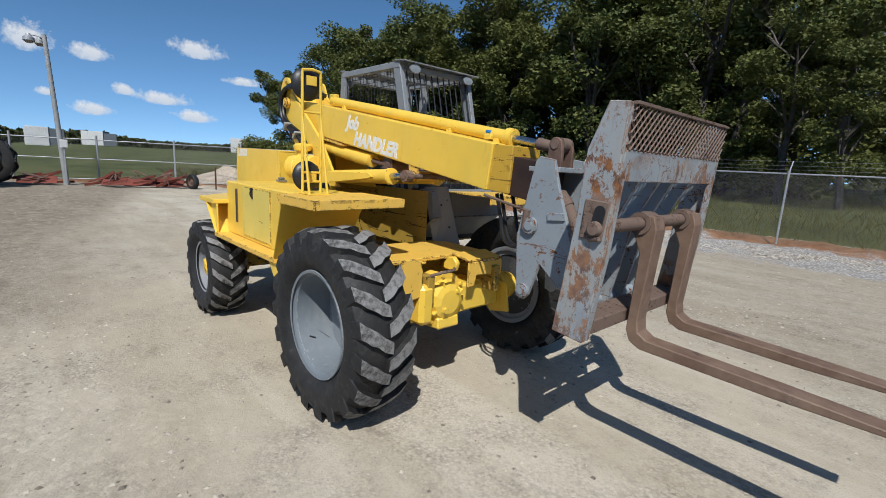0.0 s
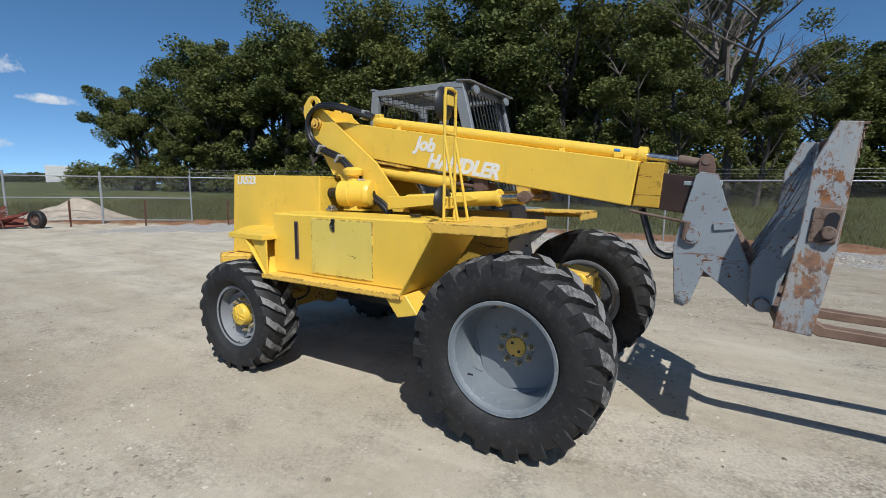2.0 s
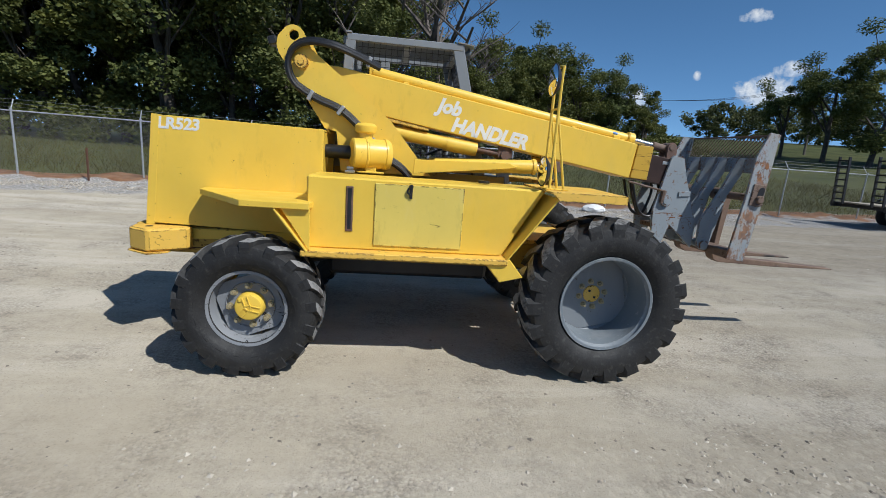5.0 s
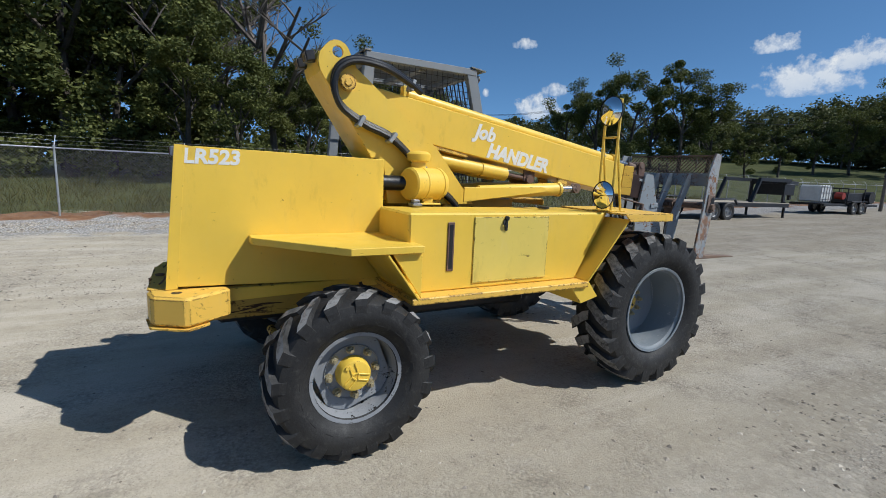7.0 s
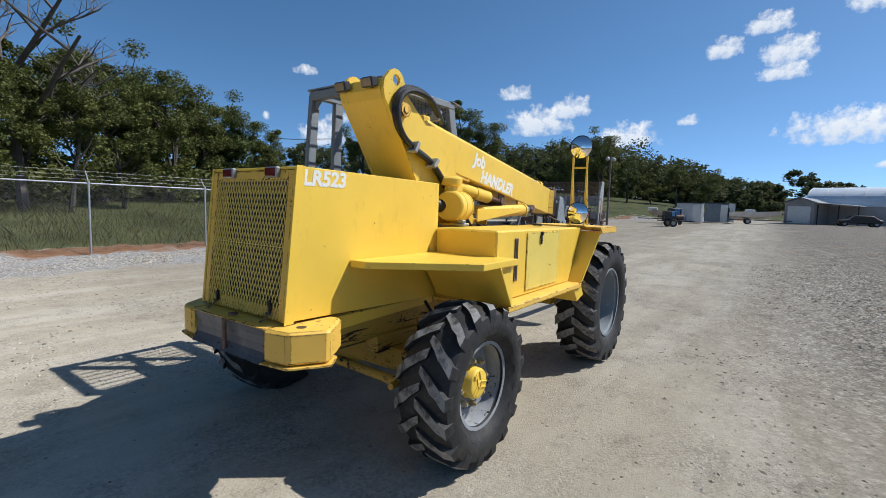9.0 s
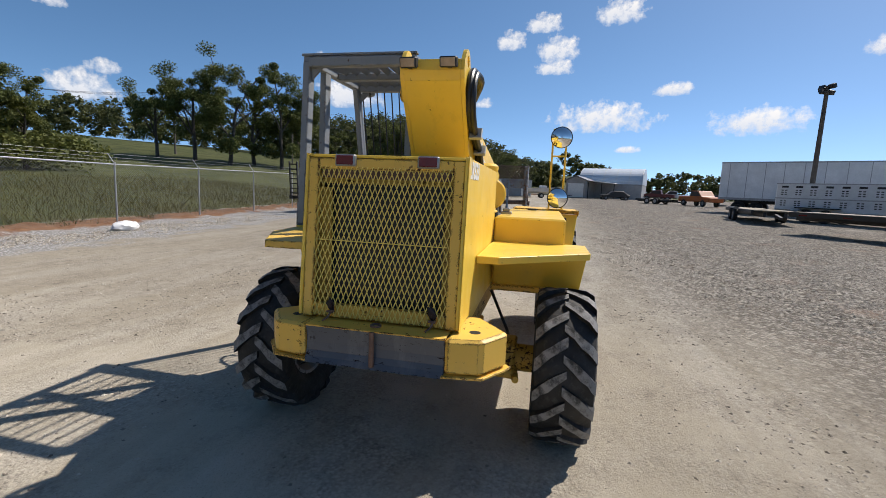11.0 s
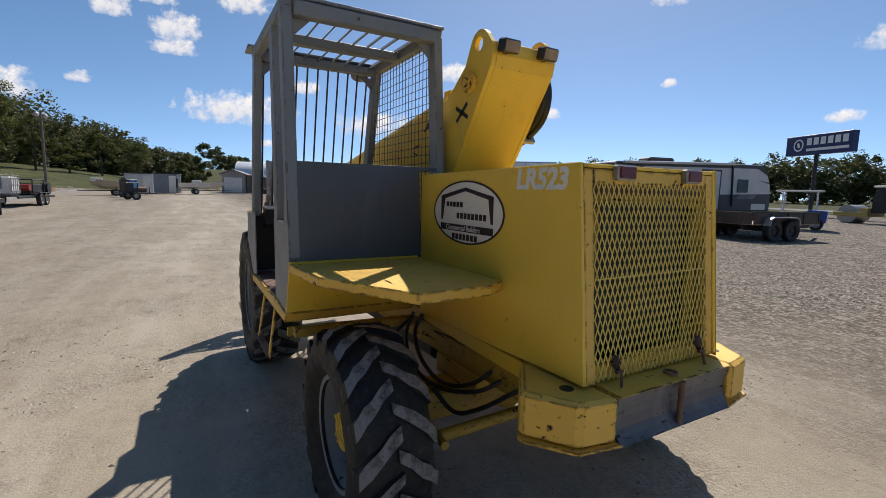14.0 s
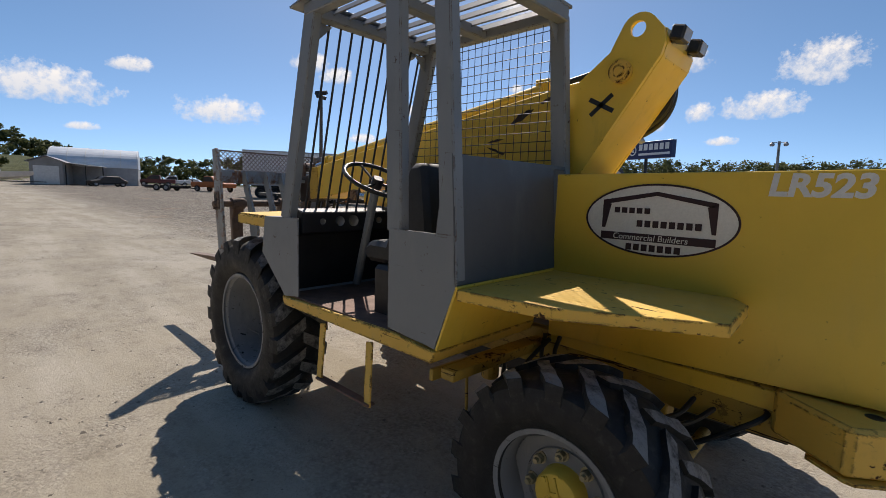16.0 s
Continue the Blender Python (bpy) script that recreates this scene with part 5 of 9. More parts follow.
part("cab_floor", bm, RUST_STEEL, cab, "dark cab floor plate")
bm = B()
prism(bm, [(-1.96, 0.905), (-1.70, 0.926), (-0.71, 0.912), (-0.73, 0.862), (-1.94, 0.852)], "y", CL + 0.005, 0.40, 0.004)
part("cab_sill", bm, YELLOW_WORN, cab, "chipped yellow sill under the cab")
bm = B()
plate(bm, [(-2.065, CL, 1.185), (-1.965, CL, 0.910), (-1.965, 0.42, 0.910), (-2.065, 0.42, 1.185)], 0.012, 0.002)
part("cab_back_plate", bm, YELLOW, cab)
for x0, x1 in ((-1.11, -1.15), (-1.51, -1.56)):
    step = part("step_hanger", bar(B(), (x0, CL - 0.02, 0.83), (x1, CL + 0.03, 0.54), 0.05, 0.010, (0, 1, 0), 0.003), YELLOW_WORN, cab, "hanging yellow step bar")
bm = B()
bar(bm, (-1.135, CL + 0.022, 0.553), (-1.58, CL + 0.022, 0.553), 0.045, 0.012)
part("tread", bm, RUST_STEEL, step, "dark worn tread bar")
# left fenders
bm = B()
LF = [(-2.06, HW + 0.004), (-2.82, HW + 0.004), (-2.885, 0.50), (-2.90, 0.84), (-2.44, 1.085), (-2.06, CL)]
prism(bm, LF, "z", 1.134, 1.177, 0.003)
part("rear_fender", bm, YELLOW_WORN, cab, "chipped yellow rear fender shelf")
bm = B()
plate(bm, [(-0.50, 0.42, 1.352), (-0.50, 1.06, 1.345), (0.03, 1.06, 1.345), (0.04, 0.42, 1.352)], 0.012, 0.002)
plate(bm, [(0.03, 1.06, 1.345), (-0.50, 1.06, 1.345), (-0.50, 1.06, 1.28), (0.03, 1.06, 1.288)], 0.01, 0.002)
plate(bm, [(0.04, 0.42, 1.352), (0.03, 1.06, 1.345), (0.03, 1.06, 1.288), (0.04, 0.42, 1.295)], 0.01, 0.002)
part("front_fender", bm, YELLOW_WORN, cab, "flat yellow front fender beside the cab")
bm = B()
bar(bm, (-2.0, 0.40, 0.80), (-2.0, 1.10, 0.815), 0.07, 0.045)
bar(bm, (-1.93, 0.40, 0.78), (-1.93, 1.12, 0.80), 0.02, 0.05)
rod(bm, (-1.99, 0.80, 0.72), (-1.99, 0.80, 0.80), 0.04, 14, w=0.006)
bar(bm, (-1.98, 0.95, 0.80), (-1.97, 0.93, 0.42), 0.012)
part("cab_support", bm, YELLOW_DARK, cab, "dark yellow cab support beam")
# dashboard, wheel, seat
bm = B()
prism(bm, [(-0.72, 1.42), (-0.80, 1.40), (-0.80, 1.28), (-0.72, 1.26)], "y", 0.28, CL - 0.08, 0.006)
dash = part("dashboard", bm, BLACK, cab, "black dashboard with round gauges")
for y, r in ((0.50, 0.02), (0.58, 0.026), (0.70, 0.034), (0.80, 0.03), (0.92, 0.018)):
    bm = B()
    lathe(bm, [(0.0, 0.004), (r * 0.8, 0.004), (r, 0.008), (r, 0.0)], 20, 0, Matrix.Translation((-0.801, y, 1.345)) @ Matrix.Rotation(radians(90), 4, "Z"))
    part("gauge", bm, STEEL, dash, "", True)
bm = B()
M = Matrix.Translation((-1.03, 0.69, 1.60)) @ Matrix.Rotation(radians(-28), 4, "Y")
lathe_m = M @ Matrix.Rotation(math.pi / 2, 4, "X")
lathe(bm, [(0.20 + 0.013 * math.cos(t), 0.013 * math.sin(t)) for t in (i * math.pi / 5 for i in range(10))], 40, 0, lathe_m, True)
for a in range(3):
    t = a * 2 * math.pi / 3
    rod(bm, M @ Vector((0, 0, -0.03)), M @ Vector((0.2 * math.cos(t), 0.2 * math.sin(t), 0)), 0.008, 8)
rod(bm, M @ Vector((0, 0, -0.05)), M @ Vector((0, 0, 0.01)), 0.035, 14)
part("steering_wheel", bm, BLACK, cab, "black three-spoke steering wheel", True)
bm = B()
rod(bm, M @ Vector((0, 0, -0.03)), (-0.83, 0.69, 0.95), 0.026, 12)
part("steering_column", bm, GREY, cab, "grey steering column")
bm = B()
prism(bm, [(-1.64, 1.17), (-1.24, 1.17), (-1.22, 1.25), (-1.28, 1.28), (-1.40, 1.28), (-1.57, 1.67), (-1.67, 1.67), (-1.72, 1.30)], "y", 0.46, 0.94, 0.025)
box(bm, -1.72, -1.36, 0.42, 0.98, 0.88, 1.17, 0.02)
part("operator_seat", bm, SEAT, cab, "black operator seat on a box", True)
for y, h_ in ((0.34, 1.45), (0.40, 1.42), (0.46, 1.40)):
    bm = B()
    rod(bm, (-0.98, y, 0.88), (-1.04, y, h_), 0.009, 8)
    rod(bm, (-1.04, y, h_), (-1.043, y, h_ + 0.035), 0.018, 10)
    part("control_lever", bm, BLACK, cab, "black control lever")
for y in (0.36, 1.02):
    bm = B()
    rod(bm, (-0.90, y, 2.40), (-0.90, y, 2.46), 0.012, 10)
    lathe(bm, [(0.0, -0.04), (0.03, -0.036), (0.045, -0.01), (0.048, 0.012), (0.0, 0.016)], 20, 0, Matrix.Translation((-0.90, y, 2.405)) @ Matrix.Rotation(radians(-90), 4, "Z") @ Matrix.Diagonal((1.3, 1, 0.8, 1)))
    part("cab_lamp", bm, GREY_WORN, cab, "weathered work lamp under the visor", True)


# ---- ground ----
FENCE = [(-34, -30), (-25, -8), (-21.4, 2.9), (-19.3, 5.1), (-16.6, 7.0), (-15.0, 9.6), (-6.2, 12.1), (2.6, 11.9), (10, 12.3), (17.5, 12.8), (45, 15.6), (64, 17.2), (74, 9.5), (84, 3), (100, -2)]
YARD = FENCE + [(150, -12), (150, -62), (60, -46), (-34, -44)]


def edge_distance(x, y, line, closed):
    best = np.full(np.shape(x), 1e9)
    for (ax, ay), (bx, by) in zip(line, line[1:] + line[:1] if closed else line[1:]):
        dx, dy = bx - ax, by - ay
        t = np.clip(((x - ax) * dx + (y - ay) * dy) / (dx * dx + dy * dy), 0, 1)
        best = np.minimum(best, np.hypot(x - ax - t * dx, y - ay - t * dy))
    return best


def outside(x, y):
    """Distance beyond the yard's edge, negative inside."""
    ins = np.zeros(np.shape(x), bool)
    for (ax, ay), (bx, by) in zip(YARD, YARD[1:] + YARD[:1]):
        hit = ((ay > y) != (by > y)) & (x < (bx - ax) * (y - ay) / (by - ay + 1e-12) + ax)
        ins ^= hit
    d = edge_distance(x, y, YARD, True)
    return np.where(ins, -d, d)


def step01(v, a, b):
    t = np.clip((v - a) / (b - a), 0, 1)
    return t * t * (3 - 2 * t)


def height(x, y):
    x, y = np.asarray(x, float), np.asarray(y, float)
    z = 0.0125 * np.clip(0.95 * x - 0.31 * y - 2, 0, 75)
    d = np.clip(outside(x, y) - 1.0, 0, 90)
    north = np.maximum(step01(y, -12, 8), step01(x, 58, 74) * step01(y, -40, -15))
    z = z + north * d * (0.028 + 0.055 * step01(x, -14, 12) + 0.08 * step01(x, 30, 60)) * (1 - 0.35 * d / 90)
    return z


def gz(x, y):
    return float(height(np.array([x]), np.array([y]))[0])


def spread(near, step, far, n):
    a = np.arange(-near, near + 1e-6, step)
    b = near + (far - near) * (np.linspace(0, 1, n + 1)[1:] ** 2.4)
    return np.concatenate([-b[::-1], a, b])


gx, gy = spread(34, 0.5, 2200, 46), spread(34, 0.5, 2200, 46)
X, Y = np.meshgrid(gx, gy, indexing="ij")
Zg = height(X, Y)
rng = np.random.default_rng(4)
rough_near = np.exp(-((X + 1) ** 2 + Y ** 2) / 60.0)
Zg = Zg + rng.normal(0, 0.012, X.shape) * (1 - rough_near) * (np.hypot(X, Y) < 60)
berm = np.exp(-((outside(X, Y) - 0.4) / 0.7) ** 2) * (edge_distance(X, Y, FENCE, False) < 3)
Zg = Zg + berm * (0.10 + 0.06 * rng.normal(0, 1, X.shape)) * (np.hypot(X, Y) < 60)
nx, ny = len(gx), len(gy)
idx = np.arange(nx * ny).reshape(nx, ny)
quads = np.stack([idx[:-1, :-1], idx[1:, :-1], idx[1:, 1:], idx[:-1, 1:]], -1).reshape(-1, 4)
me = bpy.data.meshes.new("ground")
me.from_pydata(np.stack([X, Y, Zg], -1).reshape(-1, 3).tolist(), [], quads.tolist())
me.polygons.foreach_set("use_smooth", np.ones(len(me.polygons), bool))
beyond = outside(X, Y)
fd = edge_distance(X, Y, FENCE, False)
masks = {
    "grass": step01(beyond, 0.6, 2.4),
    "soil": np.exp(-((beyond - 0.5) / 1.0) ** 2) * (fd < 4),
    "rock": step01(fd, 4.6, 2.2) * (beyond < 0.4) * (X > -17),
    "dark": step01(0.643 * X - 0.766 * Y, -1.5, 5) * step01(X, -9, -4) * step01(-Y, 0.5, 4.5),
    "brown": np.maximum(np.maximum(0.3 * step01(-X, 3.2, 6.0) * step01(-Y, -1.0, 1.5), step01(-Y, 3.5, 7) * step01(-X, 1.5, 4.0)), np.maximum(np.maximum(0.45 * step01(Y, 1.4, 3.6) * step01(X, -3.0, 0.0), 0.75 * step01(-Y - 0.1 * X, 1.6, 3.0) * step01(-X, 2.2, 3.6)), 0.9 * step01(-Y - 0.25 * X, 2.9, 4.4) * step01(-X, -1.0, 1.5))),
}
for key, v in masks.items():
    at = me.attributes.new(key, "FLOAT", "POINT")
    at.data.foreach_set("value", np.ascontiguousarray(v.reshape(-1), dtype=np.float32))


def attribute(k, name):
    n = k.t.nodes.new("ShaderNodeAttribute")
    n.attribute_name = name
    return n.outputs["Fac"]


k = Mat("crushed_limestone_ground")
fine = k.noise(55, 5, 0.7)
mid = k.noise(5.5, 6, 0.65)
big = k.noise(0.55, 5, 0.6)
tracks = k.noise(0.9, 5, 0.62, (0.22, 1.6, 1))
c = k.mix(k.ramp(mid, 0.3, 0.7), (0.40, 0.350, 0.265), (0.49, 0.432, 0.335))
c = k.mix(k.ramp(big, 0.38, 0.66, 0, 0.7), c, (0.485, 0.43, 0.338))
c = k.mix(k.ramp(tracks, 0.45, 0.62, 0, 0.65), c, (0.545, 0.49, 0.402))
c = k.mix(k.ramp(tracks, 0.55, 0.36, 0, 0.5), c, (0.37, 0.318, 0.235))
# gravel chips
vor = k.node("ShaderNodeTexVoronoi", Scale=42.0)
k.link(k.co, vor.inputs["Vector"])
chipcol = vor.outputs["Distance"]
stony = k.ramp(k.noise(0.8, 6, 0.7), 0.44, 0.64)
c = k.mix(k.math("MULTIPLY", k.ramp(chipcol, 0.25, 0.7, 0, 0.55), stony), c, (0.20, 0.175, 0.145))
c = k.mix(k.math("MULTIPLY", k.ramp(fine, 0.54, 0.70, 0, 0.5), k.ramp(stony, 0, 1, 0.35, 1)), c, (0.56, 0.50, 0.405))
c = k.mix(k.ramp(k.noise(90, 3, 0.6), 0.57, 0.70, 0, 0.55), c, (0.21, 0.175, 0.135))
# browner gravel behind and beside the machine; dimness seen sunward is painted in
brown = k.math("MULTIPLY", attribute(k, "brown"), k.ramp(k.noise(0.45, 6, 0.62, (0.7, 1.2, 1)), 0.30, 0.62, 0.7, 1.0))
c = k.mix(brown, c, k.mix(k.ramp(k.noise(6, 6, 0.7), 0.35, 0.65), (0.135, 0.106, 0.074), (0.25, 0.205, 0.15)))
# greyer coarse gravel on the open side of the yard
grey = k.math("MULTIPLY", attribute(k, "dark"), k.ramp(k.noise(0.30, 6, 0.6, (0.6, 1, 1)), 0.24, 0.40))
vor2 = k.node("ShaderNodeTexVoronoi", Scale=20.0)
k.link(k.co, vor2.inputs["Vector"])
cell = k.t.nodes.new("ShaderNodeSeparateColor")
k.link(vor2.outputs["Color"], cell.inputs[0])
gcol = k.mix(k.ramp(cell.outputs[0], 0.25, 0.8), (0.065, 0.052, 0.042), (0.52, 0.46, 0.38))
gcol = k.mix(k.ramp(vor2.outputs["Distance"], 0.35, 0.75, 0, 0.9), gcol, (0.055, 0.047, 0.038))
gcol = k.mix(k.ramp(k.noise(1.7, 4), 0.45, 0.7, 0, 0.4), gcol, (0.27, 0.215, 0.155))
c = k.mix(k.math("MULTIPLY", grey, 0.95), c, gcol)
c = k.mix(k.math("MULTIPLY", k.math("MULTIPLY", attribute(k, "dark"), k.ramp(k.noise(0.5, 5), 0.58, 0.72)), 0.55), c, (0.36, 0.20, 0.12))
# grit: every chip a little lighter or darker than its neighbours
vor3 = k.node("ShaderNodeTexVoronoi", Scale=58.0)
k.link(k.co, vor3.inputs["Vector"])
grit = k.t.nodes.new("ShaderNodeSeparateColor")
k.link(vor3.outputs["Color"], grit.inputs[0])
coarse = k.math("MAXIMUM", k.ramp(stony, 0, 1, 0.10, 0.62), k.math("MAXIMUM", attribute(k, "dark"), k.math("MULTIPLY", brown, 0.85)))
c = k.mix(k.math("MULTIPLY", k.ramp(grit.outputs[0], 0.62, 1.0, 0, 0.75), coarse), c, (0.16, 0.135, 0.105))
c = k.mix(k.math("MULTIPLY", k.ramp(grit.outputs[1], 0.70, 1.0, 0, 0.6), coarse), c, (0.53, 0.475, 0.39))
# clumps of paler and darker stones, a hand to a stride across
clump = k.noise(3.4, 9, 0.78, (1, 1.3, 1))
c = k.mix(k.math("MULTIPLY", k.ramp(clump, 0.47, 0.37, 0, 0.75), coarse), c, (0.10, 0.085, 0.068))
c = k.mix(k.math("MULTIPLY", k.ramp(clump, 0.54, 0.64, 0, 0.6), coarse), c, (0.54, 0.49, 0.415))
# white rock strip, red soil and grass
rock = k.mix(k.ramp(vor2.outputs["Distance"], 0.08, 0.55), (0.66, 0.65, 0.63), (0.22, 0.21, 0.2))
c = k.mix(k.ramp(k.math("ADD", attribute(k, "rock"), k.ramp(k.noise(1.3, 5), 0.3, 0.7, -0.4, 0.4)), 0.4, 0.75, 0, 0.85), c, rock)
soil = k.mix(k.ramp(k.noise(3, 6, 0.7), 0.35, 0.7), (0.17, 0.08, 0.04), (0.32, 0.18, 0.10))
c = k.mix(k.ramp(k.math("ADD", attribute(k, "soil"), k.ramp(k.noise(0.9, 5), 0.3, 0.7, -0.35, 0.35)), 0.38, 0.6), c, soil)
turf = k.mix(k.ramp(k.noise(0.35, 6, 0.65), 0.35, 0.65), (0.035, 0.05, 0.014), (0.10, 0.105, 0.035))
turf = k.mix(k.ramp(k.noise(7, 5), 0.5, 0.7, 0, 0.6), turf, (0.13, 0.115, 0.05))
grassy = k.ramp(k.math("ADD", attribute(k, "grass"), k.ramp(k.noise(1.1, 5), 0.3, 0.7, -0.35, 0.35)), 0.42, 0.62)
c = k.mix(grassy, c, turf)
hgt = k.math("ADD", k.math("MULTIPLY", fine, 0.9), k.math("MULTIPLY", mid, 0.7))
hgt = k.math("ADD", hgt, k.math("MULTIPLY", k.noise(120, 3, 0.6), 0.5))
hgt = k.math("SUBTRACT", hgt, k.math("MULTIPLY", vor2.outputs["Distance"], k.math("MULTIPLY", grey, 3.4)))
hgt = k.math("SUBTRACT", hgt, k.math("MULTIPLY", vor3.outputs["Distance"], k.math("MULTIPLY", coarse, 1.1)))
hgt = k.math("SUBTRACT", hgt, k.math("MULTIPLY", vor.outputs["Distance"], k.math("MULTIPLY", stony, 0.7)))
k.bump(hgt, 0.6, 0.013)
k.b.inputs["Diffuse Roughness"].default_value = 0.4
me.materials.append(k.done(c, 0.92, 0, 0.2))
tagged(new("ground", me), "pale crushed limestone yard with red soil and grass beyond the fence", "ground", kind="structure")


def joined(name, verts, faces, mats, label, category, mat_ids=None, parent=None):
    m_ = bpy.data.meshes.new(name)
    m_.from_pydata(verts, [], faces)
    for q in mats:
        m_.materials.append(q)
    if mat_ids is not None:
        m_.polygons.foreach_set("material_index", mat_ids)
    ob = new(name, m_)
    return tagged(ob, label, category, kind="stuff")


# loose stones
k = Mat("limestone_chips")
isl = k.t.nodes.new("ShaderNodeNewGeometry").outputs["Random Per Island"]
CHIP = k.done(k.mix(isl, (0.15, 0.125, 0.098), (0.55, 0.49, 0.40)), 0.9)
random.seed(5)
rng = np.random.default_rng(5)
pts = []
n_try = 420000
sx = rng.uniform(-12, 12, n_try)
sy = rng.uniform(-9, 11.4, n_try)
lump = np.array([noise.noise((a * 0.55, b * 0.55, 3.1)) for a, b in zip(sx, sy)])
fdist = edge_distance(sx, sy, FENCE, False)
dark_side = step01(0.643 * sx - 0.766 * sy, 2.2, 6.5) * step01(sx, -9, -4) * step01(-sy, 0.5, 4.5)
strip = step01(fdist, 3.6, 1.2)
# loose grit swept to both sides of the machine
swept = step01(-sy, 0.6, 1.8) * step01(sy, -3.4, -2.6) * step01(-sx, -4, -1) * step01(sx, -3.5, -2.0) * 0.16 + step01(sy, 1.2, 2.4) * step01(sx, -6, -4) * step01(-sx, -3, 1) * 0.24
keep = rng.uniform(0, 1, n_try) < np.clip(0.03 + swept * np.clip(0.6 + 2 * lump, 0, 1) + 0.6 * np.clip(lump - 0.12, 0, 1) + 0.7 * dark_side + 0.75 * strip, 0, 1)
keep &= (outside(sx, sy) < -0.2)
sx, sy, strip, dark_side, swept = sx[keep], sy[keep], strip[keep], dark_side[keep], swept[keep]
# each stone: a low faceted lump whose foot lies in the ground
octa = np.array([(1, 0, -0.3), (0, 1, -0.3), (-1, 0, -0.3), (0, -1, -0.3), (0, 0, 0.8)])
of = np.array([(0, 1, 4), (1, 2, 4), (2, 3, 4), (3, 0, 4)])
n = len(sx)
s_ = np.minimum(rng.gamma(1.8, 0.0034, n) * np.where(strip > 0.3, 1.9, np.where(dark_side > 0.3, 2.2, np.where(swept > 0.08, 1.15, 1.0))) + 0.003, np.where(strip > 0.3, 0.045, np.where(dark_side > 0.3, 0.042, np.where(swept > 0.08, 0.021, 0.018))))
t = rng.uniform(0, 6.28, n)
shape_ = octa[None] * rng.uniform(0.55, 1.35, (n, 5, 1)) * np.stack([s_ * rng.uniform(0.8, 1.4, n), s_, s_ * np.where(strip > 0.3, 0.7, 0.5)], -1)[:, None, :]
cs, sn = np.cos(t)[:, None], np.sin(t)[:, None]
V = np.stack([sx[:, None] + shape_[..., 0] * cs - shape_[..., 1] * sn, sy[:, None] + shape_[..., 0] * sn + shape_[..., 1] * cs, (height(sx, sy) + s_ * 0.12)[:, None] + shape_[..., 2]], -1).reshape(-1, 3).tolist()
F = (of[None] + 5 * np.arange(n)[:, None, None]).reshape(-1, 3).tolist()
joined("gravel", V, F, [CHIP], "loose pale limestone gravel over the yard", "gravel")


# ---- plants ----
def leaf_mat(name, dark, lite, trans=0.25):
    k = Mat(name)
    geo = k.t.nodes.new("ShaderNodeNewGeometry").outputs["Random Per Island"]
    info = k.t.nodes.new("ShaderNodeObjectInfo").outputs["Random"]
    c = k.mix(geo, dark, lite)
    c = k.mix(k.ramp(info, 0, 1, 0, 0.35), c, tuple(x * y for x, y in zip(lite, (1.15, 0.95, 0.6))))
    c = k.mix(k.ramp(k.noise(0.6, 3), 0.4, 0.7, 0, 0.4), c, tuple(x * 0.6 for x in dark))
    k.b.inputs["Subsurface Weight"].default_value = 0.0
    m_ = k.done(c, 0.65, 0, 0.25)
    tr = k.node("ShaderNodeBsdfTranslucent")
    k.link(c, tr.inputs["Color"])
    mx = k.node("ShaderNodeMixShader", Fac=trans)
    k.link(k.b.outputs[0], mx.inputs[1])
    k.link(tr.outputs[0], mx.inputs[2])
    k.link(mx.outputs[0], k.t.nodes["Material Output"].inputs["Surface"])
    return m_


LEAF = leaf_mat("oak_leaves", (0.048, 0.069, 0.02), (0.18, 0.2, 0.06))
# haze of distance put into the leaf colour: greyer and bluer than LEAF
FAR_LEAF = leaf_mat("hazed_oak_leaves", (0.05, 0.064, 0.027), (0.15, 0.168, 0.072), 0.3)
BARK = plain("bark", (0.075, 0.062, 0.05), 0.9, 0, 0.45, 3, 0.6)
DEADWOOD = plain("dead_wood", (0.12, 0.10, 0.085), 0.9, 0, 0.3, 3, 0.5)
GRASS = leaf_mat("grass_blades", (0.06, 0.07, 0.02), (0.17, 0.155, 0.06), 0.35)


def limb_tree(bm, seed, h_, r, spread_=0.55, levels=3, first=0.35, droop=0.0, more=0, limbs=None):
    """A trunk with forking limbs; gives back the outer twig ends."""
    rr = random.Random(seed)
    ends = []

    def grow(p, d, length, rad, lev):
        n = 4
        pts_ = [p]
        q, dd = p.copy(), d.copy()
        for i in range(n):
            dd = (dd + Vector((rr.uniform(-1, 1), rr.uniform(-1, 1), rr.uniform(-0.3, 0.5))) * 0.13).normalized()
            q = q + dd * length / n
            pts_.append(q.copy())
        tube(bm if lev == 0 or limbs is None else limbs, pts_, lambda t: rad * (1 - 0.6 * t), 7 if lev == 0 else 5, caps=False)
        if lev >= levels:
            ends.append(q)
            return
        kids = rr.randint(4, 6) + more if lev == 0 else rr.randint(3, 4)
        for j in range(kids):
            f = first + (1 - first) * (j + 0.6) / kids if lev == 0 else rr.uniform(0.35, 1.0)
            at_ = pts_[min(n, int(f * n))].lerp(pts_[min(n, int(f * n) + 1)], 0.5)
            az = rr.uniform(0, 6.28)
            side = Vector((math.cos(az), math.sin(az), rr.uniform(0.15, 0.8) - droop))
            nd = (dd * (1 - spread_) + side * spread_).normalized()
            grow(at_, nd, length * rr.uniform(0.42, 0.62), rad * 0.45, lev + 1)
        ends.append(q)

    grow(Vector((0, 0, -0.2)), Vector((rr.uniform(-0.05, 0.05), rr.uniform(-0.05, 0.05), 1)).normalized(), h_, r, 0)
    return ends


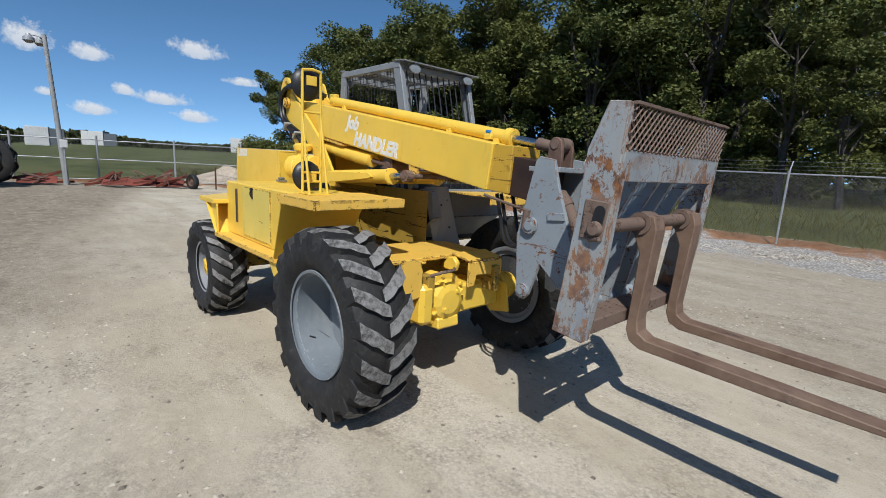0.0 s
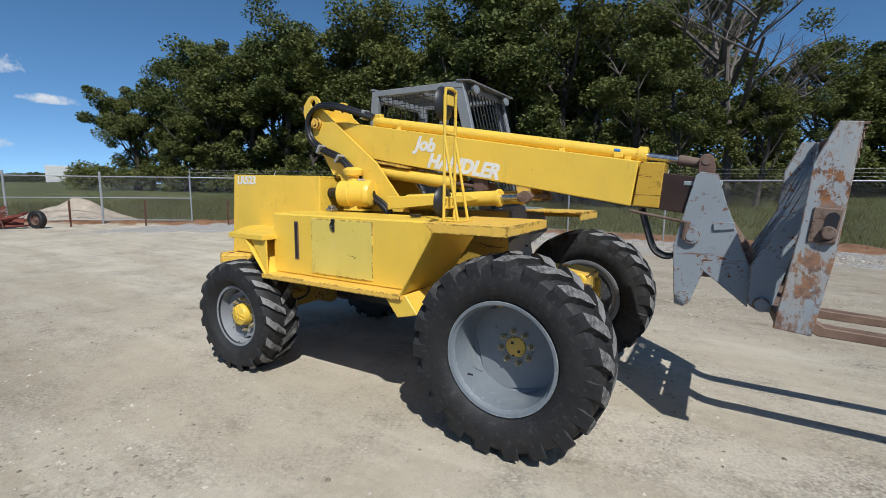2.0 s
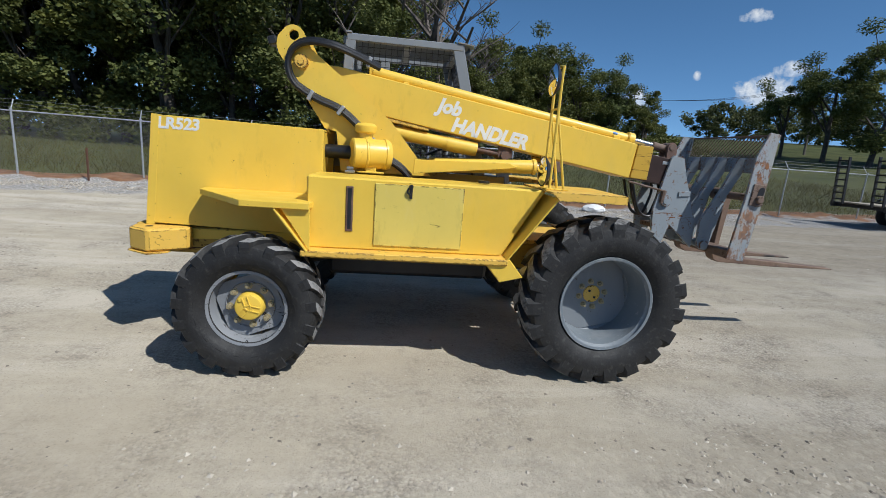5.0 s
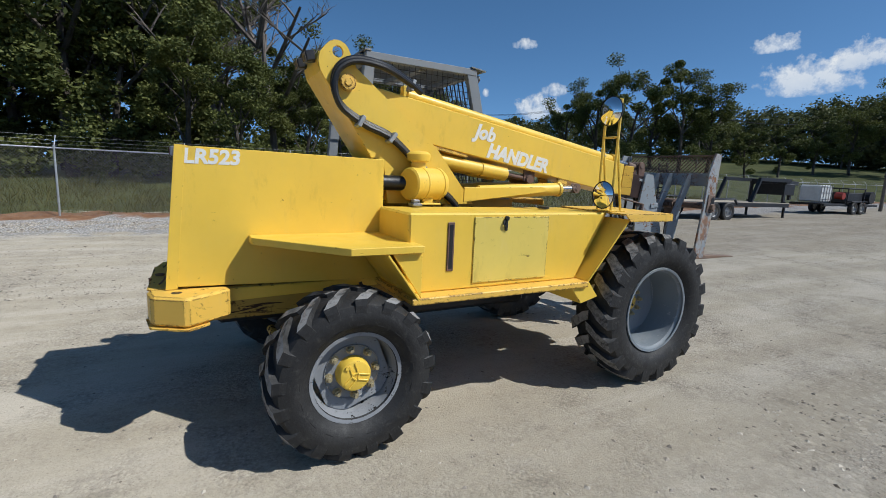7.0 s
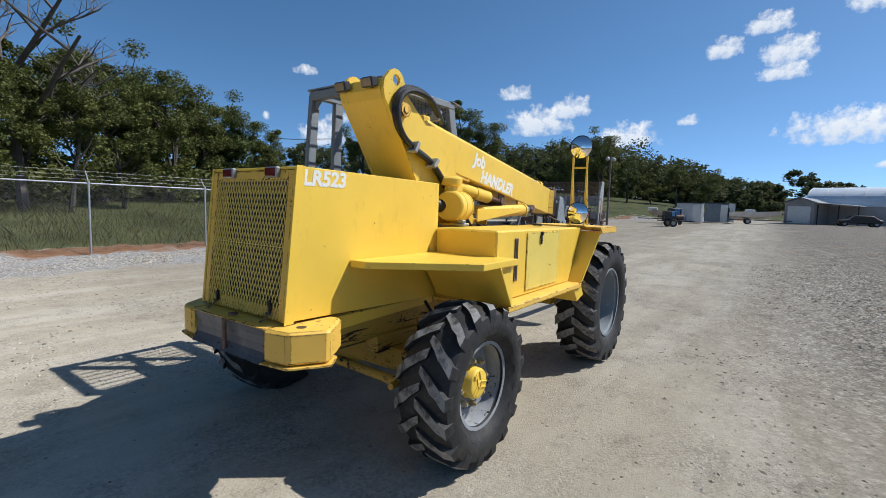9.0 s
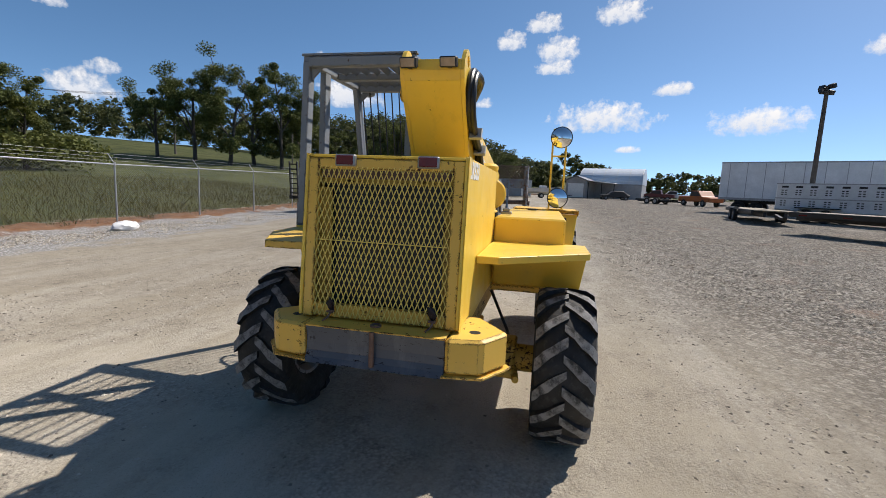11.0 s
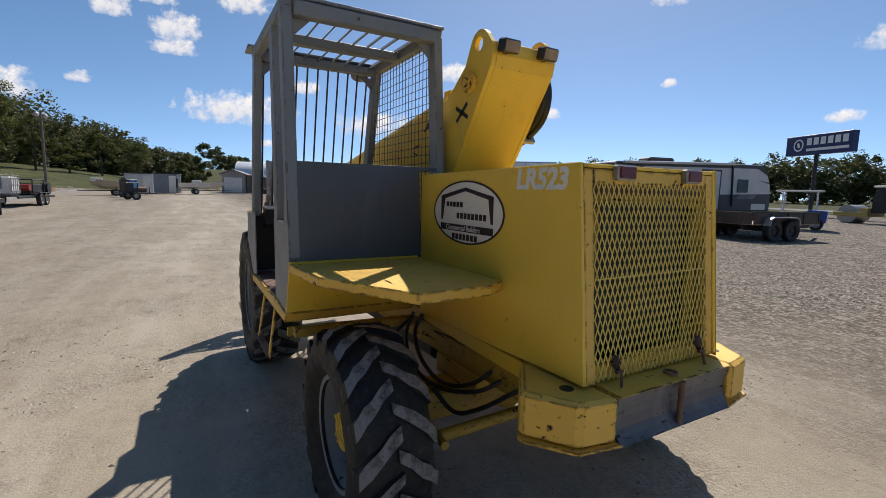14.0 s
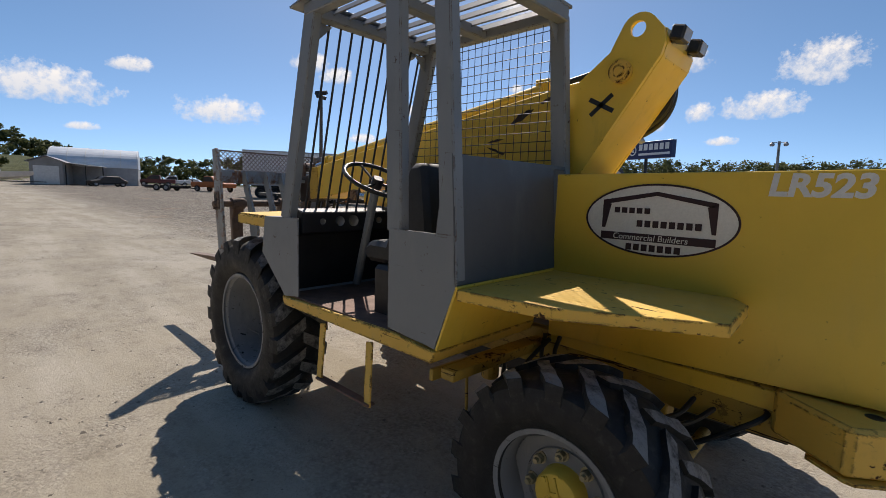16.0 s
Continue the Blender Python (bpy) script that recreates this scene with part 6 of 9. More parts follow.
def leaf_cloud(centres, radii, n, size, seed, flat=0.75):
    """Many small folded leaves gathered in clumps."""
    r = np.random.default_rng(seed)
    which = r.integers(0, len(centres), n)
    C = np.array(centres)[which]
    R = np.array(radii)[which][:, None]
    v = r.normal(0, 1, (n, 3))
    v /= np.linalg.norm(v, axis=1)[:, None]
    P = C + v * R * (r.uniform(0, 1, (n, 1)) ** 0.45) * (1, 1, flat)
    s = (np.asarray(size)[which][:, None] if np.ndim(size) else size) * r.uniform(0.6, 1.4, (n, 1))
    u = r.normal(0, 1, (n, 3))
    u[:, 2] *= 0.5
    u /= np.linalg.norm(u, axis=1)[:, None]
    w = np.cross(u, r.normal(0, 1, (n, 3)))
    w /= np.linalg.norm(w, axis=1)[:, None] + 1e-9
    nrm = np.cross(u, w)
    q = np.stack([P - u * s, P + w * s * 0.55 + nrm * s * 0.2, P + u * s, P - w * s * 0.55 + nrm * s * 0.2], 1)
    return q.reshape(-1, 3)


def leaves_mesh(name, V_, mat):
    n = len(V_) // 4
    m_ = bpy.data.meshes.new(name)
    m_.vertices.add(len(V_))
    m_.vertices.foreach_set("co", np.ascontiguousarray(V_, dtype=np.float32).reshape(-1))
    m_.loops.add(n * 4)
    m_.loops.foreach_set("vertex_index", np.arange(n * 4, dtype=np.int32))
    m_.polygons.add(n)
    m_.polygons.foreach_set("loop_start", np.arange(0, n * 4, 4, dtype=np.int32))
    m_.materials.append(mat)
    m_.update(calc_edges=True)
    return m_


def make_tree(seed, h_, wide, leaves, label, low=0.25, dense=1.0, mat=None, leaf=0.138):
    rr = random.Random(seed)
    bm = B()
    ends = limb_tree(bm, seed, h_ * 0.72, 0.16 + h_ * 0.012, 0.55, 2, low)
    centres, radii = [], []
    for e in ends:
        centres.append((e.x * wide, e.y * wide, max(e.z, h_ * low)))
        radii.append(rr.uniform(0.55, 1.25) * h_ / 11)
    for i in range(int(16 * dense)):
        a, f = rr.uniform(0, 6.28), rr.uniform(low, 1.0)
        rad = h_ * 0.24 * wide * math.sin(math.pi * min(1, max(0.12, (f - low * 0.6) / (1.12 - low * 0.6)))) ** 0.7
        centres.append((rad * math.cos(a), rad * math.sin(a), f * h_ * 0.97))
        radii.append(rr.uniform(0.6, 1.3) * h_ / 11)
    t_ = thing("tree", label, "tree", "trees at the woods' edge")
    part("trunk", bm, BARK, t_, "", True)
    part("crown", leaves_mesh("crown", leaf_cloud(centres, radii, leaves, leaf, seed), mat or LEAF), None, t_)
    return t_


LAB = "leafy green oak standing in the woods behind the fence"
kinds = [make_tree(11, 13.5, 1.0, 15500, LAB), make_tree(12, 12.0, 1.15, 15500, LAB, 0.18), make_tree(13, 14.5, 0.9, 15500, LAB, 0.22), make_tree(14, 10.0, 1.2, 12500, LAB, 0.1), make_tree(15, 11.0, 0.85, 7000, "slender green tree with sparse yellowing leaves", 0.15, 0.8)]
random.seed(21)
spots = []
for (x0, y0), (x1, y1), n, hs in (((-54, 22), (-44, 27), 8, 0.78), ((-44, 27), (-30, 33), 9, 1.08), ((-30, 33), (-12, 32), 10, 1.16), ((-12, 32), (-3, 30), 5, 0.98), ((2, 31), (16, 33), 7, 0.62), ((-50, 27), (-28, 40), 8, 1.1), ((-28, 40), (0, 40), 9, 1.15), ((4, 38), (20, 40), 6, 0.66), ((16, 33), (24, 38), 4, 0.40)):
    for i in range(n):
        f = (i + random.uniform(0.2, 0.8)) / n
        spots.append((x0 + (x1 - x0) * f + random.uniform(-0.8, 0.8), y0 + (y1 - y0) * f + random.uniform(-1.5, 1.5), hs * random.uniform(0.86, 1.12)))
# low oaks before the dead trees
spots += [(-0.6, 23.4, 0.5), (2.6, 24.0, 0.42), (-3.2, 25.0, 0.62), (5.5, 26.0, 0.42)]
# taller single trees farther round
for az, d, s in ((46, 72, 0.72), (49.5, 70, 0.88), (53, 68, 1.0), (55.5, 72, 1.02), (58.5, 70, 0.98), (61, 74, 0.8), (64.5, 76, 0.62), (67, 84, 0.62), (69.5, 92, 0.72), (72, 96, 0.72), (74.5, 98, 0.85), (77.5, 100, 0.62), (80, 104, 0.6), (82.5, 110, 0.62), (85.5, 120, 0.55)):
    x, y = -5 + d * math.sin(radians(az)), d * math.cos(radians(az))
    spots.append((x, y, s))
for i, (x, y, s) in enumerate(spots):
    m_ = Matrix.Translation((x, y, gz(x, y) - 0.1)) @ Matrix.Rotation(random.uniform(0, 6.28), 4, "Z") @ Matrix.Scale(s, 4)
    src = kinds[random.choice((0, 0, 1, 1, 2, 2, 3, 4))]
    if i < len(kinds):
        kinds[i].matrix_world = m_
    else:
        t_ = copy_thing(src, m_)
        t_.matrix_world = m_

# dead tree
DX, DY = 1.4, 26.0
bm, tw = B(), B()
limb_tree(bm, 77, 8.6, 0.24, 0.66, 4, 0.3, -0.3, 6, tw)
bmesh.ops.scale(tw, vec=(1.55, 1.55, 1.05), verts=tw.verts)
t_ = thing("dead_tree", "bare grey dead tree with forking branches", "tree", at=(DX, DY, gz(DX, DY)))
part("trunk", bm, DEADWOOD, t_, "", True)
part("crown", tw, DEADWOOD, t_, "bare forking grey branches", True)
bm, tw = B(), B()
limb_tree(bm, 81, 8.0, 0.2, 0.66, 4, 0.3, -0.3, 5, tw)
bmesh.ops.scale(tw, vec=(1.5, 1.5, 1.05), verts=tw.verts)
t_ = thing("dead_tree", "bare grey dead tree with thin branches", "tree", at=(-1.6, 29.5, gz(-1.6, 29.5)))
part("trunk", bm, DEADWOOD, t_, "", True)
part("crown", tw, DEADWOOD, t_, "bare forking grey branches", True)

# brush along the foot of the woods
r = np.random.default_rng(31)
cs, rs = [], []
for i in range(420):
    f = r.uniform(0, 1)
    line = [(-58, 17), (-44, 24), (-30, 29.5), (-12, 28.5), (6, 28), (24, 34)]
    g = f * (len(line) - 1)
    a, b = line[int(g)], line[min(int(g) + 1, len(line) - 1)]
    x = a[0] + (b[0] - a[0]) * (g - int(g)) + r.normal(0, 1.2)
    y = a[1] + (b[1] - a[1]) * (g - int(g)) + abs(r.normal(0, 2.2))
    s = r.uniform(0.5, 1.5)
    cs.append((x, y, gz(x, y) + s * 0.5 + r.uniform(0, 1.6)))
    rs.append(s)
for i in range(150):
    f = r.uniform(0, 1)
    line = [(-58, 24), (-44, 31), (-30, 37), (-12, 36), (0, 36), (20, 41)]
    g = f * (len(line) - 1)
    a, b = line[int(g)], line[min(int(g) + 1, len(line) - 1)]
    x = a[0] + (b[0] - a[0]) * (g - int(g)) + r.normal(0, 1.2)
    y = a[1] + (b[1] - a[1]) * (g - int(g)) + r.uniform(0, 7)
    cs.append((x, y, gz(x, y) + r.uniform(0.8, 4.2)))
    rs.append(r.uniform(1.2, 2.2))
for i in range(110):
    x, y = (r.uniform(-7, 5), r.uniform(31, 37)) if i < 70 else (r.uniform(-52, -40), r.uniform(27, 36))
    cs.append((x, y, gz(x, y) + r.uniform(0.8, 6.0)))
    rs.append(r.uniform(0.9, 1.7))
ob = new("undergrowth", leaves_mesh("undergrowth", leaf_cloud(cs, rs, 88000, 0.16, 32), LEAF))
tagged(ob, "dense green brush along the foot of the woods", "brush", kind="stuff")

# grass and weeds beyond the fence
r = np.random.default_rng(41)
n = 200000
x = r.uniform(-34, 32, n)
y = r.uniform(-4, 30, n)
o = outside(x, y)
patch = np.array([noise.noise((a * 0.35, b * 0.35, 7.0)) for a, b in zip(x, y)])
keep = (o > 0.3) & (r.uniform(0, 1, n) < np.clip(0.95 - o / 26 + 0.25 * patch, 0.1, 1)) & ((x > -21.5) | (y > 4))
x, y, o, patch = x[keep], y[keep], o[keep], patch[keep]
z = height(x, y)
hgt_ = np.clip(r.gamma(3, 0.05, len(x)) * (1 + 1.2 * np.clip(patch, 0, 1)), 0.05, 0.9) * np.clip(0.35 + o / 3, 0.3, 1)
a = r.uniform(0, 6.28, len(x))
lean = r.normal(0, 0.35, (len(x), 2)) * hgt_[:, None]
w = 0.005 + 0.007 * r.uniform(0, 1, len(x))
p0 = np.stack([x - np.cos(a) * w, y - np.sin(a) * w, z - 0.02], -1)
p1 = np.stack([x + np.cos(a) * w, y + np.sin(a) * w, z - 0.02], -1)
p2 = np.stack([x + lean[:, 0] * 0.5 + np.cos(a) * w * 0.7, y + lean[:, 1] * 0.5 + np.sin(a) * w * 0.7, z + hgt_ * 0.6], -1)
p3 = np.stack([x + lean[:, 0], y + lean[:, 1], z + hgt_], -1)
ob = new("grass", leaves_mesh("grass", np.stack([p0, p1, p2, p3], 1).reshape(-1, 3), GRASS))
tagged(ob, "rough green field grass and weeds behind the fence", "grass", kind="stuff")

# far woods round the horizon
r = np.random.default_rng(51)
cs, rs = [], []


def wood_line(az0, az1, d0, d1, h0, h1, n, rows=2):
    for i in range(n):
        f = (i + r.uniform(0, 1)) / n
        az, d = radians(az0 + (az1 - az0) * f), (d0 + (d1 - d0) * f) * r.uniform(0.96, 1.1)
        x, y = -4 + d * math.sin(az), d * math.cos(az)
        hh = (h0 + (h1 - h0) * f) * r.uniform(0.72, 1.12)
        z0 = gz(x, y)
        for j in range(11):
            cs.append((x + r.normal(0, hh * 0.2), y + r.normal(0, hh * 0.2), z0 + hh * (r.uniform(0.2, 0.88) if j else 0.12)))
            rs.append(hh * r.uniform(0.11, 0.20))


wood_line(36, 60, 112, 118, 8, 10, 36)
wood_line(58, 76, 112, 116, 10.5, 13.5, 60)
wood_line(70, 84, 114, 135, 13.8, 11, 70)
wood_line(83, 91.5, 135, 170, 10.5, 8, 44)
wood_line(92, 112, 260, 270, 13, 15, 26)
wood_line(112, 140, 230, 180, 14, 14, 34)
wood_line(138, 186, 118, 110, 9.5, 9.5, 130)
# unseen stretch, added only to close the ring for reflections
wood_line(186, 258, 150, 160, 12, 12, 16)
wood_line(262, 276, 430, 430, 10.5, 10, 90)
wood_line(275, 281, 430, 430, 9, 5.5, 50)
wood_line(280, 294, 420, 400, 5.2, 7.5, 90)
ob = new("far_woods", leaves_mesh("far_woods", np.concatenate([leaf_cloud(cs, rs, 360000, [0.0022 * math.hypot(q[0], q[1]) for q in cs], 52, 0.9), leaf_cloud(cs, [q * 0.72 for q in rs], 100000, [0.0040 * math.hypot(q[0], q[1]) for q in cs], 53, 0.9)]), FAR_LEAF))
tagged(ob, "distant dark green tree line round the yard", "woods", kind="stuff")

# ---- clouds: flat far backdrop, thin puffs of vapour ----
k = Mat("cloud_vapour")
gen = k.t.nodes.new("ShaderNodeTexCoord").outputs["Generated"]
sep = k.t.nodes.new("ShaderNodeSeparateXYZ")
k.link(gen, sep.inputs[0])
info = k.t.nodes.new("ShaderNodeObjectInfo")
off = k.t.nodes.new("ShaderNodeVectorMath")
off.operation = "MULTIPLY_ADD"
k.link(info.outputs["Location"], off.inputs[0])
off.inputs[1].default_value = (0.013, 0.017, 0.011)
k.link(k.co, off.inputs[2])
puff = k.noise(0.016, 9, 0.64, None, off.outputs[0])
cx = k.math("ABSOLUTE", k.math("SUBTRACT", sep.outputs[0], 0.5))
edge_x = k.math("MULTIPLY", cx, 2.0)
up = sep.outputs[2]
edge_z = k.math("ABSOLUTE", k.math("SUBTRACT", k.math("POWER", up, 0.7), 0.42))
rad = k.math("ADD", k.math("POWER", edge_x, 2.0), k.math("POWER", k.math("MULTIPLY", edge_z, 1.9), 2.0))
dens = k.math("SUBTRACT", k.math("ADD", k.math("MULTIPLY", puff, 2.1), -0.52), rad)
alpha = k.ramp(dens, 0.0, 0.55, 0, 0.93)
# glow, white tops and bluish undersides stand in for sunlight on the clouds
em = k.node("ShaderNodeEmission", Strength=0.80)
shade = k.mix(k.ramp(k.math("ADD", up, k.math("MULTIPLY", puff, 0.5)), 0.35, 0.95), (0.68, 0.75, 0.86), (1.0, 0.99, 0.97))
k.link(shade, em.inputs["Color"])
tr = k.node("ShaderNodeBsdfTransparent")
mx = k.t.nodes.new("ShaderNodeMixShader")
k.link(alpha, mx.inputs[0])
k.link(tr.outputs[0], mx.inputs[1])
k.link(em.outputs[0], mx.inputs[2])
k.link(mx.outputs[0], k.t.nodes["Material Output"].inputs["Surface"])
CLOUD = k.m
D = 2600
WEST = [(-88.9, 9.8, 3.8, 2.3), (-84.4, 9.1, 3.4, 1.5), (-75.2, 10.8, 5.0, 1.7), (-84.5, 3.9, 3.5, 1.2), (-81.9, 6.0, 1.8, 1.1), (-78.6, 5.5, 5.0, 1.2), (-75.6, 4.0, 4.0, 1.2), (-70.5, 7.9, 4.3, 0.8), (-87.9, 4.9, 1.4, 0.7)]
NORTH = [(-4.5, 13.5, 2.6, 2.3), (18.0, 12.1, 1.9, 1.1), (27.8, 7.6, 3.3, 2.3), (33.3, 10.0, 0.9, 0.8), (37.7, 15.4, 2.7, 1.0), (39.7, 9.0, 5.6, 2.5), (41.5, 10.6, 2.9, 1.2), (62.8, 14.3, 3.5, 1.6), (65.8, 11.5, 7.3, 3.2), (69.5, 12.8, 4.0, 2.4), (75.7, 9.5, 6.6, 2.8)]
EAST = [(81.9, 10.6, 1.9, 1.1), (84.8, 17.6, 3.1, 2.1), (88.5, 19.3, 4.0, 2.0), (90.3, 16.8, 4.9, 2.6), (90.0, 14.7, 4.3, 1.6), (96.8, 20.1, 5.7, 2.5), (95.6, 9.5, 11.0, 3.0), (102.9, 11.9, 4.1, 1.3), (111.0, 8.6, 9.0, 2.5), (120.5, 14.5, 4.6, 2.0), (123.5, 13.2, 4.0, 1.6), (98.7, 5.4, 2.5, 0.7)]
SOUTH = [(126.5, 6.2, 3.4, 0.9), (132.5, 9.7, 1.8, 1.1), (145.0, 12.4, 1.6, 0.8), (144.7, 21.4, 4.3, 2.5), (163.0, 14.8, 5.0, 2.1), (174.7, 14.0, 6.4, 3.8), (170.4, 10.1, 7.2, 2.4), (164.8, 9.5, 2.8, 1.8), (160.0, 8.0, 3.1, 1.0), (167.1, 6.3, 3.2, 0.8)]
for i, (az, el, wd, ht) in enumerate(WEST + NORTH + EAST + SOUTH):
    bm = B()
    W, H = D * math.tan(radians(wd)) * 0.72, D * math.tan(radians(ht)) * 0.85
    vs = [bm.verts.new(p) for p in ((-W, 0, -H), (W, 0, -H), (W, 0.5, H), (-W, 0.5, H))]
    bm.faces.new(vs)
    ob = solo("cloud", bm, CLOUD, "small white fair-weather cumulus cloud", "cloud", "scattered clouds", "structure")
    a = radians(az)
    ob.matrix_world = pose(D * math.sin(a), D * math.cos(a), 1.5 + D * math.tan(radians(el)), 0, 0, -az)

# ---- chain-link fence ----
WIRE = plain("fence_wire", (0.17, 0.175, 0.18), 0.5, 0.5, 0.15, 10)
fence = thing("chain_link_fence", "galvanised chain-link fence with barbed wire along the yard", "fence")
runs = [r_ for r_ in zip(FENCE[1:], FENCE[2:]) if r_[1][0] < 66]
for (ax, ay), (bx, by) in runs:
    L = math.hypot(bx - ax, by - ay)
    n = max(1, round(L / 3.05))
    out = Vector((-(by - ay), bx - ax, 0)).normalized()
    for i in range(n):
        t0, t1 = i / n, (i + 1) / n
        x0, y0, x1, y1 = ax + (bx - ax) * t0, ay + (by - ay) * t0, ax + (bx - ax) * t1, ay + (by - ay) * t1
        z0, z1 = gz(x0, y0) + 0.02, gz(x1, y1) + 0.02
        gate = ax < -19
        bm = B()
        r_ = 0.040 if gate else 0.026
        rod(bm, (x0, y0, z0 - 0.3), (x0, y0, z0 + (1.98 if gate else 1.84)), r_, 12)
        if not gate:
            rod(bm, (x0, y0, z0 + 1.82), Vector((x0, y0, z0 + 2.12)) + out * 0.22, 0.014, 6)
            rod(bm, (x0, y0, z0 + 1.80), (x0, y0, z0 + 1.87), 0.034, 12)
        part("post", bm, GALV, fence)
        bm = B()
        rod(bm, (x0, y0, z0 + 1.80), (x1, y1, z1 + 1.80), 0.019, 8)
        if gate:
            rod(bm, (x0, y0, z0 + 0.15), (x1, y1, z1 + 0.15), 0.018, 8)
            rod(bm, (x0, y0, z0 + 1.0), (x1, y1, z1 + 1.0), 0.018, 8)
        part("top_rail", bm, GALV, fence)
        if ax < 20:
            bm = B()
            seg = math.hypot(x1 - x0, y1 - y0)
            lattice(bm, (x0, y0, z0 + 0.04), (x1 - x0, y1 - y0, z1 - z0), (0, 0, 1.74), int(seg / 0.075), 23, 0.0015, 0.5, 3)
            p_ = part("wire_mesh", bm, WIRE, fence)
        if not gate:
            for q, up_ in ((0.06, 1.90), (0.14, 2.0), (0.22, 2.11)):
                bm = B()
                rod(bm, Vector((x0, y0, z0 + up_)) + out * q, Vector((x1, y1, z1 + up_)) + out * q, 0.0035, 3)
                part("barbed_wire", bm, WIRE, fence)
# short rusty stakes in the field
RSTK = plain("rusty_stake", (0.13, 0.055, 0.035), 0.8, 0.2, 0.3, 8)
for x, y in ((-15.2, 7.6), (-17.2, 5.6), (-12.6, 9.6), (-10.2, 10.4), (-7.8, 10.9), (-18.6, 3.8)):
    bm = B()
    z = gz(x, y)
    bar(bm, (x, y, z - 0.2), (x + 0.02, y, z + 0.95), 0.05, 0.035)
    bar(bm, (x + 0.015, y - 0.03, z + 0.2), (x + 0.02, y - 0.03, z + 0.9), 0.012, 0.04)
    solo("stake", bm, RSTK, "short rusty steel stake in the grass", "stake", "field stakes")

# ---- west corner: lamp post, scrap, gravel pile, containers, loader ----
CREAMW = plain("offwhite_paint", (0.62, 0.62, 0.60), 0.5, 0, 0.1, 4)


def lamp_head(bm, p, d):
    p, d = Vector(p), Vector(d).normalized()
    tube(bm, [p, p + d * 0.18 + Vector((0, 0, 0.06)), p + d * 0.38 + Vector((0, 0, 0.07))], 0.025, 8)
    lathe(bm, [(0.0, 0.10), (0.06, 0.09), (0.09, 0.02), (0.17, -0.05), (0.18, -0.16), (0.10, -0.24), (0.0, -0.26)], 16, 0, Matrix.Translation(p + d * 0.45 + Vector((0, 0, 0.02))) @ Matrix.Rotation(math.pi / 2, 4, "X"))


def lamp_post(x, y, h_, r_, mat, label, arms, lean=(0, 0)):
    z = gz(x, y)
    t_ = thing("yard_lamp", label, "lamp post", at=(x, y, z))
    bm = B()
    tube(bm, [(0, 0, -0.3), (lean[0], lean[1], h_)], lambda f: r_ * (1 - 0.3 * f), 12)
    part("pole", bm, mat, t_)
    for d in arms:
        bm = B()
        lamp_head(bm, (lean[0], lean[1], h_ - 0.15), d)
        part("lamp_head", bm, GALV, t_, "dusk-to-dawn lamp head", True)
    return t_


lp = lamp_post(-20.9, -1.0, 5.55, 0.10, plain("grey_pole", (0.30, 0.31, 0.31), 0.7, 0.1, 0.2, 3), "tall grey yard lamp post with two lamp heads", [(-0.2, -1, 0), (-0.9, -0.25, 0)], (-0.25, -0.25))
bm = B()
box(bm, 0.10, 0.22, -0.12, 0.12, 1.45, 1.75, 0.01)
part("meter_box", bm, CREAMW, lp, "small white meter box")
bm = B()
rod(bm, (0.16, 0, 0.0), (0.16, 0, 1.45), 0.03, 10)
part("conduit", bm, GALV, lp)

RUSTY_RED = plain("rusty_red_paint", (0.17, 0.04, 0.025), 0.75, 0.1, 0.45, 3, 0.3)


def implement(x, y, turn, seed, L, H=0.6):
    """A heap of rusty tillage iron: tangled beams, bent shanks and a plate or two."""
    rr = random.Random(seed)
    t_ = thing("farm_implement", "rusty red farm implement lying by the fence", "farm implement", "scrap implements", at=(x, y, gz(x, y)), turn=turn)
    for i in range(int(5 + L * 3)):
        bm = B()
        px, py = rr.uniform(-L / 2, L / 2), rr.uniform(-0.5, 0.5)
        ll, a_ = rr.uniform(0.5, 1.3), rr.uniform(-0.7, 0.7)
        z0 = rr.uniform(0.05, 0.25)
        z1 = min(H, z0 + abs(rr.gauss(0.0, 0.28)))
        bar(bm, (px - ll / 2 * math.cos(a_), py - ll / 2 * math.sin(a_), z0), (px + ll / 2 * math.cos(a_), py + ll / 2 * math.sin(a_), z1), rr.uniform(0.05, 0.11), rr.uniform(0.05, 0.1))
        part("beam", bm, RUSTY_RED, t_)
    for i in range(int(L * 2.5)):
        bm = B()
        px, py, h_ = rr.uniform(-L / 2, L / 2), rr.uniform(-0.4, 0.4), rr.uniform(0.3, H)
        tube(bm, [(px, py, 0.05), (px + rr.uniform(-0.2, 0.2), py, h_ * 0.7), (px + rr.uniform(-0.4, 0.4), py + 0.1, h_), (px + rr.uniform(-0.5, 0.5), py, h_ * 0.6)], 0.025, 6, 0, 4)
        part("shank", bm, RUST_STEEL, t_)
    for i in range(2):
        bm = B()
        px = rr.uniform(-L / 3, L / 3)
        plate(bm, [(px - 0.4, -0.3, 0.08), (px + 0.4, -0.32, 0.10), (px + 0.42, 0.0, 0.36), (px - 0.36, 0.02, 0.34)], 0.02)
        part("share_plate", bm, RUSTY_RED, t_)
    return t_


implement(-20.0, 0.75, 75, 1, 2.0)
implement(-19.7, 1.9, 72, 2, 1.7, 0.75)
implement(-20.9, -1.75, 80, 3, 1.0, 0.5)


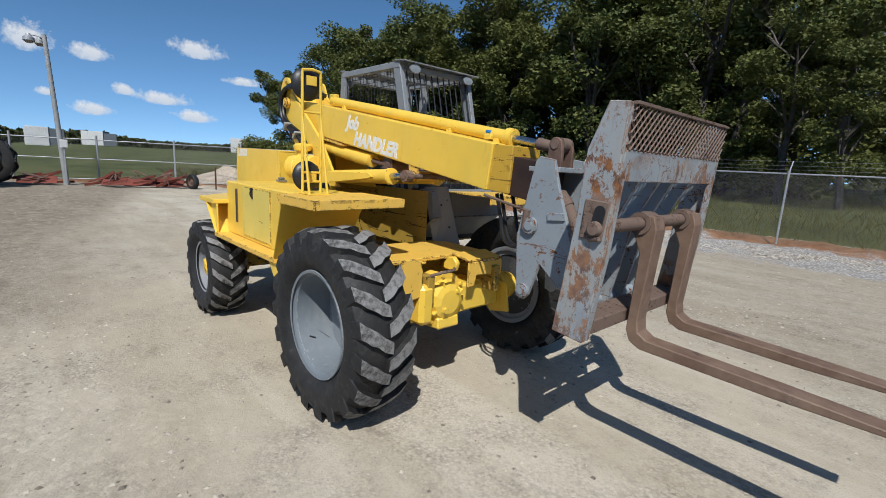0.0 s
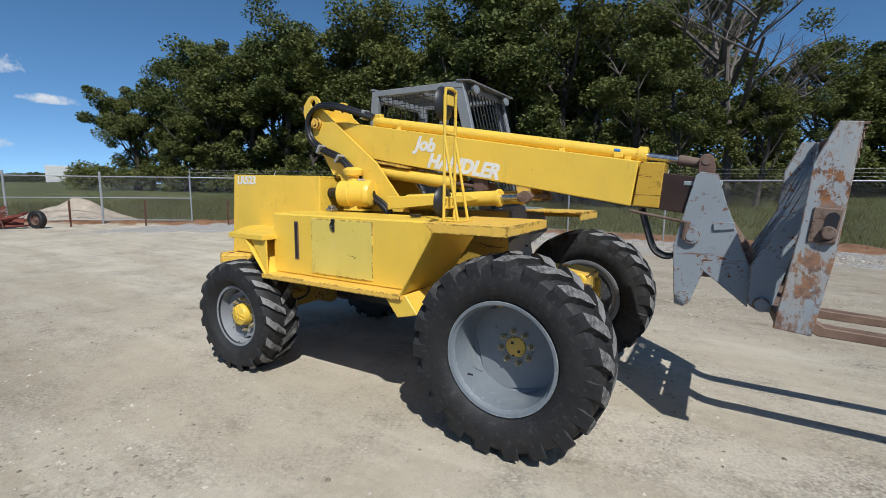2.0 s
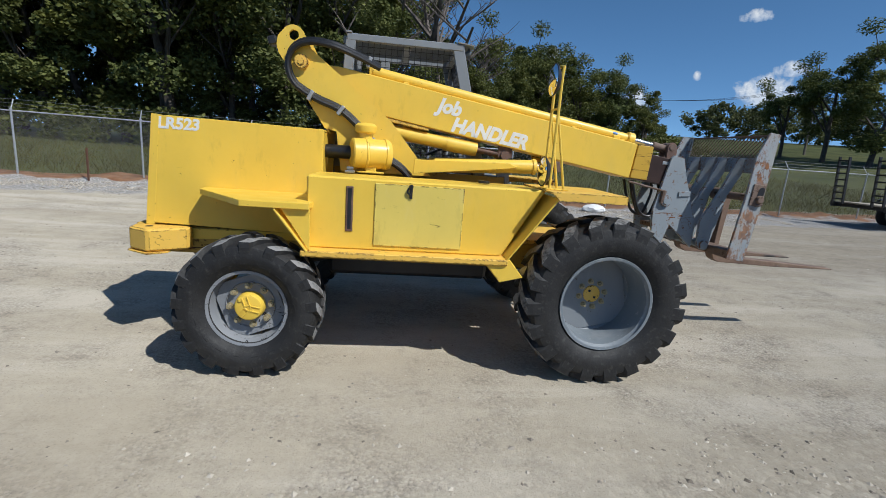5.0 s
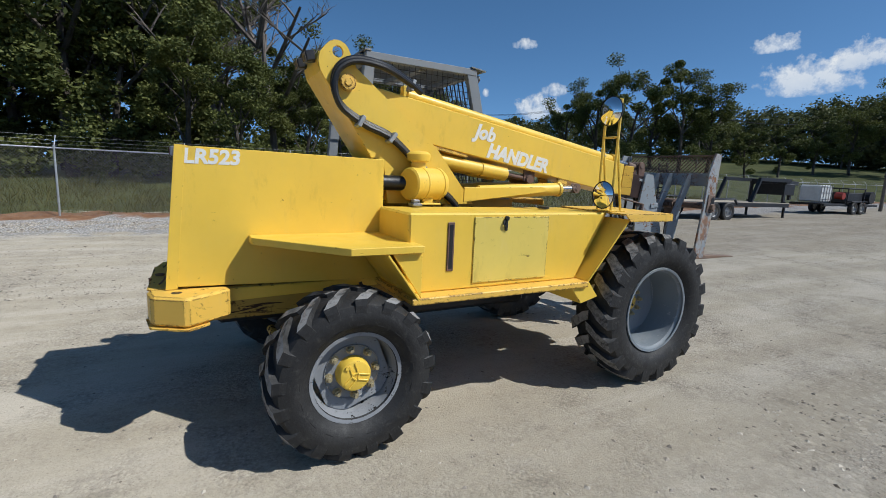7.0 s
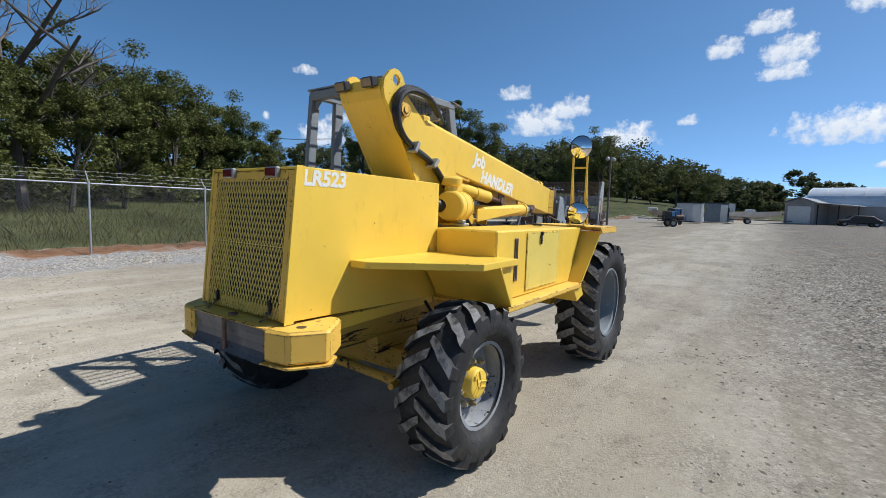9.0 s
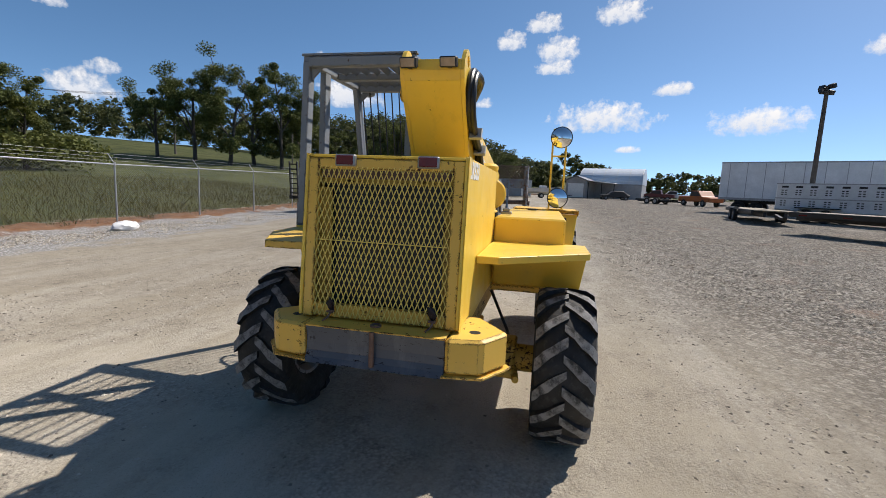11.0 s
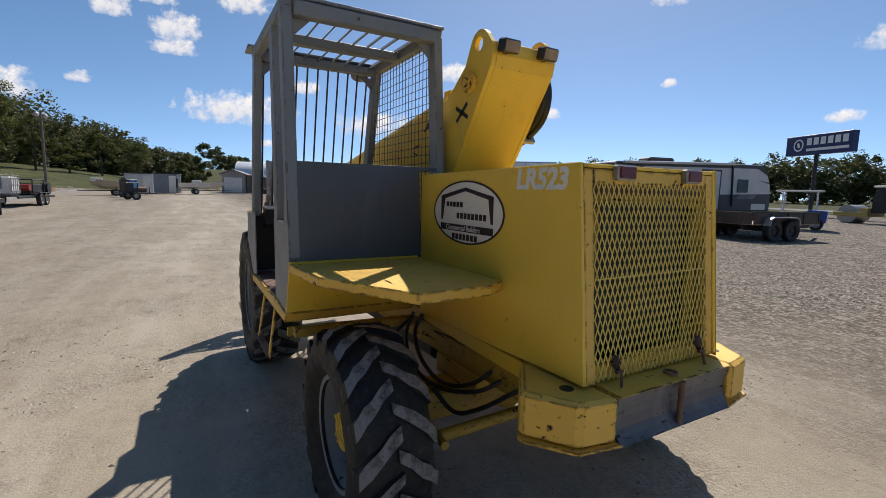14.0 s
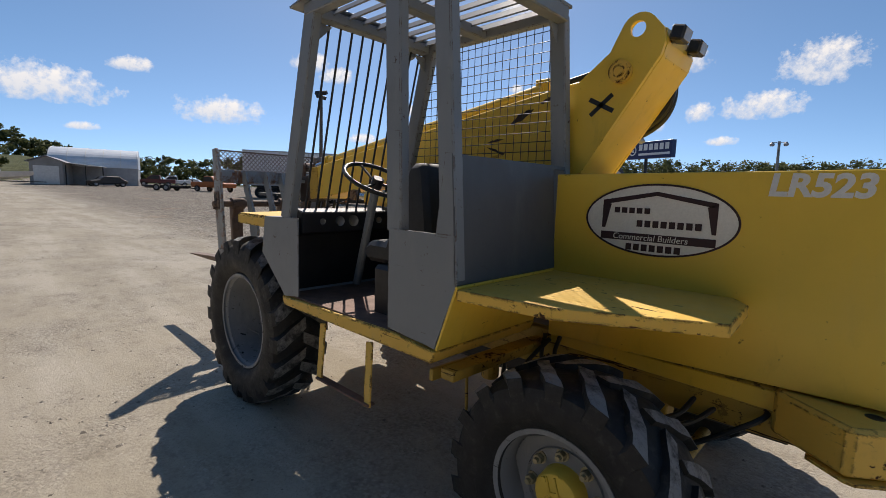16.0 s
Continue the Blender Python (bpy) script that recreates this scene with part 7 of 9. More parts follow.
def tyre_simple(bm, p, r_, w, axis_turn=0, mi=0, seg=28):
    M_ = Matrix.Translation(p) @ Matrix.Rotation(radians(axis_turn), 4, "Z")
    lathe(bm, [(r_ * 0.56, -w * 0.42), (r_ * 0.7, -w * 0.5), (r_ * 0.9, -w * 0.5), (r_ * 0.985, -w * 0.38), (r_, 0), (r_ * 0.985, w * 0.38), (r_ * 0.9, w * 0.5), (r_ * 0.7, w * 0.5), (r_ * 0.56, w * 0.42)], seg, mi, M_)


def rim_simple(bm, p, r_, w, axis_turn=0, mi=0):
    M_ = Matrix.Translation(p) @ Matrix.Rotation(radians(axis_turn), 4, "Z")
    for s in (-1, 1):
        lathe(bm, [(0.0, s * w * 0.30), (r_ * 0.18, s * w * 0.30), (r_ * 0.22, s * w * 0.18), (r_ * 0.48, s * w * 0.14), (r_ * 0.54, s * w * 0.40), (r_ * 0.6, s * w * 0.43)], 24, mi, M_)


def wheel(parent, p, r_, w, rimmat, turn=0, name="wheel"):
    bm = B()
    tyre_simple(bm, (0, 0, 0), r_, w)
    wh = part(name, bm, RUBBER, parent, "", True)
    wh.matrix_basis = pose(*p, 0, 0, turn)
    bm = B()
    rim_simple(bm, (0, 0, 0), r_, w)
    part("rim", bm, rimmat, wh, "", True)
    return wh


t_ = thing("spare_wheel", "worn spare wheel lying against the scrap", "wheel", at=(-19.0, 3.0, gz(-19, 3) + 0.3), turn=20)
wheel(t_, (0, 0, 0), 0.32, 0.2, RUST_STEEL)

# gravel pile
bm = B()
bmesh.ops.create_grid(bm, x_segments=40, y_segments=40, size=2.4)
for v in bm.verts:
    d_ = math.hypot(v.co.x / 1.25, v.co.y)
    v.co.z = 1.0 * max(0, 1 - d_ / 1.9) ** 1.1 * (1 + 0.25 * noise.noise(v.co * 0.9)) + 0.05 * noise.noise(v.co * 4) - 0.03
pile = solo("gravel_heap", bm, plain("pile_gravel", (0.46, 0.38, 0.29), 0.95, 0, 0.25, 5, 0.6), "heap of pale tan gravel by the fence", "gravel pile", smooth=True)
pile.matrix_world = pose(-22.0, 5.2, gz(-22, 5.2), 0, 0, 40)


def container(x, y, z, L, W, H, turn, mat, label):
    t_ = thing("storage_container", label, "container", at=(x, y, z), turn=turn)
    bm = B()
    box(bm, -L / 2, L / 2, -W / 2, W / 2, 0.1, H, 0.02)
    part("shell", bm, mat, t_)
    bm = B()
    n = int(L / 0.28)
    for i in range(n):
        xx = -L / 2 + 0.15 + (L - 0.3) * i / n
        for s in (-1, 1):
            box(bm, xx, xx + 0.13, s * W / 2, s * (W / 2 + 0.035), 0.25, H - 0.15, 0.01)
    part("corrugation", bm, mat, t_)
    bm = B()
    for xx in (-L / 2 - 0.03, L / 2 + 0.03):
        for yy in (-W / 2 + 0.06, 0, W / 2 - 0.06):
            box(bm, xx - 0.03, xx + 0.03, yy - 0.05, yy + 0.05, 0.1, H, 0.01)
    part("door_frame", bm, mat, t_)
    return t_


SLATE = plain("slate_panel", (0.10, 0.115, 0.13), 0.6)
for x, y, L_, W_, H_, turn, side, label in ((-105.5, 0.2, 3.1, 2.2, 3.3, 84, True, "white ribbed storage container with dark end panel in the field"), (-105.0, 8.3, 3.4, 2.4, 2.6, 60, True, "white storage container with dark side panel in the field"), (-99.5, 32.2, 3.4, 2.6, 3.0, 70, False, "white ribbed silo-like container far across the field")):
    c_ = container(x, y, gz(x, y), L_, W_, H_, turn, CREAMW, label)
    if side:
        # panel added over one end to give the white box a dark side
        bm = B()
        box(bm, L_ / 2 + 0.07, L_ / 2 + 0.12, -W_ / 2 - 0.03, W_ / 2 + 0.03, 0.1, H_ + 0.02, 0.01)
        box(bm, L_ / 2 + 0.08, L_ / 2 + 2.2, -W_ / 2 + 0.1, -W_ / 2 + 0.2, 0.1, H_ - 0.3, 0.01)
        part("dark_panel", bm, SLATE, c_, "dark panel over one end")

# parked loader, only its wheel end in view
t_ = thing("compact_loader", "parked loader with big black lugged wheels and pale rims", "loader", at=(-20.6, -4.65, gz(-20.6, -4.65)), turn=75)
bm = B()
prism(bm, [(-1.6, 0.7), (1.0, 0.7), (1.1, 1.3), (0.3, 1.5), (0.2, 2.3), (-0.7, 2.3), (-0.8, 1.5), (-1.7, 1.4)], "y", -0.5, 0.5, 0.04)
part("body", bm, GREY_DARK, t_)
bm = B()
rod(bm, (1.25, -0.75, 0.9), (1.25, 0.75, 0.9), 0.09, 12)
box(bm, 0.9, 1.3, -0.3, 0.3, 0.75, 1.0, 0.03)
part("axle", bm, BLACK, t_)
for p_ in ((1.25, 0.75, 0.9), (1.25, -0.75, 0.9)):
    w_ = wheel(t_, p_, 0.88, 0.42, CREAMW)
    for i in range(22):
        bm = B()
        a_ = i * math.pi / 11
        box(bm, -0.04, 0.04, -0.2, 0.2, 0.86, 0.915, 0.008, Matrix.Rotation(a_, 4, "Y") @ Matrix.Rotation(radians(35 if i % 2 else -35), 4, "Z"))
        part("lug", bm, RUBBER, w_)
for p_ in ((-1.1, 0.7, 0.55), (-1.1, -0.7, 0.55)):
    wheel(t_, p_, 0.55, 0.3, CREAMW)

# sandbag by the fence
bm = B()
bmesh.ops.create_icosphere(bm, subdivisions=3, radius=1)
for v in bm.verts:
    v.co = Vector((v.co.x * 0.42, v.co.y * 0.26, (v.co.z + 0.6) * 0.16)) * (1 + 0.18 * noise.noise(v.co * 2.2))
bag = solo("sack", bm, plain("white_sack", (0.75, 0.74, 0.72), 0.7, 0, 0.08, 6), "crumpled white sack lying by the fence", "sack", smooth=True)
bag.matrix_world = pose(5.2, 10.6, gz(5.2, 10.6), 0, 0, 12)

# ---- gooseneck equipment trailer with ramps ----
WOOD = plain("weathered_deck_wood", (0.36, 0.31, 0.24), 0.85, 0, 0.25, 2, 0.3)


def gooseneck_trailer(x, y, turn, L=8.2):
    t_ = thing("gooseneck_trailer", "black gooseneck trailer with wooden deck and raised ramps", "trailer", at=(x, y, gz(x, y)), turn=turn)
    bm = B()
    for s in (-1, 1):
        box(bm, 0, L, s * 1.02 - 0.04, s * 1.02 + 0.04, 0.62, 0.80, 0.01)
    for i in range(10):
        box(bm, i * L / 10 + 0.2, i * L / 10 + 0.27, -1.0, 1.0, 0.64, 0.74, 0.005)
    part("frame", bm, BLACK, t_)
    for i in range(8):
        bm = B()
        box(bm, 0.1, L, -0.97 + i * 0.243, -0.97 + i * 0.243 + 0.232, 0.765, 0.815, 0.006)
        part("deck_plank", bm, WOOD, t_)
    for s in (-1, 1):
        bm = B()
        for e in (-0.2, 0.2):
            bar(bm, (0.0, s * 0.75 + e, 0.72), (-0.12, s * 0.75 + e, 2.35), 0.05, 0.08)
        for i in range(7):
            z = 0.9 + i * 0.22
            bar(bm, (-0.01 - (z - 0.72) * 0.073, s * 0.75 - 0.2, z), (-0.01 - (z - 0.72) * 0.073, s * 0.75 + 0.2, z), 0.06, 0.05)
        part("ramp", bm, BLACK, t_, "raised black ladder ramp")
        bm = B()
        tube(bm, [(1.85, s * 1.28, 0.74), (2.05, s * 1.28, 0.95), (3.85, s * 1.28, 0.95), (4.05, s * 1.28, 0.74)], 0.05, 6)
        box(bm, 1.95, 3.95, s * 1.28 - 0.13, s * 1.28 + 0.13, 0.92, 0.95, 0.01)
        part("fender", bm, BLACK, t_)
        for xx in (2.5, 3.4):
            wheel(t_, (xx, s * 1.28, 0.40), 0.40, 0.24, STEEL)
    for s in (-1, 1):
        part("neck_riser", bar(B(), (L - 0.1, s * 0.8, 0.7), (L - 0.1, s * 0.8, 1.95), 0.14, 0.10), BLACK, t_)
        part("neck_brace", bar(B(), (L - 2.6, s * 0.85, 0.8), (L - 2.1, s * 0.85, 1.92), 0.16, 0.10), BLACK, t_)
        part("neck_rail", bar(B(), (L - 2.15, s * 0.85, 1.90), (L + 0.2, s * 0.85, 1.90), 0.12, 0.16), BLACK, t_)
        part("neck_beam", bar(B(), (L - 0.15, s * 0.8, 1.80), (L + 1.9, s * 0.2, 1.80), 0.14, 0.2), BLACK, t_)
        part("landing_leg", bar(B(), (L - 0.1, s * 0.9, 0.9), (L - 0.1, s * 0.9, 0.02), 0.09), BLACK, t_)
    part("neck_crossbeam", box(B(), L - 0.15, L + 0.1, -0.9, 0.9, 1.74, 1.94, 0.01), BLACK, t_)
    part("toolbox", box(B(), L + 0.1, L + 0.9, -0.7, 0.7, 1.2, 1.75, 0.02), BLACK, t_, "black steel toolbox in the neck")
    part("coupler", bar(B(), (L + 1.75, 0, 1.85), (L + 1.75, 0, 0.95), 0.13), BLACK, t_)
    return t_


gooseneck_trailer(14.2, 10.0, -5.2)

# small yard machines beyond the trailer
RED_PAINT = plain("red_drum_paint", (0.28, 0.035, 0.02), 0.5, 0, 0.2, 8)
rig = thing("spray_rig_trailer", "black tandem trailer with white caged tank and red reel", "trailer", at=(31.0, 9.7, gz(31.0, 9.7)), turn=-4)
bm = B()
for s in (-1, 1):
    box(bm, -3.1, 2.7, s * 0.85 - 0.05, s * 0.85 + 0.05, 0.46, 0.58, 0.01)
    bar(bm, (2.6, s * 0.8, 0.52), (4.0, 0, 0.52), 0.1)
box(bm, -3.1, 2.7, -0.8, 0.8, 0.56, 0.60, 0.005)
part("frame", bm, BLACK, rig)
for s in (-1, 1):
    part("fender", box(B(), -0.75, 1.05, s * 1.0 - 0.13, s * 1.0 + 0.13, 0.74, 0.78, 0.01), BLACK, rig)
    for q in (-0.3, 0.55):
        wheel(rig, (q, s * 1.0, 0.36), 0.36, 0.22, STEEL)
tank = part("tank", box(B(), -2.9, -1.75, -0.55, 0.55, 0.66, 1.62, 0.08), CREAMW, rig, "white plastic caged tank")
for s in (-1, 1):
    bm = B()
    for i in range(5):
        bar(bm, (-2.87 + i * 0.27, s * 0.57, 0.62), (-2.87 + i * 0.27, s * 0.57, 1.64), 0.025)
    for z in (0.85, 1.2, 1.55):
        bar(bm, (-2.92, s * 0.57, z), (-1.73, s * 0.57, z), 0.025)
    part("cage_side", bm, STEEL, tank, "grey tube cage")
bm = B()
rod(bm, (-0.75, -0.7, 1.05), (-0.75, -0.3, 1.05), 0.2, 18)
part("hose_reel", bm, RED_PAINT, rig, "red hose reel", True)
bm = B()
box(bm, -0.45, 1.5, -0.65, 0.55, 0.62, 1.28, 0.06)
box(bm, -0.45, 1.6, -0.75, 0.65, 1.46, 1.53, 0.02)
for q in (-0.35, 1.5):
    for s in (-0.7, 0.6):
        bar(bm, (q, s, 0.6), (q, s, 1.5), 0.05)
part("engine", bm, BLACK, rig, "black engine pump under a small canopy")
bm = B()
rod(bm, (2.35, -0.75, 1.0), (2.35, -0.35, 1.0), 0.36, 18)
bar(bm, (2.35, -0.55, 0.6), (2.35, -0.55, 1.0), 0.1)
part("spare_wheel", bm, RUBBER, rig, "spare tyre on a bracket")
part("jack", bar(B(), (3.6, 0, 1.0), (3.6, 0, 0.04), 0.07), BLACK, rig)

weld = thing("welder_trailer", "small black welder trailer with a blue tarpaulin over its rail", "trailer", at=(41.2, 5.0, gz(41.2, 5.0)), turn=-62)
bm = B()
box(bm, -1.05, 1.05, -0.6, 0.6, 0.50, 0.60, 0.01)
bar(bm, (0.9, 0, 0.55), (2.0, 0, 0.5), 0.09)
for q in (-1.0, 1.0):
    for s in (-0.55, 0.55):
        bar(bm, (q, s, 0.55), (q, s, 1.05), 0.05)
part("frame", bm, BLACK, weld)
part("engine_box", box(B(), -0.7, 0.25, -0.45, 0.45, 0.60, 1.42, 0.05), BLACK, weld, "black welder housing")
part("tarpaulin", box(B(), -0.15, 0.1, -0.475, -0.45, 0.95, 1.42, 0.01), plain("blue_tarpaulin", (0.10, 0.28, 0.52), 0.5, 0, 0.2, 6), weld, "pale blue tarpaulin")
bm = B()
rod(bm, (0.35, 0, 0.85), (0.98, 0, 0.85), 0.24, 14)
part("drum", bm, RUST_STEEL, weld, "rusty drum", True)
for s in (-1, 1):
    wheel(weld, (-0.1, s * 0.74, 0.33), 0.33, 0.2, STEEL)

lamp_post(38.3, 9.9, 6.2, 0.11, plain("timber_pole", (0.14, 0.12, 0.10), 0.9, 0, 0.25, 4), "wooden yard light pole with two lamp heads", [(1, -0.4, 0), (-1, 0.4, 0)])

# ---- south-east side: trailers, pole, camper ----
ALU = plain("aluminium_sheet", (0.66, 0.68, 0.70), 0.45, 0.15, 0.1, 3)
VAN = plain("van_white", (0.78, 0.79, 0.80), 0.5, 0.1, 0.12, 1.2)


def between(x0, y0, x1, y1):
    return (x0 + x1) / 2, (y0 + y1) / 2, math.degrees(math.atan2(y1 - y0, x1 - x0)), math.hypot(x1 - x0, y1 - y0)


def semi_trailer(x0, y0, x1, y1):
    x, y, turn, L = between(x0, y0, x1, y1)
    t_ = thing("semi_trailer", "long white box semi-trailer with dusty skirts", "trailer", at=(x, y, gz(x, y)), turn=turn)
    bm = B()
    box(bm, -L / 2, L / 2, -1.28, 1.28, 1.15, 4.1, 0.03)
    part("box_body", bm, VAN, t_)
    bm = B()
    for s in (-1, 1):
        box(bm, -L / 2, L / 2, s * 1.285, s * 1.30, 1.1, 1.28, 0.004)
        box(bm, -L / 2, L / 2, s * 1.285, s * 1.30, 4.0, 4.1, 0.004)
        for i in range(int(L / 1.2)):
            box(bm, -L / 2 + 0.6 + i * 1.2, -L / 2 + 0.64 + i * 1.2, s * 1.285, s * 1.297, 1.28, 4.0, 0)
    part("trim_rail", bm, GALV, t_)
    bm = B()
    for s in (-1, 1):
        box(bm, -L / 2 + 1, L / 2 - 1, s * 0.5 - 0.06, s * 0.5 + 0.06, 0.85, 1.14, 0.01)
    box(bm, -L / 2, -L / 2 + 0.1, -1.1, 1.1, 0.5, 0.62, 0.01)
    part("underframe", bm, BLACK, t_)
    for xx in (-L / 2 + 1.4, -L / 2 + 2.6, L / 2 - 4.0):
        for s in (-1, 1):
            wheel(t_, (xx, s * 1.0, 0.5), 0.5, 0.5, BLACK)
    return t_


semi_trailer(37.6, -15.2, 28.6, -29.2)


def livestock_trailer(x0, y0, x1, y1, H=2.35):
    x, y, turn, L = between(x0, y0, x1, y1)
    t_ = thing("livestock_trailer", "slatted aluminium livestock trailer with punched sides", "trailer", "livestock trailers", at=(x, y, gz(x, y)), turn=turn)
    bm = B()
    box(bm, -L / 2, L / 2, -1.05, 1.05, 0.62, H, 0.06)
    part("body", bm, ALU, t_)
    for s in (-1, 1):
        bm = B()
        for i in range(int(L / 0.75)):
            xx = -L / 2 + 0.3 + i * 0.75
            box(bm, xx, xx + 0.36, s * 1.051, s * 1.058, H - 0.28, H - 0.16, 0.002)
            for r_ in range(3):
                for c_ in range(2):
                    box(bm, xx + c_ * 0.19, xx + c_ * 0.19 + 0.12, s * 1.051, s * 1.057, H - 0.46 - r_ * 0.13, H - 0.40 - r_ * 0.13, 0.001)
                    box(bm, xx + c_ * 0.19, xx + c_ * 0.19 + 0.12, s * 1.051, s * 1.057, H - 1.12 - r_ * 0.13, H - 1.06 - r_ * 0.13, 0.001)
        part("vent_slot", bm, BLACK, t_, "rows of punched air slots")
        bm = B()
        for z in (0.66, H - 0.95, H - 0.06):
            box(bm, -L / 2, L / 2, s * 1.052, s * 1.075, z, z + 0.06, 0.004)
        part("side_rail", bm, GALV, t_)
        bm = B()
        box(bm, -L / 2 + 1.2, -L / 2 + 3.4, s * 1.06, s * 1.40, 0.86, 0.92, 0.02)
        part("fender", bm, BLACK, t_)
        for xx in (-L / 2 + 1.8, -L / 2 + 2.75):
            wheel(t_, (xx, s * 1.22, 0.40), 0.40, 0.24, GALV)
    bm = B()
    box(bm, L / 2, L / 2 + 1.6, -0.9, 0.9, 1.45, H - 0.25, 0.05)
    bar(bm, (L / 2 + 1.3, 0, 1.5), (L / 2 + 1.3, 0, 0.7), 0.12)
    part("nose", bm, ALU, t_)
    return t_


livestock_trailer(28.4, -15.6, 23.2, -20.6)
livestock_trailer(22.4, -19.4, 16.6, -22.8, 2.2)


def flatbed(x0, y0, x1, y1, label, wheels_at, deck=0.95, mat=None, rails=False, wr=0.42):
    x, y, turn, L = between(x0, y0, x1, y1)
    t_ = thing("flatbed_trailer", label, "trailer", at=(x, y, gz(x, y)), turn=turn)
    bm = B()
    for s in (-1, 1):
        box(bm, -L / 2, L / 2, s * 1.0 - 0.05, s * 1.0 + 0.05, deck - 0.2, deck, 0.01)
        box(bm, -L / 2, L / 2, s * 0.45 - 0.06, s * 0.45 + 0.06, deck - 0.34, deck - 0.1, 0.01)
    bar(bm, (L / 2, 0, deck - 0.2), (L / 2 + 1.3, 0, deck - 0.35), 0.13)
    if rails:
        for s in (-1, 1):
            box(bm, -L / 2, L / 2, s * 1.02 - 0.03, s * 1.02 + 0.03, deck + 0.25, deck + 0.31, 0.01)
            for i in range(6):
                xx = -L / 2 + 0.05 + i * (L - 0.1) / 5
                box(bm, xx - 0.03, xx + 0.03, s * 1.02 - 0.03, s * 1.02 + 0.03, deck, deck + 0.27, 0.005)
    part("frame", bm, mat or BLACK, t_)
    for i in range(7):
        bm = B()
        box(bm, -L / 2 + 0.02, L / 2, -0.94 + i * 0.27, -0.94 + i * 0.27 + 0.255, deck - 0.04, deck + 0.012, 0.005)
        part("deck_plank", bm, WOOD, t_)
    for xx in wheels_at:
        for s in (-1, 1):
            wheel(t_, (xx, s * (0.8 if deck > 0.8 else 1.22), wr), wr, 0.42 if deck > 0.8 else 0.22, STEEL)
    if deck < 0.8:
        for s in (-1, 1):
            bm = B()
            box(bm, wheels_at[0] - 0.6, wheels_at[-1] + 0.6, s * 1.1, s * 1.36, 2 * wr + 0.04, 2 * wr + 0.08, 0.01)
            part("fender", bm, BLACK, t_)
    else:
        for s in (-1, 1):
            for i in range(5):
                bm = B()
                xx = -L / 2 + 0.4 + i * L / 5
                box(bm, xx, xx + 0.3, s * 1.051, s * 1.056, deck - 0.14, deck - 0.09, 0)
                part("reflector", bm, RED, t_)
    return t_


flatbed(16.9, -11.4, 10.6, -15.7, "long black flatbed trailer with tandem dual wheels", (1.0, 2.15))
flatbed(30, -14.0, 21.5, -12.3, "low black car-hauler trailer with tilted deck", (-0.6, 0.6), 0.72, None, False, 0.36)

# timber pole with floodlights
t_ = thing("floodlight_pole", "tall timber pole topped with floodlights", "light pole", at=(28.6, -17.2, gz(28.6, -17.2)))
bm = B()
tube(bm, [(0, 0, -0.3), (0.1, -0.12, 8.4)], lambda f: 0.17 * (1 - 0.35 * f), 12)
part("pole", bm, plain("pole_timber", (0.10, 0.082, 0.066), 0.9, 0, 0.3, 3, 0.4), t_)
for a in range(4):
    bm = B()
    ca, sa = math.cos(a * 1.57 + 0.4), math.sin(a * 1.57 + 0.4)
    box(bm, -0.2, 0.2, -0.12, 0.12, -0.14, 0.14, 0.03, pose(0.1 + ca * 0.32, -0.12 + sa * 0.32, 8.35 - (a % 2) * 0.3, 25, 0, a * 90 + 20))
    rod(bm, (0.1, -0.12, 8.3), (0.1 + ca * 0.3, -0.12 + sa * 0.3, 8.3), 0.03, 6)
    part("floodlight", bm, BLACK, t_)


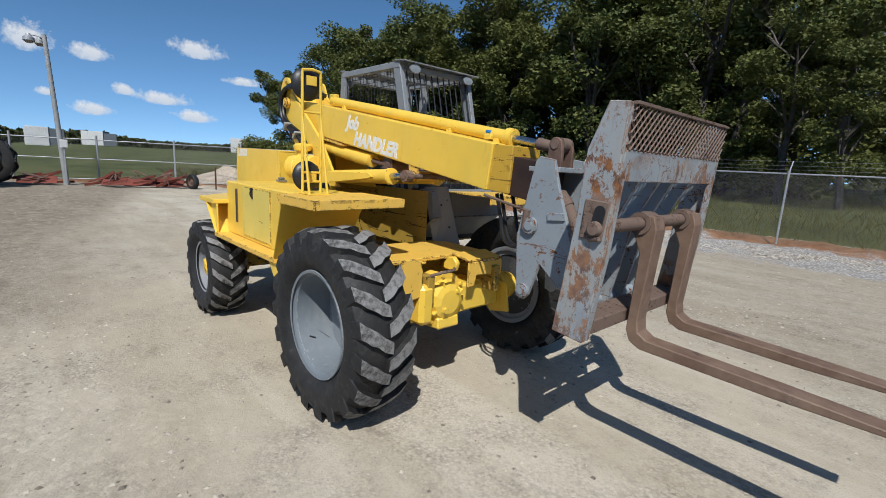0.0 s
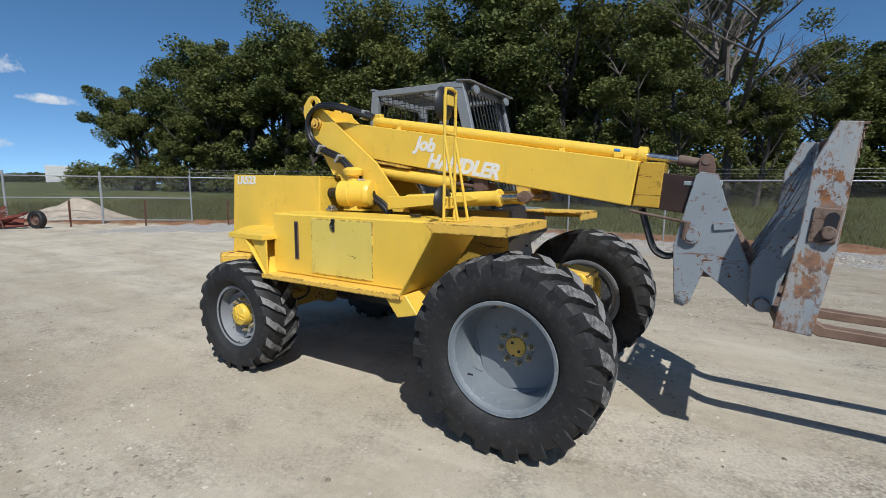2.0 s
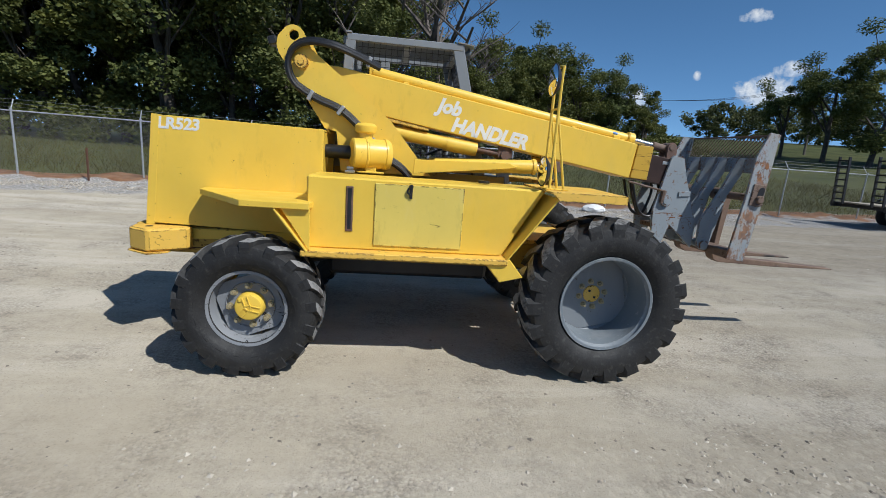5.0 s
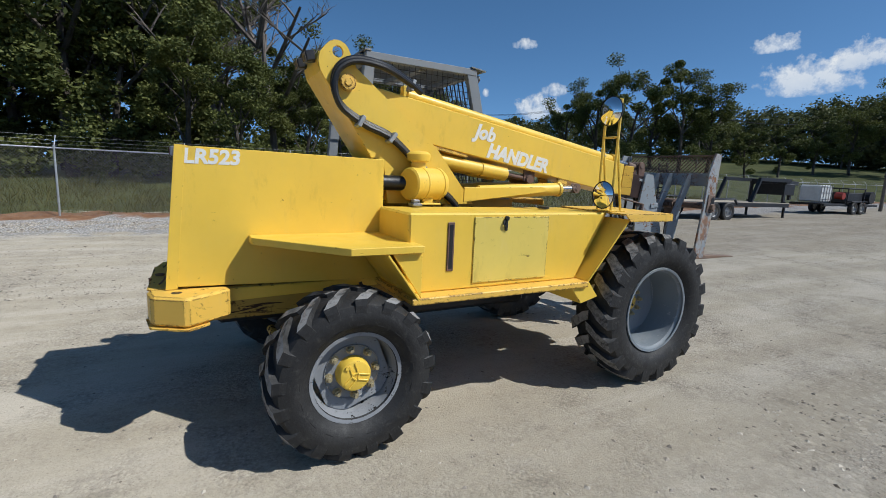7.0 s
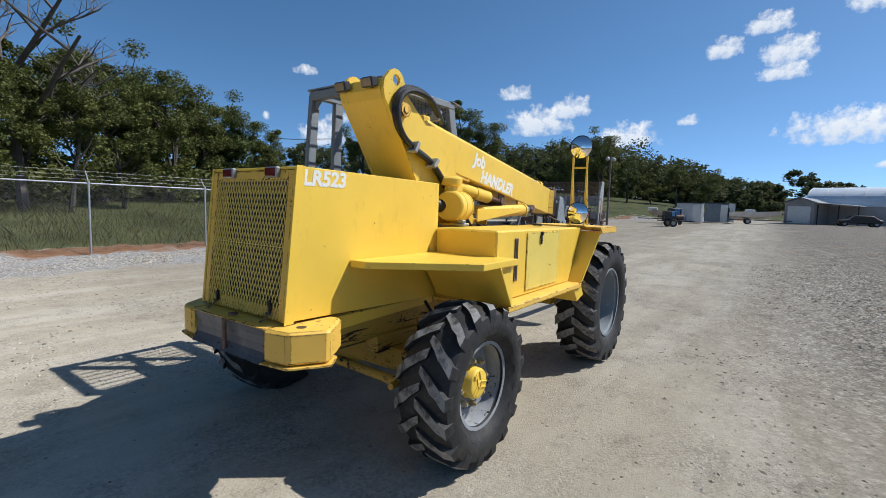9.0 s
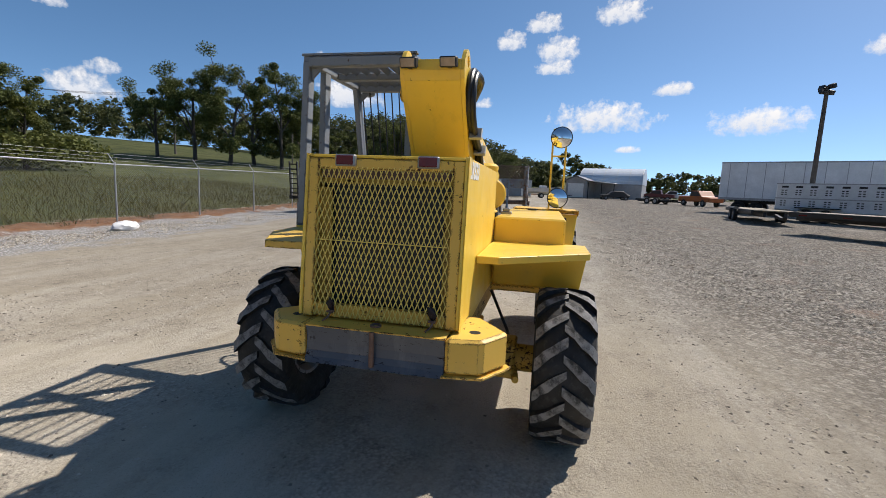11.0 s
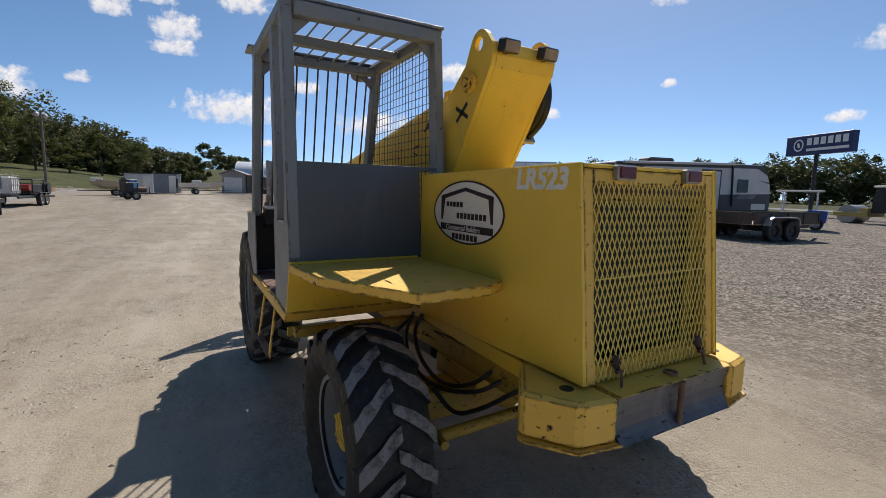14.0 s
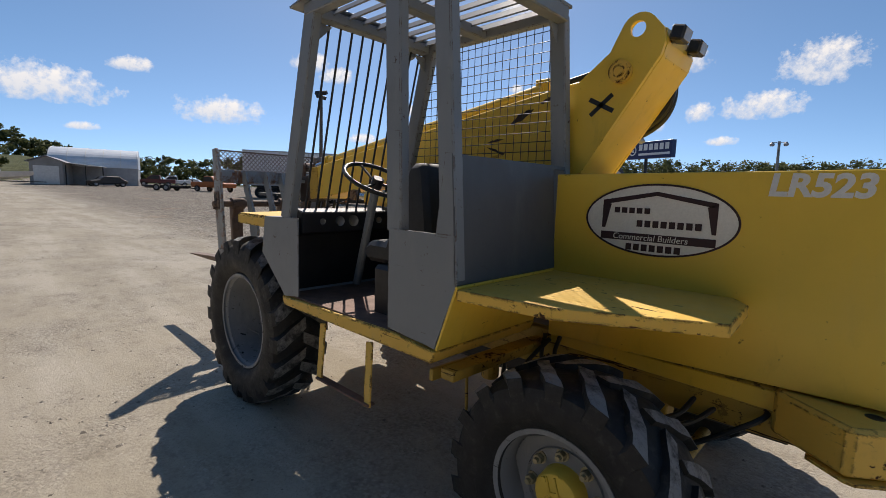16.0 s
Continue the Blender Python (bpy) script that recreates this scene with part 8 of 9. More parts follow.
def camper(x0, y0, x1, y1):
    """Travel trailer; its nose points to x1, y1 and its door side looks at the yard."""
    x, y, turn, L = between(x0, y0, x1, y1)
    t_ = thing("travel_trailer", "white and charcoal travel trailer camper with rolled awning", "camper", at=(x, y, gz(x, y)), turn=turn)
    CH = plain("charcoal_panel", (0.050, 0.054, 0.062), 0.5, 0, 0.15, 2)
    GL = plain("tinted_glass", (0.012, 0.014, 0.017), 0.08, 0, 0.2, 4, 0.0)
    CW = plain("camper_white", (0.60, 0.60, 0.60), 0.4, 0, 0.06, 2)
    H = L / 2
    shape = [(-H, 0.52), (H - 0.18, 0.55), (H - 0.02, 0.93), (H, 1.6), (H - 0.06, 2.05), (H - 0.30, 2.62), (H - 0.62, 2.90), (-H + 0.1, 2.78), (-H, 2.72)]
    bm = B()
    prism(bm, shape, "y", -1.2, 1.2, 0.04)
    part("shell", bm, CW, t_, "white upper shell")
    bm = B()
    box(bm, -H - 0.014, -H - 0.002, -1.19, 1.19, 0.55, 2.70, 0.005)
    for i in range(14):
        box(bm, -H - 0.022, -H - 0.013, -1.18, 1.18, 0.60 + i * 0.148, 0.70 + i * 0.148, 0.003)
    rear = part("rear_panel", bm, CH, t_, "ribbed charcoal rear wall")
    bm = B()
    box(bm, -H - 0.04, -H - 0.02, -0.9, -0.1, 1.5, 2.05, 0.01)
    part("window", bm, GL, rear)
    wheel(t_, (-H - 0.16, 0.55, 0.85), 0.36, 0.22, GALV, 90, "spare_wheel")

    def strip(name, pts, s, mat, out, label=""):
        bm = B()
        prism(bm, pts, "y", s * (1.2 + out), s * (1.2 + out + 0.010), 0.002)
        return part(name, bm, mat, t_, label)

    for s in (-1, 1):
        strip("lower_panel", [(-H + 0.02, 0.54), (H - 0.2, 0.57), (H - 0.04, 0.95), (H - 0.02, 1.64), (-H + 0.02, 1.45)], s, CH, 0.001, "charcoal lower side panel")
        strip("roof_band", [(-H + 0.02, 2.60), (H - 0.9, 2.72), (H - 0.24, 2.42), (H - 0.32, 2.58), (H - 0.64, 2.87), (-H + 0.08, 2.75)], s, CH, 0.001, "charcoal band under the roof")
        strip("corner_band", [(-H + 0.02, 1.50), (-H + 0.10, 1.50), (-H + 0.10, 2.60), (-H + 0.02, 2.60)], s, CH, 0.001)
        strip("dart", [(-H + 0.1, 2.28), (-H + 1.25, 2.08), (-H + 0.5, 2.15)], s, CH, 0.001)
        strip("dart", [(H - 0.85, 2.22), (H - 0.14, 2.08), (H - 0.12, 2.14)], s, CH, 0.001)
        for xa, xb, za, zb in ((-1.47, -0.37, 1.58, 2.12), (2.16, 2.79, 1.68, 2.24), (-3.58, -2.85, 2.28, 2.66)):
            bm = B()
            box(bm, xa, xb, s * 1.205, s * 1.222, za, zb, 0.01)
            w_ = part("window", bm, BLACK, t_)
            bm = B()
            box(bm, xa + 0.03, xb - 0.03, s * 1.223, s * 1.226, za + 0.03, zb - 0.03, 0.004)
            part("pane", bm, GL, w_)
        bm = B()
        box(bm, 0.14, 1.22, s * 1.212, s * 1.225, 0.74, 2.60, 0.02)
        d_ = part("door", bm, BLACK, t_, "entry door with black surround")
        bm = B()
        box(bm, 0.22, 1.14, s * 1.226, s * 1.245, 0.79, 2.53, 0.02)
        part("door_leaf", bm, CW, d_, "white door leaf")
        bm = B()
        tube(bm, [(0.18, s * 1.26, 1.78), (0.40, s * 1.29, 1.70), (0.50, s * 1.29, 1.5), (0.50, s * 1.29, 1.22), (0.38, s * 1.29, 1.14), (0.16, s * 1.26, 1.12)], 0.016, 6)
        part("grab_handle", bm, BLACK, d_)
        for xa, xb, za, zb in ((-4.0, -2.1, 0.66, 1.16), (3.06, 3.9, 0.93, 1.2)):
            bm = B()
            box(bm, xa, xb, s * 1.212, s * 1.226, za, zb, 0.02)
            part("hatch", bm, CW, t_, "white cargo hatch")
        for x0_, z0_ in ((-3.82, 1.25), (2.17, 1.40)):
            for i in range(6):
                bm = B()
                prism(bm, [(x0_ + i * 0.17, z0_), (x0_ + 0.06 + i * 0.17, z0_), (x0_ + 0.29 + i * 0.17, z0_ + 0.2), (x0_ + 0.23 + i * 0.17, z0_ + 0.2)], "y", s * 1.212, s * 1.218, 0)
                part("swoosh", bm, GALV, t_)
        for i in range(5):
            bm = B()
            box(bm, -1.5 + i * 0.25, -1.31 + i * 0.25, s * 1.202, s * 1.207, 2.36, 2.50, 0)
            part("name_bar", bm, CH, t_)
        for xx in (-1.9, -0.03):
            bm = B()
            rod(bm, (xx, s * 1.2, 2.43), (xx, s * 1.235, 2.43), 0.07, 16)
            part("speaker", bm, BLACK, t_)
        bm = B()
        rod(bm, (-3.84, s * 1.27, 2.74), (1.8, s * 1.27, 2.86), 0.055, 12)
        aw = part("awning", bm, CW, t_, "rolled white awning")
        bm = B()
        bar(bm, (1.78, s * 1.24, 2.86), (1.90, s * 1.24, 1.09), 0.07, 0.05)
        part("awning_arm", bm, BLACK, aw)
        bm = B()
        prism(bm, [(-2.0, 0.53), (-1.85, 0.86), (-0.3, 0.86), (-0.15, 0.54)], "y", s * 1.0, s * 1.216, 0.01)
        part("wheel_arch", bm, BLACK, t_)
        for xx in (-1.5, -0.65):
            wheel(t_, (xx, s * 1.08, 0.36), 0.36, 0.22, GALV)
    bm = B()
    prism(bm, [(-1.95, 2.78), (-0.4, 2.81), (-0.5, 3.08), (-1.75, 3.08)], "y", -0.35, 0.35, 0.06)
    part("roof_unit", bm, BLACK, t_, "black rooftop air conditioner")
    bm = B()
    prism(bm, [(1.4, 2.84), (1.8, 2.85), (1.75, 2.97), (1.45, 2.97)], "y", -0.25, 0.25, 0.03)
    part("roof_vent", bm, CW, t_)
    bm = B()
    for s in (-1, 1):
        bar(bm, (H - 0.4, s * 0.6, 0.5), (H + 1.0, 0, 0.48), 0.09)
    bar(bm, (H + 0.75, 0, 0.0), (H + 0.75, 0, 0.9), 0.06)
    part("tongue", bm, BLACK, t_)
    return t_


camper(9.08, -13.24, 7.42, -21.44)


def utility_trailer(x, y, turn, L=4.5, W=2.2):
    """Tandem trailer with solid sheet sides; its tail looks along -x before it is turned."""
    t_ = thing("utility_trailer", "low rust-brown utility trailer with sheet sides and pale fender", "trailer", at=(x, y, gz(x, y)), turn=turn)
    SH = painted("trailer_sheet", (0.085, 0.068, 0.056), (0.16, 0.08, 0.04), 0.7, 0.58, (0.22, 0.19, 0.16), 0.5)
    for s in (-1, 1):
        bm = B()
        box(bm, 0.045, L - 0.045, s * W / 2 - 0.02, s * W / 2 + 0.02, 0.60, 0.98, 0.006)
        part("side_board", bm, SH, t_)
        bm = B()
        box(bm, 0.0, L, s * W / 2 - 0.045, s * W / 2 + 0.045, 0.985, 1.03, 0.006)
        part("top_rail", bm, BLACK, t_)
        for i in range(5):
            bm = B()
            xx = 0.1 + i * (L - 0.2) / 4
            box(bm, xx - 0.03, xx + 0.03, s * (W / 2 + 0.021), s * (W / 2 + 0.055), 0.60, 0.98, 0.004)
            part("stake_post", bm, SH, t_)
        bm = B()
        pts = [(0.42, 0.55), (0.48, 0.78), (0.62, 0.86), (1.72, 0.86), (1.86, 0.78), (1.92, 0.55), (1.88, 0.55), (1.82, 0.76), (1.70, 0.825), (0.64, 0.825), (0.52, 0.76), (0.46, 0.55)]
        prism(bm, pts, "y", s * (W / 2 + 0.04), s * (W / 2 + 0.30), 0.004)
        part("fender", bm, GALV, t_, "dull pale fender")
        for xx in (0.74, 1.60):
            wheel(t_, (xx, s * (W / 2 + 0.16), 0.37), 0.37, 0.22, BLACK)
    for xx in (0.0, L - 0.04):
        bm = B()
        box(bm, xx, xx + 0.04, -W / 2 + 0.05, W / 2 - 0.05, 0.58, 1.0, 0.006)
        part("end_board", bm, SH, t_)
    for i in range(8):
        bm = B()
        box(bm, 0.05, L - 0.05, -W / 2 + 0.03 + i * 0.243, -W / 2 + 0.262 + i * 0.243, 0.56, 0.60, 0.005)
        part("deck_plank", bm, WOOD, t_)
    bm = B()
    for s in (-1, 1):
        box(bm, 0, L, s * 0.6 - 0.04, s * 0.6 + 0.04, 0.42, 0.56, 0.006)
        bar(bm, (L, s * 0.6, 0.5), (L + 1.2, 0, 0.48), 0.09)
    for xx in (0.74, 1.60):
        rod(bm, (xx, -W / 2 - 0.1, 0.37), (xx, W / 2 + 0.1, 0.37), 0.04, 10)
    part("frame", bm, BLACK, t_)
    return t_


utility_trailer(4.97, -15.6, -101.5, 3.3, 2.0)

# blue covered utility cart, pole sign, road roller
t_ = thing("canopy_cart", "small blue cart under a white canopy", "cart", at=(6.5, -24.5, gz(6.5, -24.5)), turn=20)
bm = B()
prism(bm, [(-1.1, 0.35), (1.1, 0.35), (1.15, 0.75), (0.5, 0.8), (0.3, 0.65), (-0.3, 0.65), (-0.4, 0.95), (-1.15, 0.9)], "y", -0.6, 0.6, 0.04)
part("body", bm, plain("blue_plastic_body", (0.02, 0.08, 0.35), 0.4, 0, 0.15, 3), t_)
bm = B()
for xx in (-0.7, 0.6):
    for s in (-0.55, 0.55):
        rod(bm, (xx, s, 0.7), (xx, s, 1.8), 0.025, 8)
box(bm, -0.95, 0.9, -0.68, 0.68, 1.8, 1.88, 0.03)
part("canopy", bm, CREAMW, t_)
for xx in (-0.75, 0.75):
    for s in (-1, 1):
        wheel(t_, (xx, s * 0.6, 0.28), 0.28, 0.2, GALV)

t_ = thing("pole_sign", "navy blue business sign on a tall steel pole", "sign", at=(13.2, -43.0, gz(13.2, -43.0)), turn=-21)
t_.matrix_world = t_.matrix_world @ Matrix.Diagonal((0.86, 1, 0.95, 1))
NAVY = plain("navy_sign", (0.012, 0.022, 0.10), 0.4, 0, 0.1, 1)
bm = B()
box(bm, -3.2, 3.2, -0.3, 0.3, 5.2, 6.85, 0.03)
part("sign_box", bm, NAVY, t_)
bm = B()
rod(bm, (0.2, 0, -0.3), (0.2, 0, 5.2), 0.16, 14)
part("pole", bm, BLACK, t_)
for s in (-1, 1):
    bm = B()
    lathe(bm, [(0.40, 0.0), (0.52, 0.0), (0.52, 0.012), (0.40, 0.012)], 28, 0, Matrix.Translation((s * 1.85, s * 0.305, 6.05)), True)
    prism(bm, [(s * 1.85 - 0.2, 5.85), (s * 1.85 + 0.05, 5.85), (s * 1.85 + 0.2, 6.25), (s * 1.85 - 0.05, 6.25)], "y", s * 0.302, s * 0.312, 0)
    for i in range(6):
        a = -1.05 + i * 0.68
        a = a if s < 0 else -a - 0.55
        # letter-sized blank blocks
        one = B()
        box(one, a + 0.02, a + 0.5, s * 0.302, s * 0.312, 6.0, 6.6, 0)
        part("sign_block", one, WHITE, t_)
    part("sign_emblem", bm, WHITE, t_, "pale round emblem")
    bm = B()
    box(bm, -1.0 if s < 0 else -3.0, 3.0 if s < 0 else 1.0, s * 0.302, s * 0.312, 5.50, 5.72, 0)
    part("sign_bar", bm, WHITE, t_)

t_ = thing("road_roller", "dusty yellow soil compactor with glazed cab", "roller", at=(6.2, -34.8, gz(6.2, -34.8)), turn=-12)
t_.scale = (0.76, 0.76, 0.76)
OLIVE = plain("dusty_yellow", (0.34, 0.27, 0.08), 0.6, 0, 0.2, 2)
bm = B()
prism(bm, [(-2.6, 0.7), (-0.9, 0.7), (-0.7, 1.0), (-0.7, 1.75), (-1.4, 1.85), (-2.6, 1.7)], "y", -0.85, 0.85, 0.06)
part("engine_hood", bm, OLIVE, t_)
bm = B()
prism(bm, [(-0.7, 0.9), (0.75, 0.9), (0.75, 1.5), (0.5, 2.9), (-0.65, 2.9)], "y", -0.7, 0.7, 0.04)
part("cab", bm, plain("cab_dark_glass", (0.02, 0.025, 0.03), 0.15, 0, 0.2, 2, 0), t_)
bm = B()
box(bm, -0.85, 0.7, -0.8, 0.8, 2.9, 3.05, 0.05)
part("cab_roof", bm, CREAMW, t_)
bm = B()
box(bm, 0.75, 3.2, -1.05, -0.9, 0.6, 0.95, 0.02)
box(bm, 0.75, 3.2, 0.9, 1.05, 0.6, 0.95, 0.02)
box(bm, 0.75, 1.3, -1.0, 1.0, 0.6, 1.3, 0.04)
part("drum_frame", bm, OLIVE, t_)
bm = B()
rod(bm, (2.3, -0.88, 0.75), (2.3, 0.88, 0.75), 0.75, 32, w=0.03)
part("drum", bm, STEEL, t_, "", True)
for s in (-1, 1):
    wheel(t_, (-1.3, s * 0.85, 0.72), 0.72, 0.5, OLIVE)

# ---- east end: sheds, boats, hall, vehicles ----
def shed(x, y, turn, L, W, H, mat, label, stripes=True):
    t_ = thing("storage_shed", label, "shed", "portable sheds", at=(x, y, gz(x, y)), turn=turn)
    bm = B()
    box(bm, -L / 2, L / 2, -W / 2, W / 2, 0.1, H, 0.03)
    part("wall", bm, mat, t_)
    bm = B()
    prism(bm, [(-W / 2 - 0.06, H), (W / 2 + 0.06, H), (W / 2 + 0.06, H + 0.12), (-W / 2 - 0.06, H + 0.07)], "x", -L / 2 - 0.10, L / 2 + 0.10, 0.02)
    part("roof", bm, BLACK, t_)
    bm = B()
    box(bm, -L / 2 - 0.02, -L / 2 - 0.06, -W / 2 + 0.1, -W / 2 + 0.85, 0.15, H - 0.2, 0.01)
    part("door", bm, CREAMW, t_)
    bm = B()
    box(bm, 0, 0.06, -0.004, 0.03, 0.15, H, 0)
    strip_ = mesh_of("batten", bm, mat)
    for i in range(int(L / 0.5)):
        part("batten", strip_, None, t_).location = (-L / 2 + i * 0.5, W / 2, 0)
        part("batten", strip_, None, t_).location = (-L / 2 + i * 0.5, -W / 2 - 0.026, 0)
    return t_


SLATE = plain("slate_sheet", (0.17, 0.20, 0.23), 0.5, 0.2, 0.15, 1.5)
shed(56.5, 5.5, 0, 2.6, 2.5, 2.3, plain("shed_white", (0.5, 0.51, 0.52), 0.5, 0.1, 0.1, 1), "pale grey storage shed with dark roof trim")
shed(63.0, 3.0, -8, 3.4, 2.6, 2.4, SLATE, "slate-grey ribbed storage shed")


def boat(x, y, turn, L, label, mat):
    t_ = thing("boat_on_trailer", label, "boat", "parked boats", at=(x, y, gz(x, y)), turn=turn)
    bm = B()
    secs = []
    for f in (0, 0.25, 0.5, 0.75, 0.92, 1.0):
        w_ = 0.95 * (1 - max(0, f - 0.55) ** 2 * 4.6)
        z0 = 0.62 + 1.9 * max(0, f - 0.55) ** 1.5
        zz = 1.35 + 0.25 * f
        secs.append([bm.verts.new((-L / 2 + L * f, yy, z)) for yy, z in ((-w_, zz), (-w_ * 0.85, z0 + 0.25), (0, z0), (w_ * 0.85, z0 + 0.25), (w_, zz), (0, zz - 0.05))])
    for a, b in zip(secs, secs[1:]):
        for i in range(6):
            bm.faces.new((a[i], a[(i + 1) % 6], b[(i + 1) % 6], b[i]))
    bm.faces.new(secs[0])
    bm.faces.new(secs[-1])
    part("hull", bm, mat, t_, "", True)
    bm = B()
    box(bm, -L / 2 + 1.6, -L / 2 + 2.6, -0.55, 0.55, 1.38, 1.75, 0.06)
    part("console", bm, CREAMW, t_)
    bm = B()
    box(bm, -L / 2 - 0.3, -L / 2 + 0.05, -0.2, 0.2, 0.8, 1.9, 0.06)
    part("outboard_motor", bm, BLACK, t_, "black outboard motor")
    bm = B()
    for s in (-1, 1):
        bar(bm, (-L / 2, s * 0.7, 0.5), (L / 2 + 1, 0.05 * s, 0.5), 0.09)
    part("trailer_frame", bm, BLACK, t_)
    for s in (-1, 1):
        wheel(t_, (-0.7, s * 0.95, 0.34), 0.34, 0.2, GALV)
    return t_


boat(61.6, -0.7, -84, 5.2, "white bass boat on a trailer", plain("boat_white", (0.5, 0.48, 0.46), 0.35, 0, 0.1, 2))
boat(52.3, 8.0, 100, 2.6, "faded aluminium fishing boat on a trailer", plain("boat_tan", (0.36, 0.31, 0.24), 0.5, 0.1, 0.2, 2))
t_ = thing("engine_cart", "blue and black engine on a two-wheel cart", "cart", at=(47.5, 5.8, gz(47.5, 5.8)), turn=30)
bm = B()
box(bm, -0.6, 0.6, -0.5, 0.5, 0.5, 1.7, 0.06)
part("body", bm, BLACK, t_)
bm = B()
box(bm, -0.65, -0.6, -0.3, 0.2, 0.9, 1.6, 0.02)
part("cover", bm, plain("blue_tarp", (0.02, 0.15, 0.4), 0.6), t_)
for s in (-1, 1):
    wheel(t_, (0, s * 0.6, 0.35), 0.35, 0.2, BLACK)

# arched hall with a garage in front
hx, hy = 81.1, -12.2
hall = thing("arched_hall", "white arched steel hall with a low garage and porch in front", "building", at=(hx, hy, gz(hx, hy)), turn=75)
n = 20
arcp = [(4.6 * math.cos(math.pi * i / n), 2.45 + 2.75 * math.sin(math.pi * i / n) ** 0.85) for i in range(n + 1)]
bm = B()
prism(bm, arcp, "x", -5.1, 5.1, 0.02)
part("vault", bm, plain("vault_sheet", (0.60, 0.64, 0.68), 0.4, 0.2, 0.08, 0.6), hall, "pale arched sheet roof")
bm = B()
box(bm, -5.05, 5.05, -4.5, 4.5, -0.2, 2.445, 0.02)
part("wall", bm, plain("hall_wall_sheet", (0.36, 0.36, 0.36), 0.6, 0.1, 0.15, 1.2), hall, "grey sheet side wall")
for i in range(6):
    bm = B()
    xx = -5.0 + i * 2.0
    prism(bm, [(x_ * 1.012, 2.45 + (z_ - 2.45) * 1.015) for x_, z_ in arcp] + [(x_, z_) for x_, z_ in reversed(arcp)], "x", xx - 0.04, xx + 0.04, 0)
    part("rib", bm, CREAMW, hall)
bm = B()
prism(bm, [(2.4, -0.2), (5.5, -0.2), (5.5, 2.70), (3.95, 3.30), (2.4, 2.70)], "y", 4.6, 12.4, 0.03)
part("garage", bm, plain("garage_siding", (0.26, 0.25, 0.24), 0.6, 0, 0.15, 1), hall, "grey garage with pitched roof")
bm = B()
box(bm, 2.75, 5.15, 12.4, 12.46, 0.0, 2.2, 0.01)
part("garage_door", bm, CREAMW, hall, "white roller door")
bm = B()
prism(bm, [(2.1, 2.62), (3.948, 3.33), (3.948, 3.43), (2.1, 2.72)], "y", 4.6, 12.7, 0)
prism(bm, [(5.8, 2.62), (3.952, 3.33), (3.952, 3.43), (5.8, 2.72)], "y", 4.6, 12.7, 0)
part("garage_roof", bm, plain("dark_roof_sheet", (0.16, 0.17, 0.19), 0.5, 0.2, 0.15, 1), hall, "dark sheet roof")
bm = B()
plate(bm, [(2.38, 12.0, 2.66), (2.38, 4.6, 2.75), (-1.4, 4.6, 2.45), (-1.4, 9.0, 2.36)], 0.08, 0.01)
part("porch_roof", bm, CREAMW, hall, "pale lean-to porch roof")
for xx, yy in ((2.2, 11.6), (0.4, 10.1), (-1.3, 8.8)):
    part("porch_post", bar(B(), (xx, yy, -0.2), (xx, yy, 2.42), 0.12), BLACK, hall)


def vehicle(x, y, turn, mat, label, truck=False, s=1.0):
    t_ = thing("pickup_truck" if truck else "car", label, "vehicle", "vehicles far down the yard", at=(x, y, gz(x, y)), turn=turn)
    bm = B()
    if truck:
        pts_ = [(-2.6, 0.5), (2.6, 0.5), (2.65, 1.0), (1.3, 1.12), (0.7, 1.75), (-0.5, 1.75), (-0.6, 1.1), (-2.65, 1.1)]
    else:
        pts_ = [(-2.2, 0.4), (2.2, 0.4), (2.25, 0.8), (1.1, 0.95), (0.4, 1.45), (-1.2, 1.45), (-1.9, 0.95), (-2.25, 0.9)]
    prism(bm, [(a * s, b * s) for a, b in pts_], "y", -0.9 * s, 0.9 * s, 0.08)
    part("body", bm, mat, t_)
    bm = B()
    z0, z1 = (1.15, 1.68) if truck else (0.98, 1.38)
    for e in (-1, 1):
        prism(bm, [(-0.45 * s, z0 * s), (1.15 * s, z0 * s), (0.65 * s, z1 * s), (-0.45 * s, z1 * s)], "y", e * 0.905 * s, e * 0.915 * s, 0)
    part("side_window", bm, BLACK, t_)
    for xx in (-1.6, 1.65):
        for e in (-1, 1):
            wheel(t_, (xx * s, e * 0.82 * s, 0.37 * s), 0.37 * s, 0.24, GALV)
    return t_


vehicle(80.6, -19.6, 70, plain("maroon_body", (0.10, 0.02, 0.02), 0.35), "maroon pickup parked far down the yard", True)
vehicle(67.6, -10.7, 100, BLACK, "black utility vehicle by the hall", False, 0.9)
vehicle(82.5, -22.5, 80, CREAMW, "white pickup parked by the hall", True)
vehicle(52.1, -17.8, 200, plain("orange_body", (0.36, 0.10, 0.02), 0.5), "orange and black machine beside the semi-trailer", True)
vehicle(100, -31, 60, plain("silver_body", (0.4, 0.41, 0.42), 0.35, 0.4), "silver car far down the yard")
vehicle(104, -36, 60, plain("dark_body", (0.03, 0.035, 0.05), 0.35), "dark car far down the yard")
flatbed(56.2, -12.2, 53.4, -15.4, "dark low trailer far down the yard", (-0.5, 0.5), 0.6, None, False, 0.36)

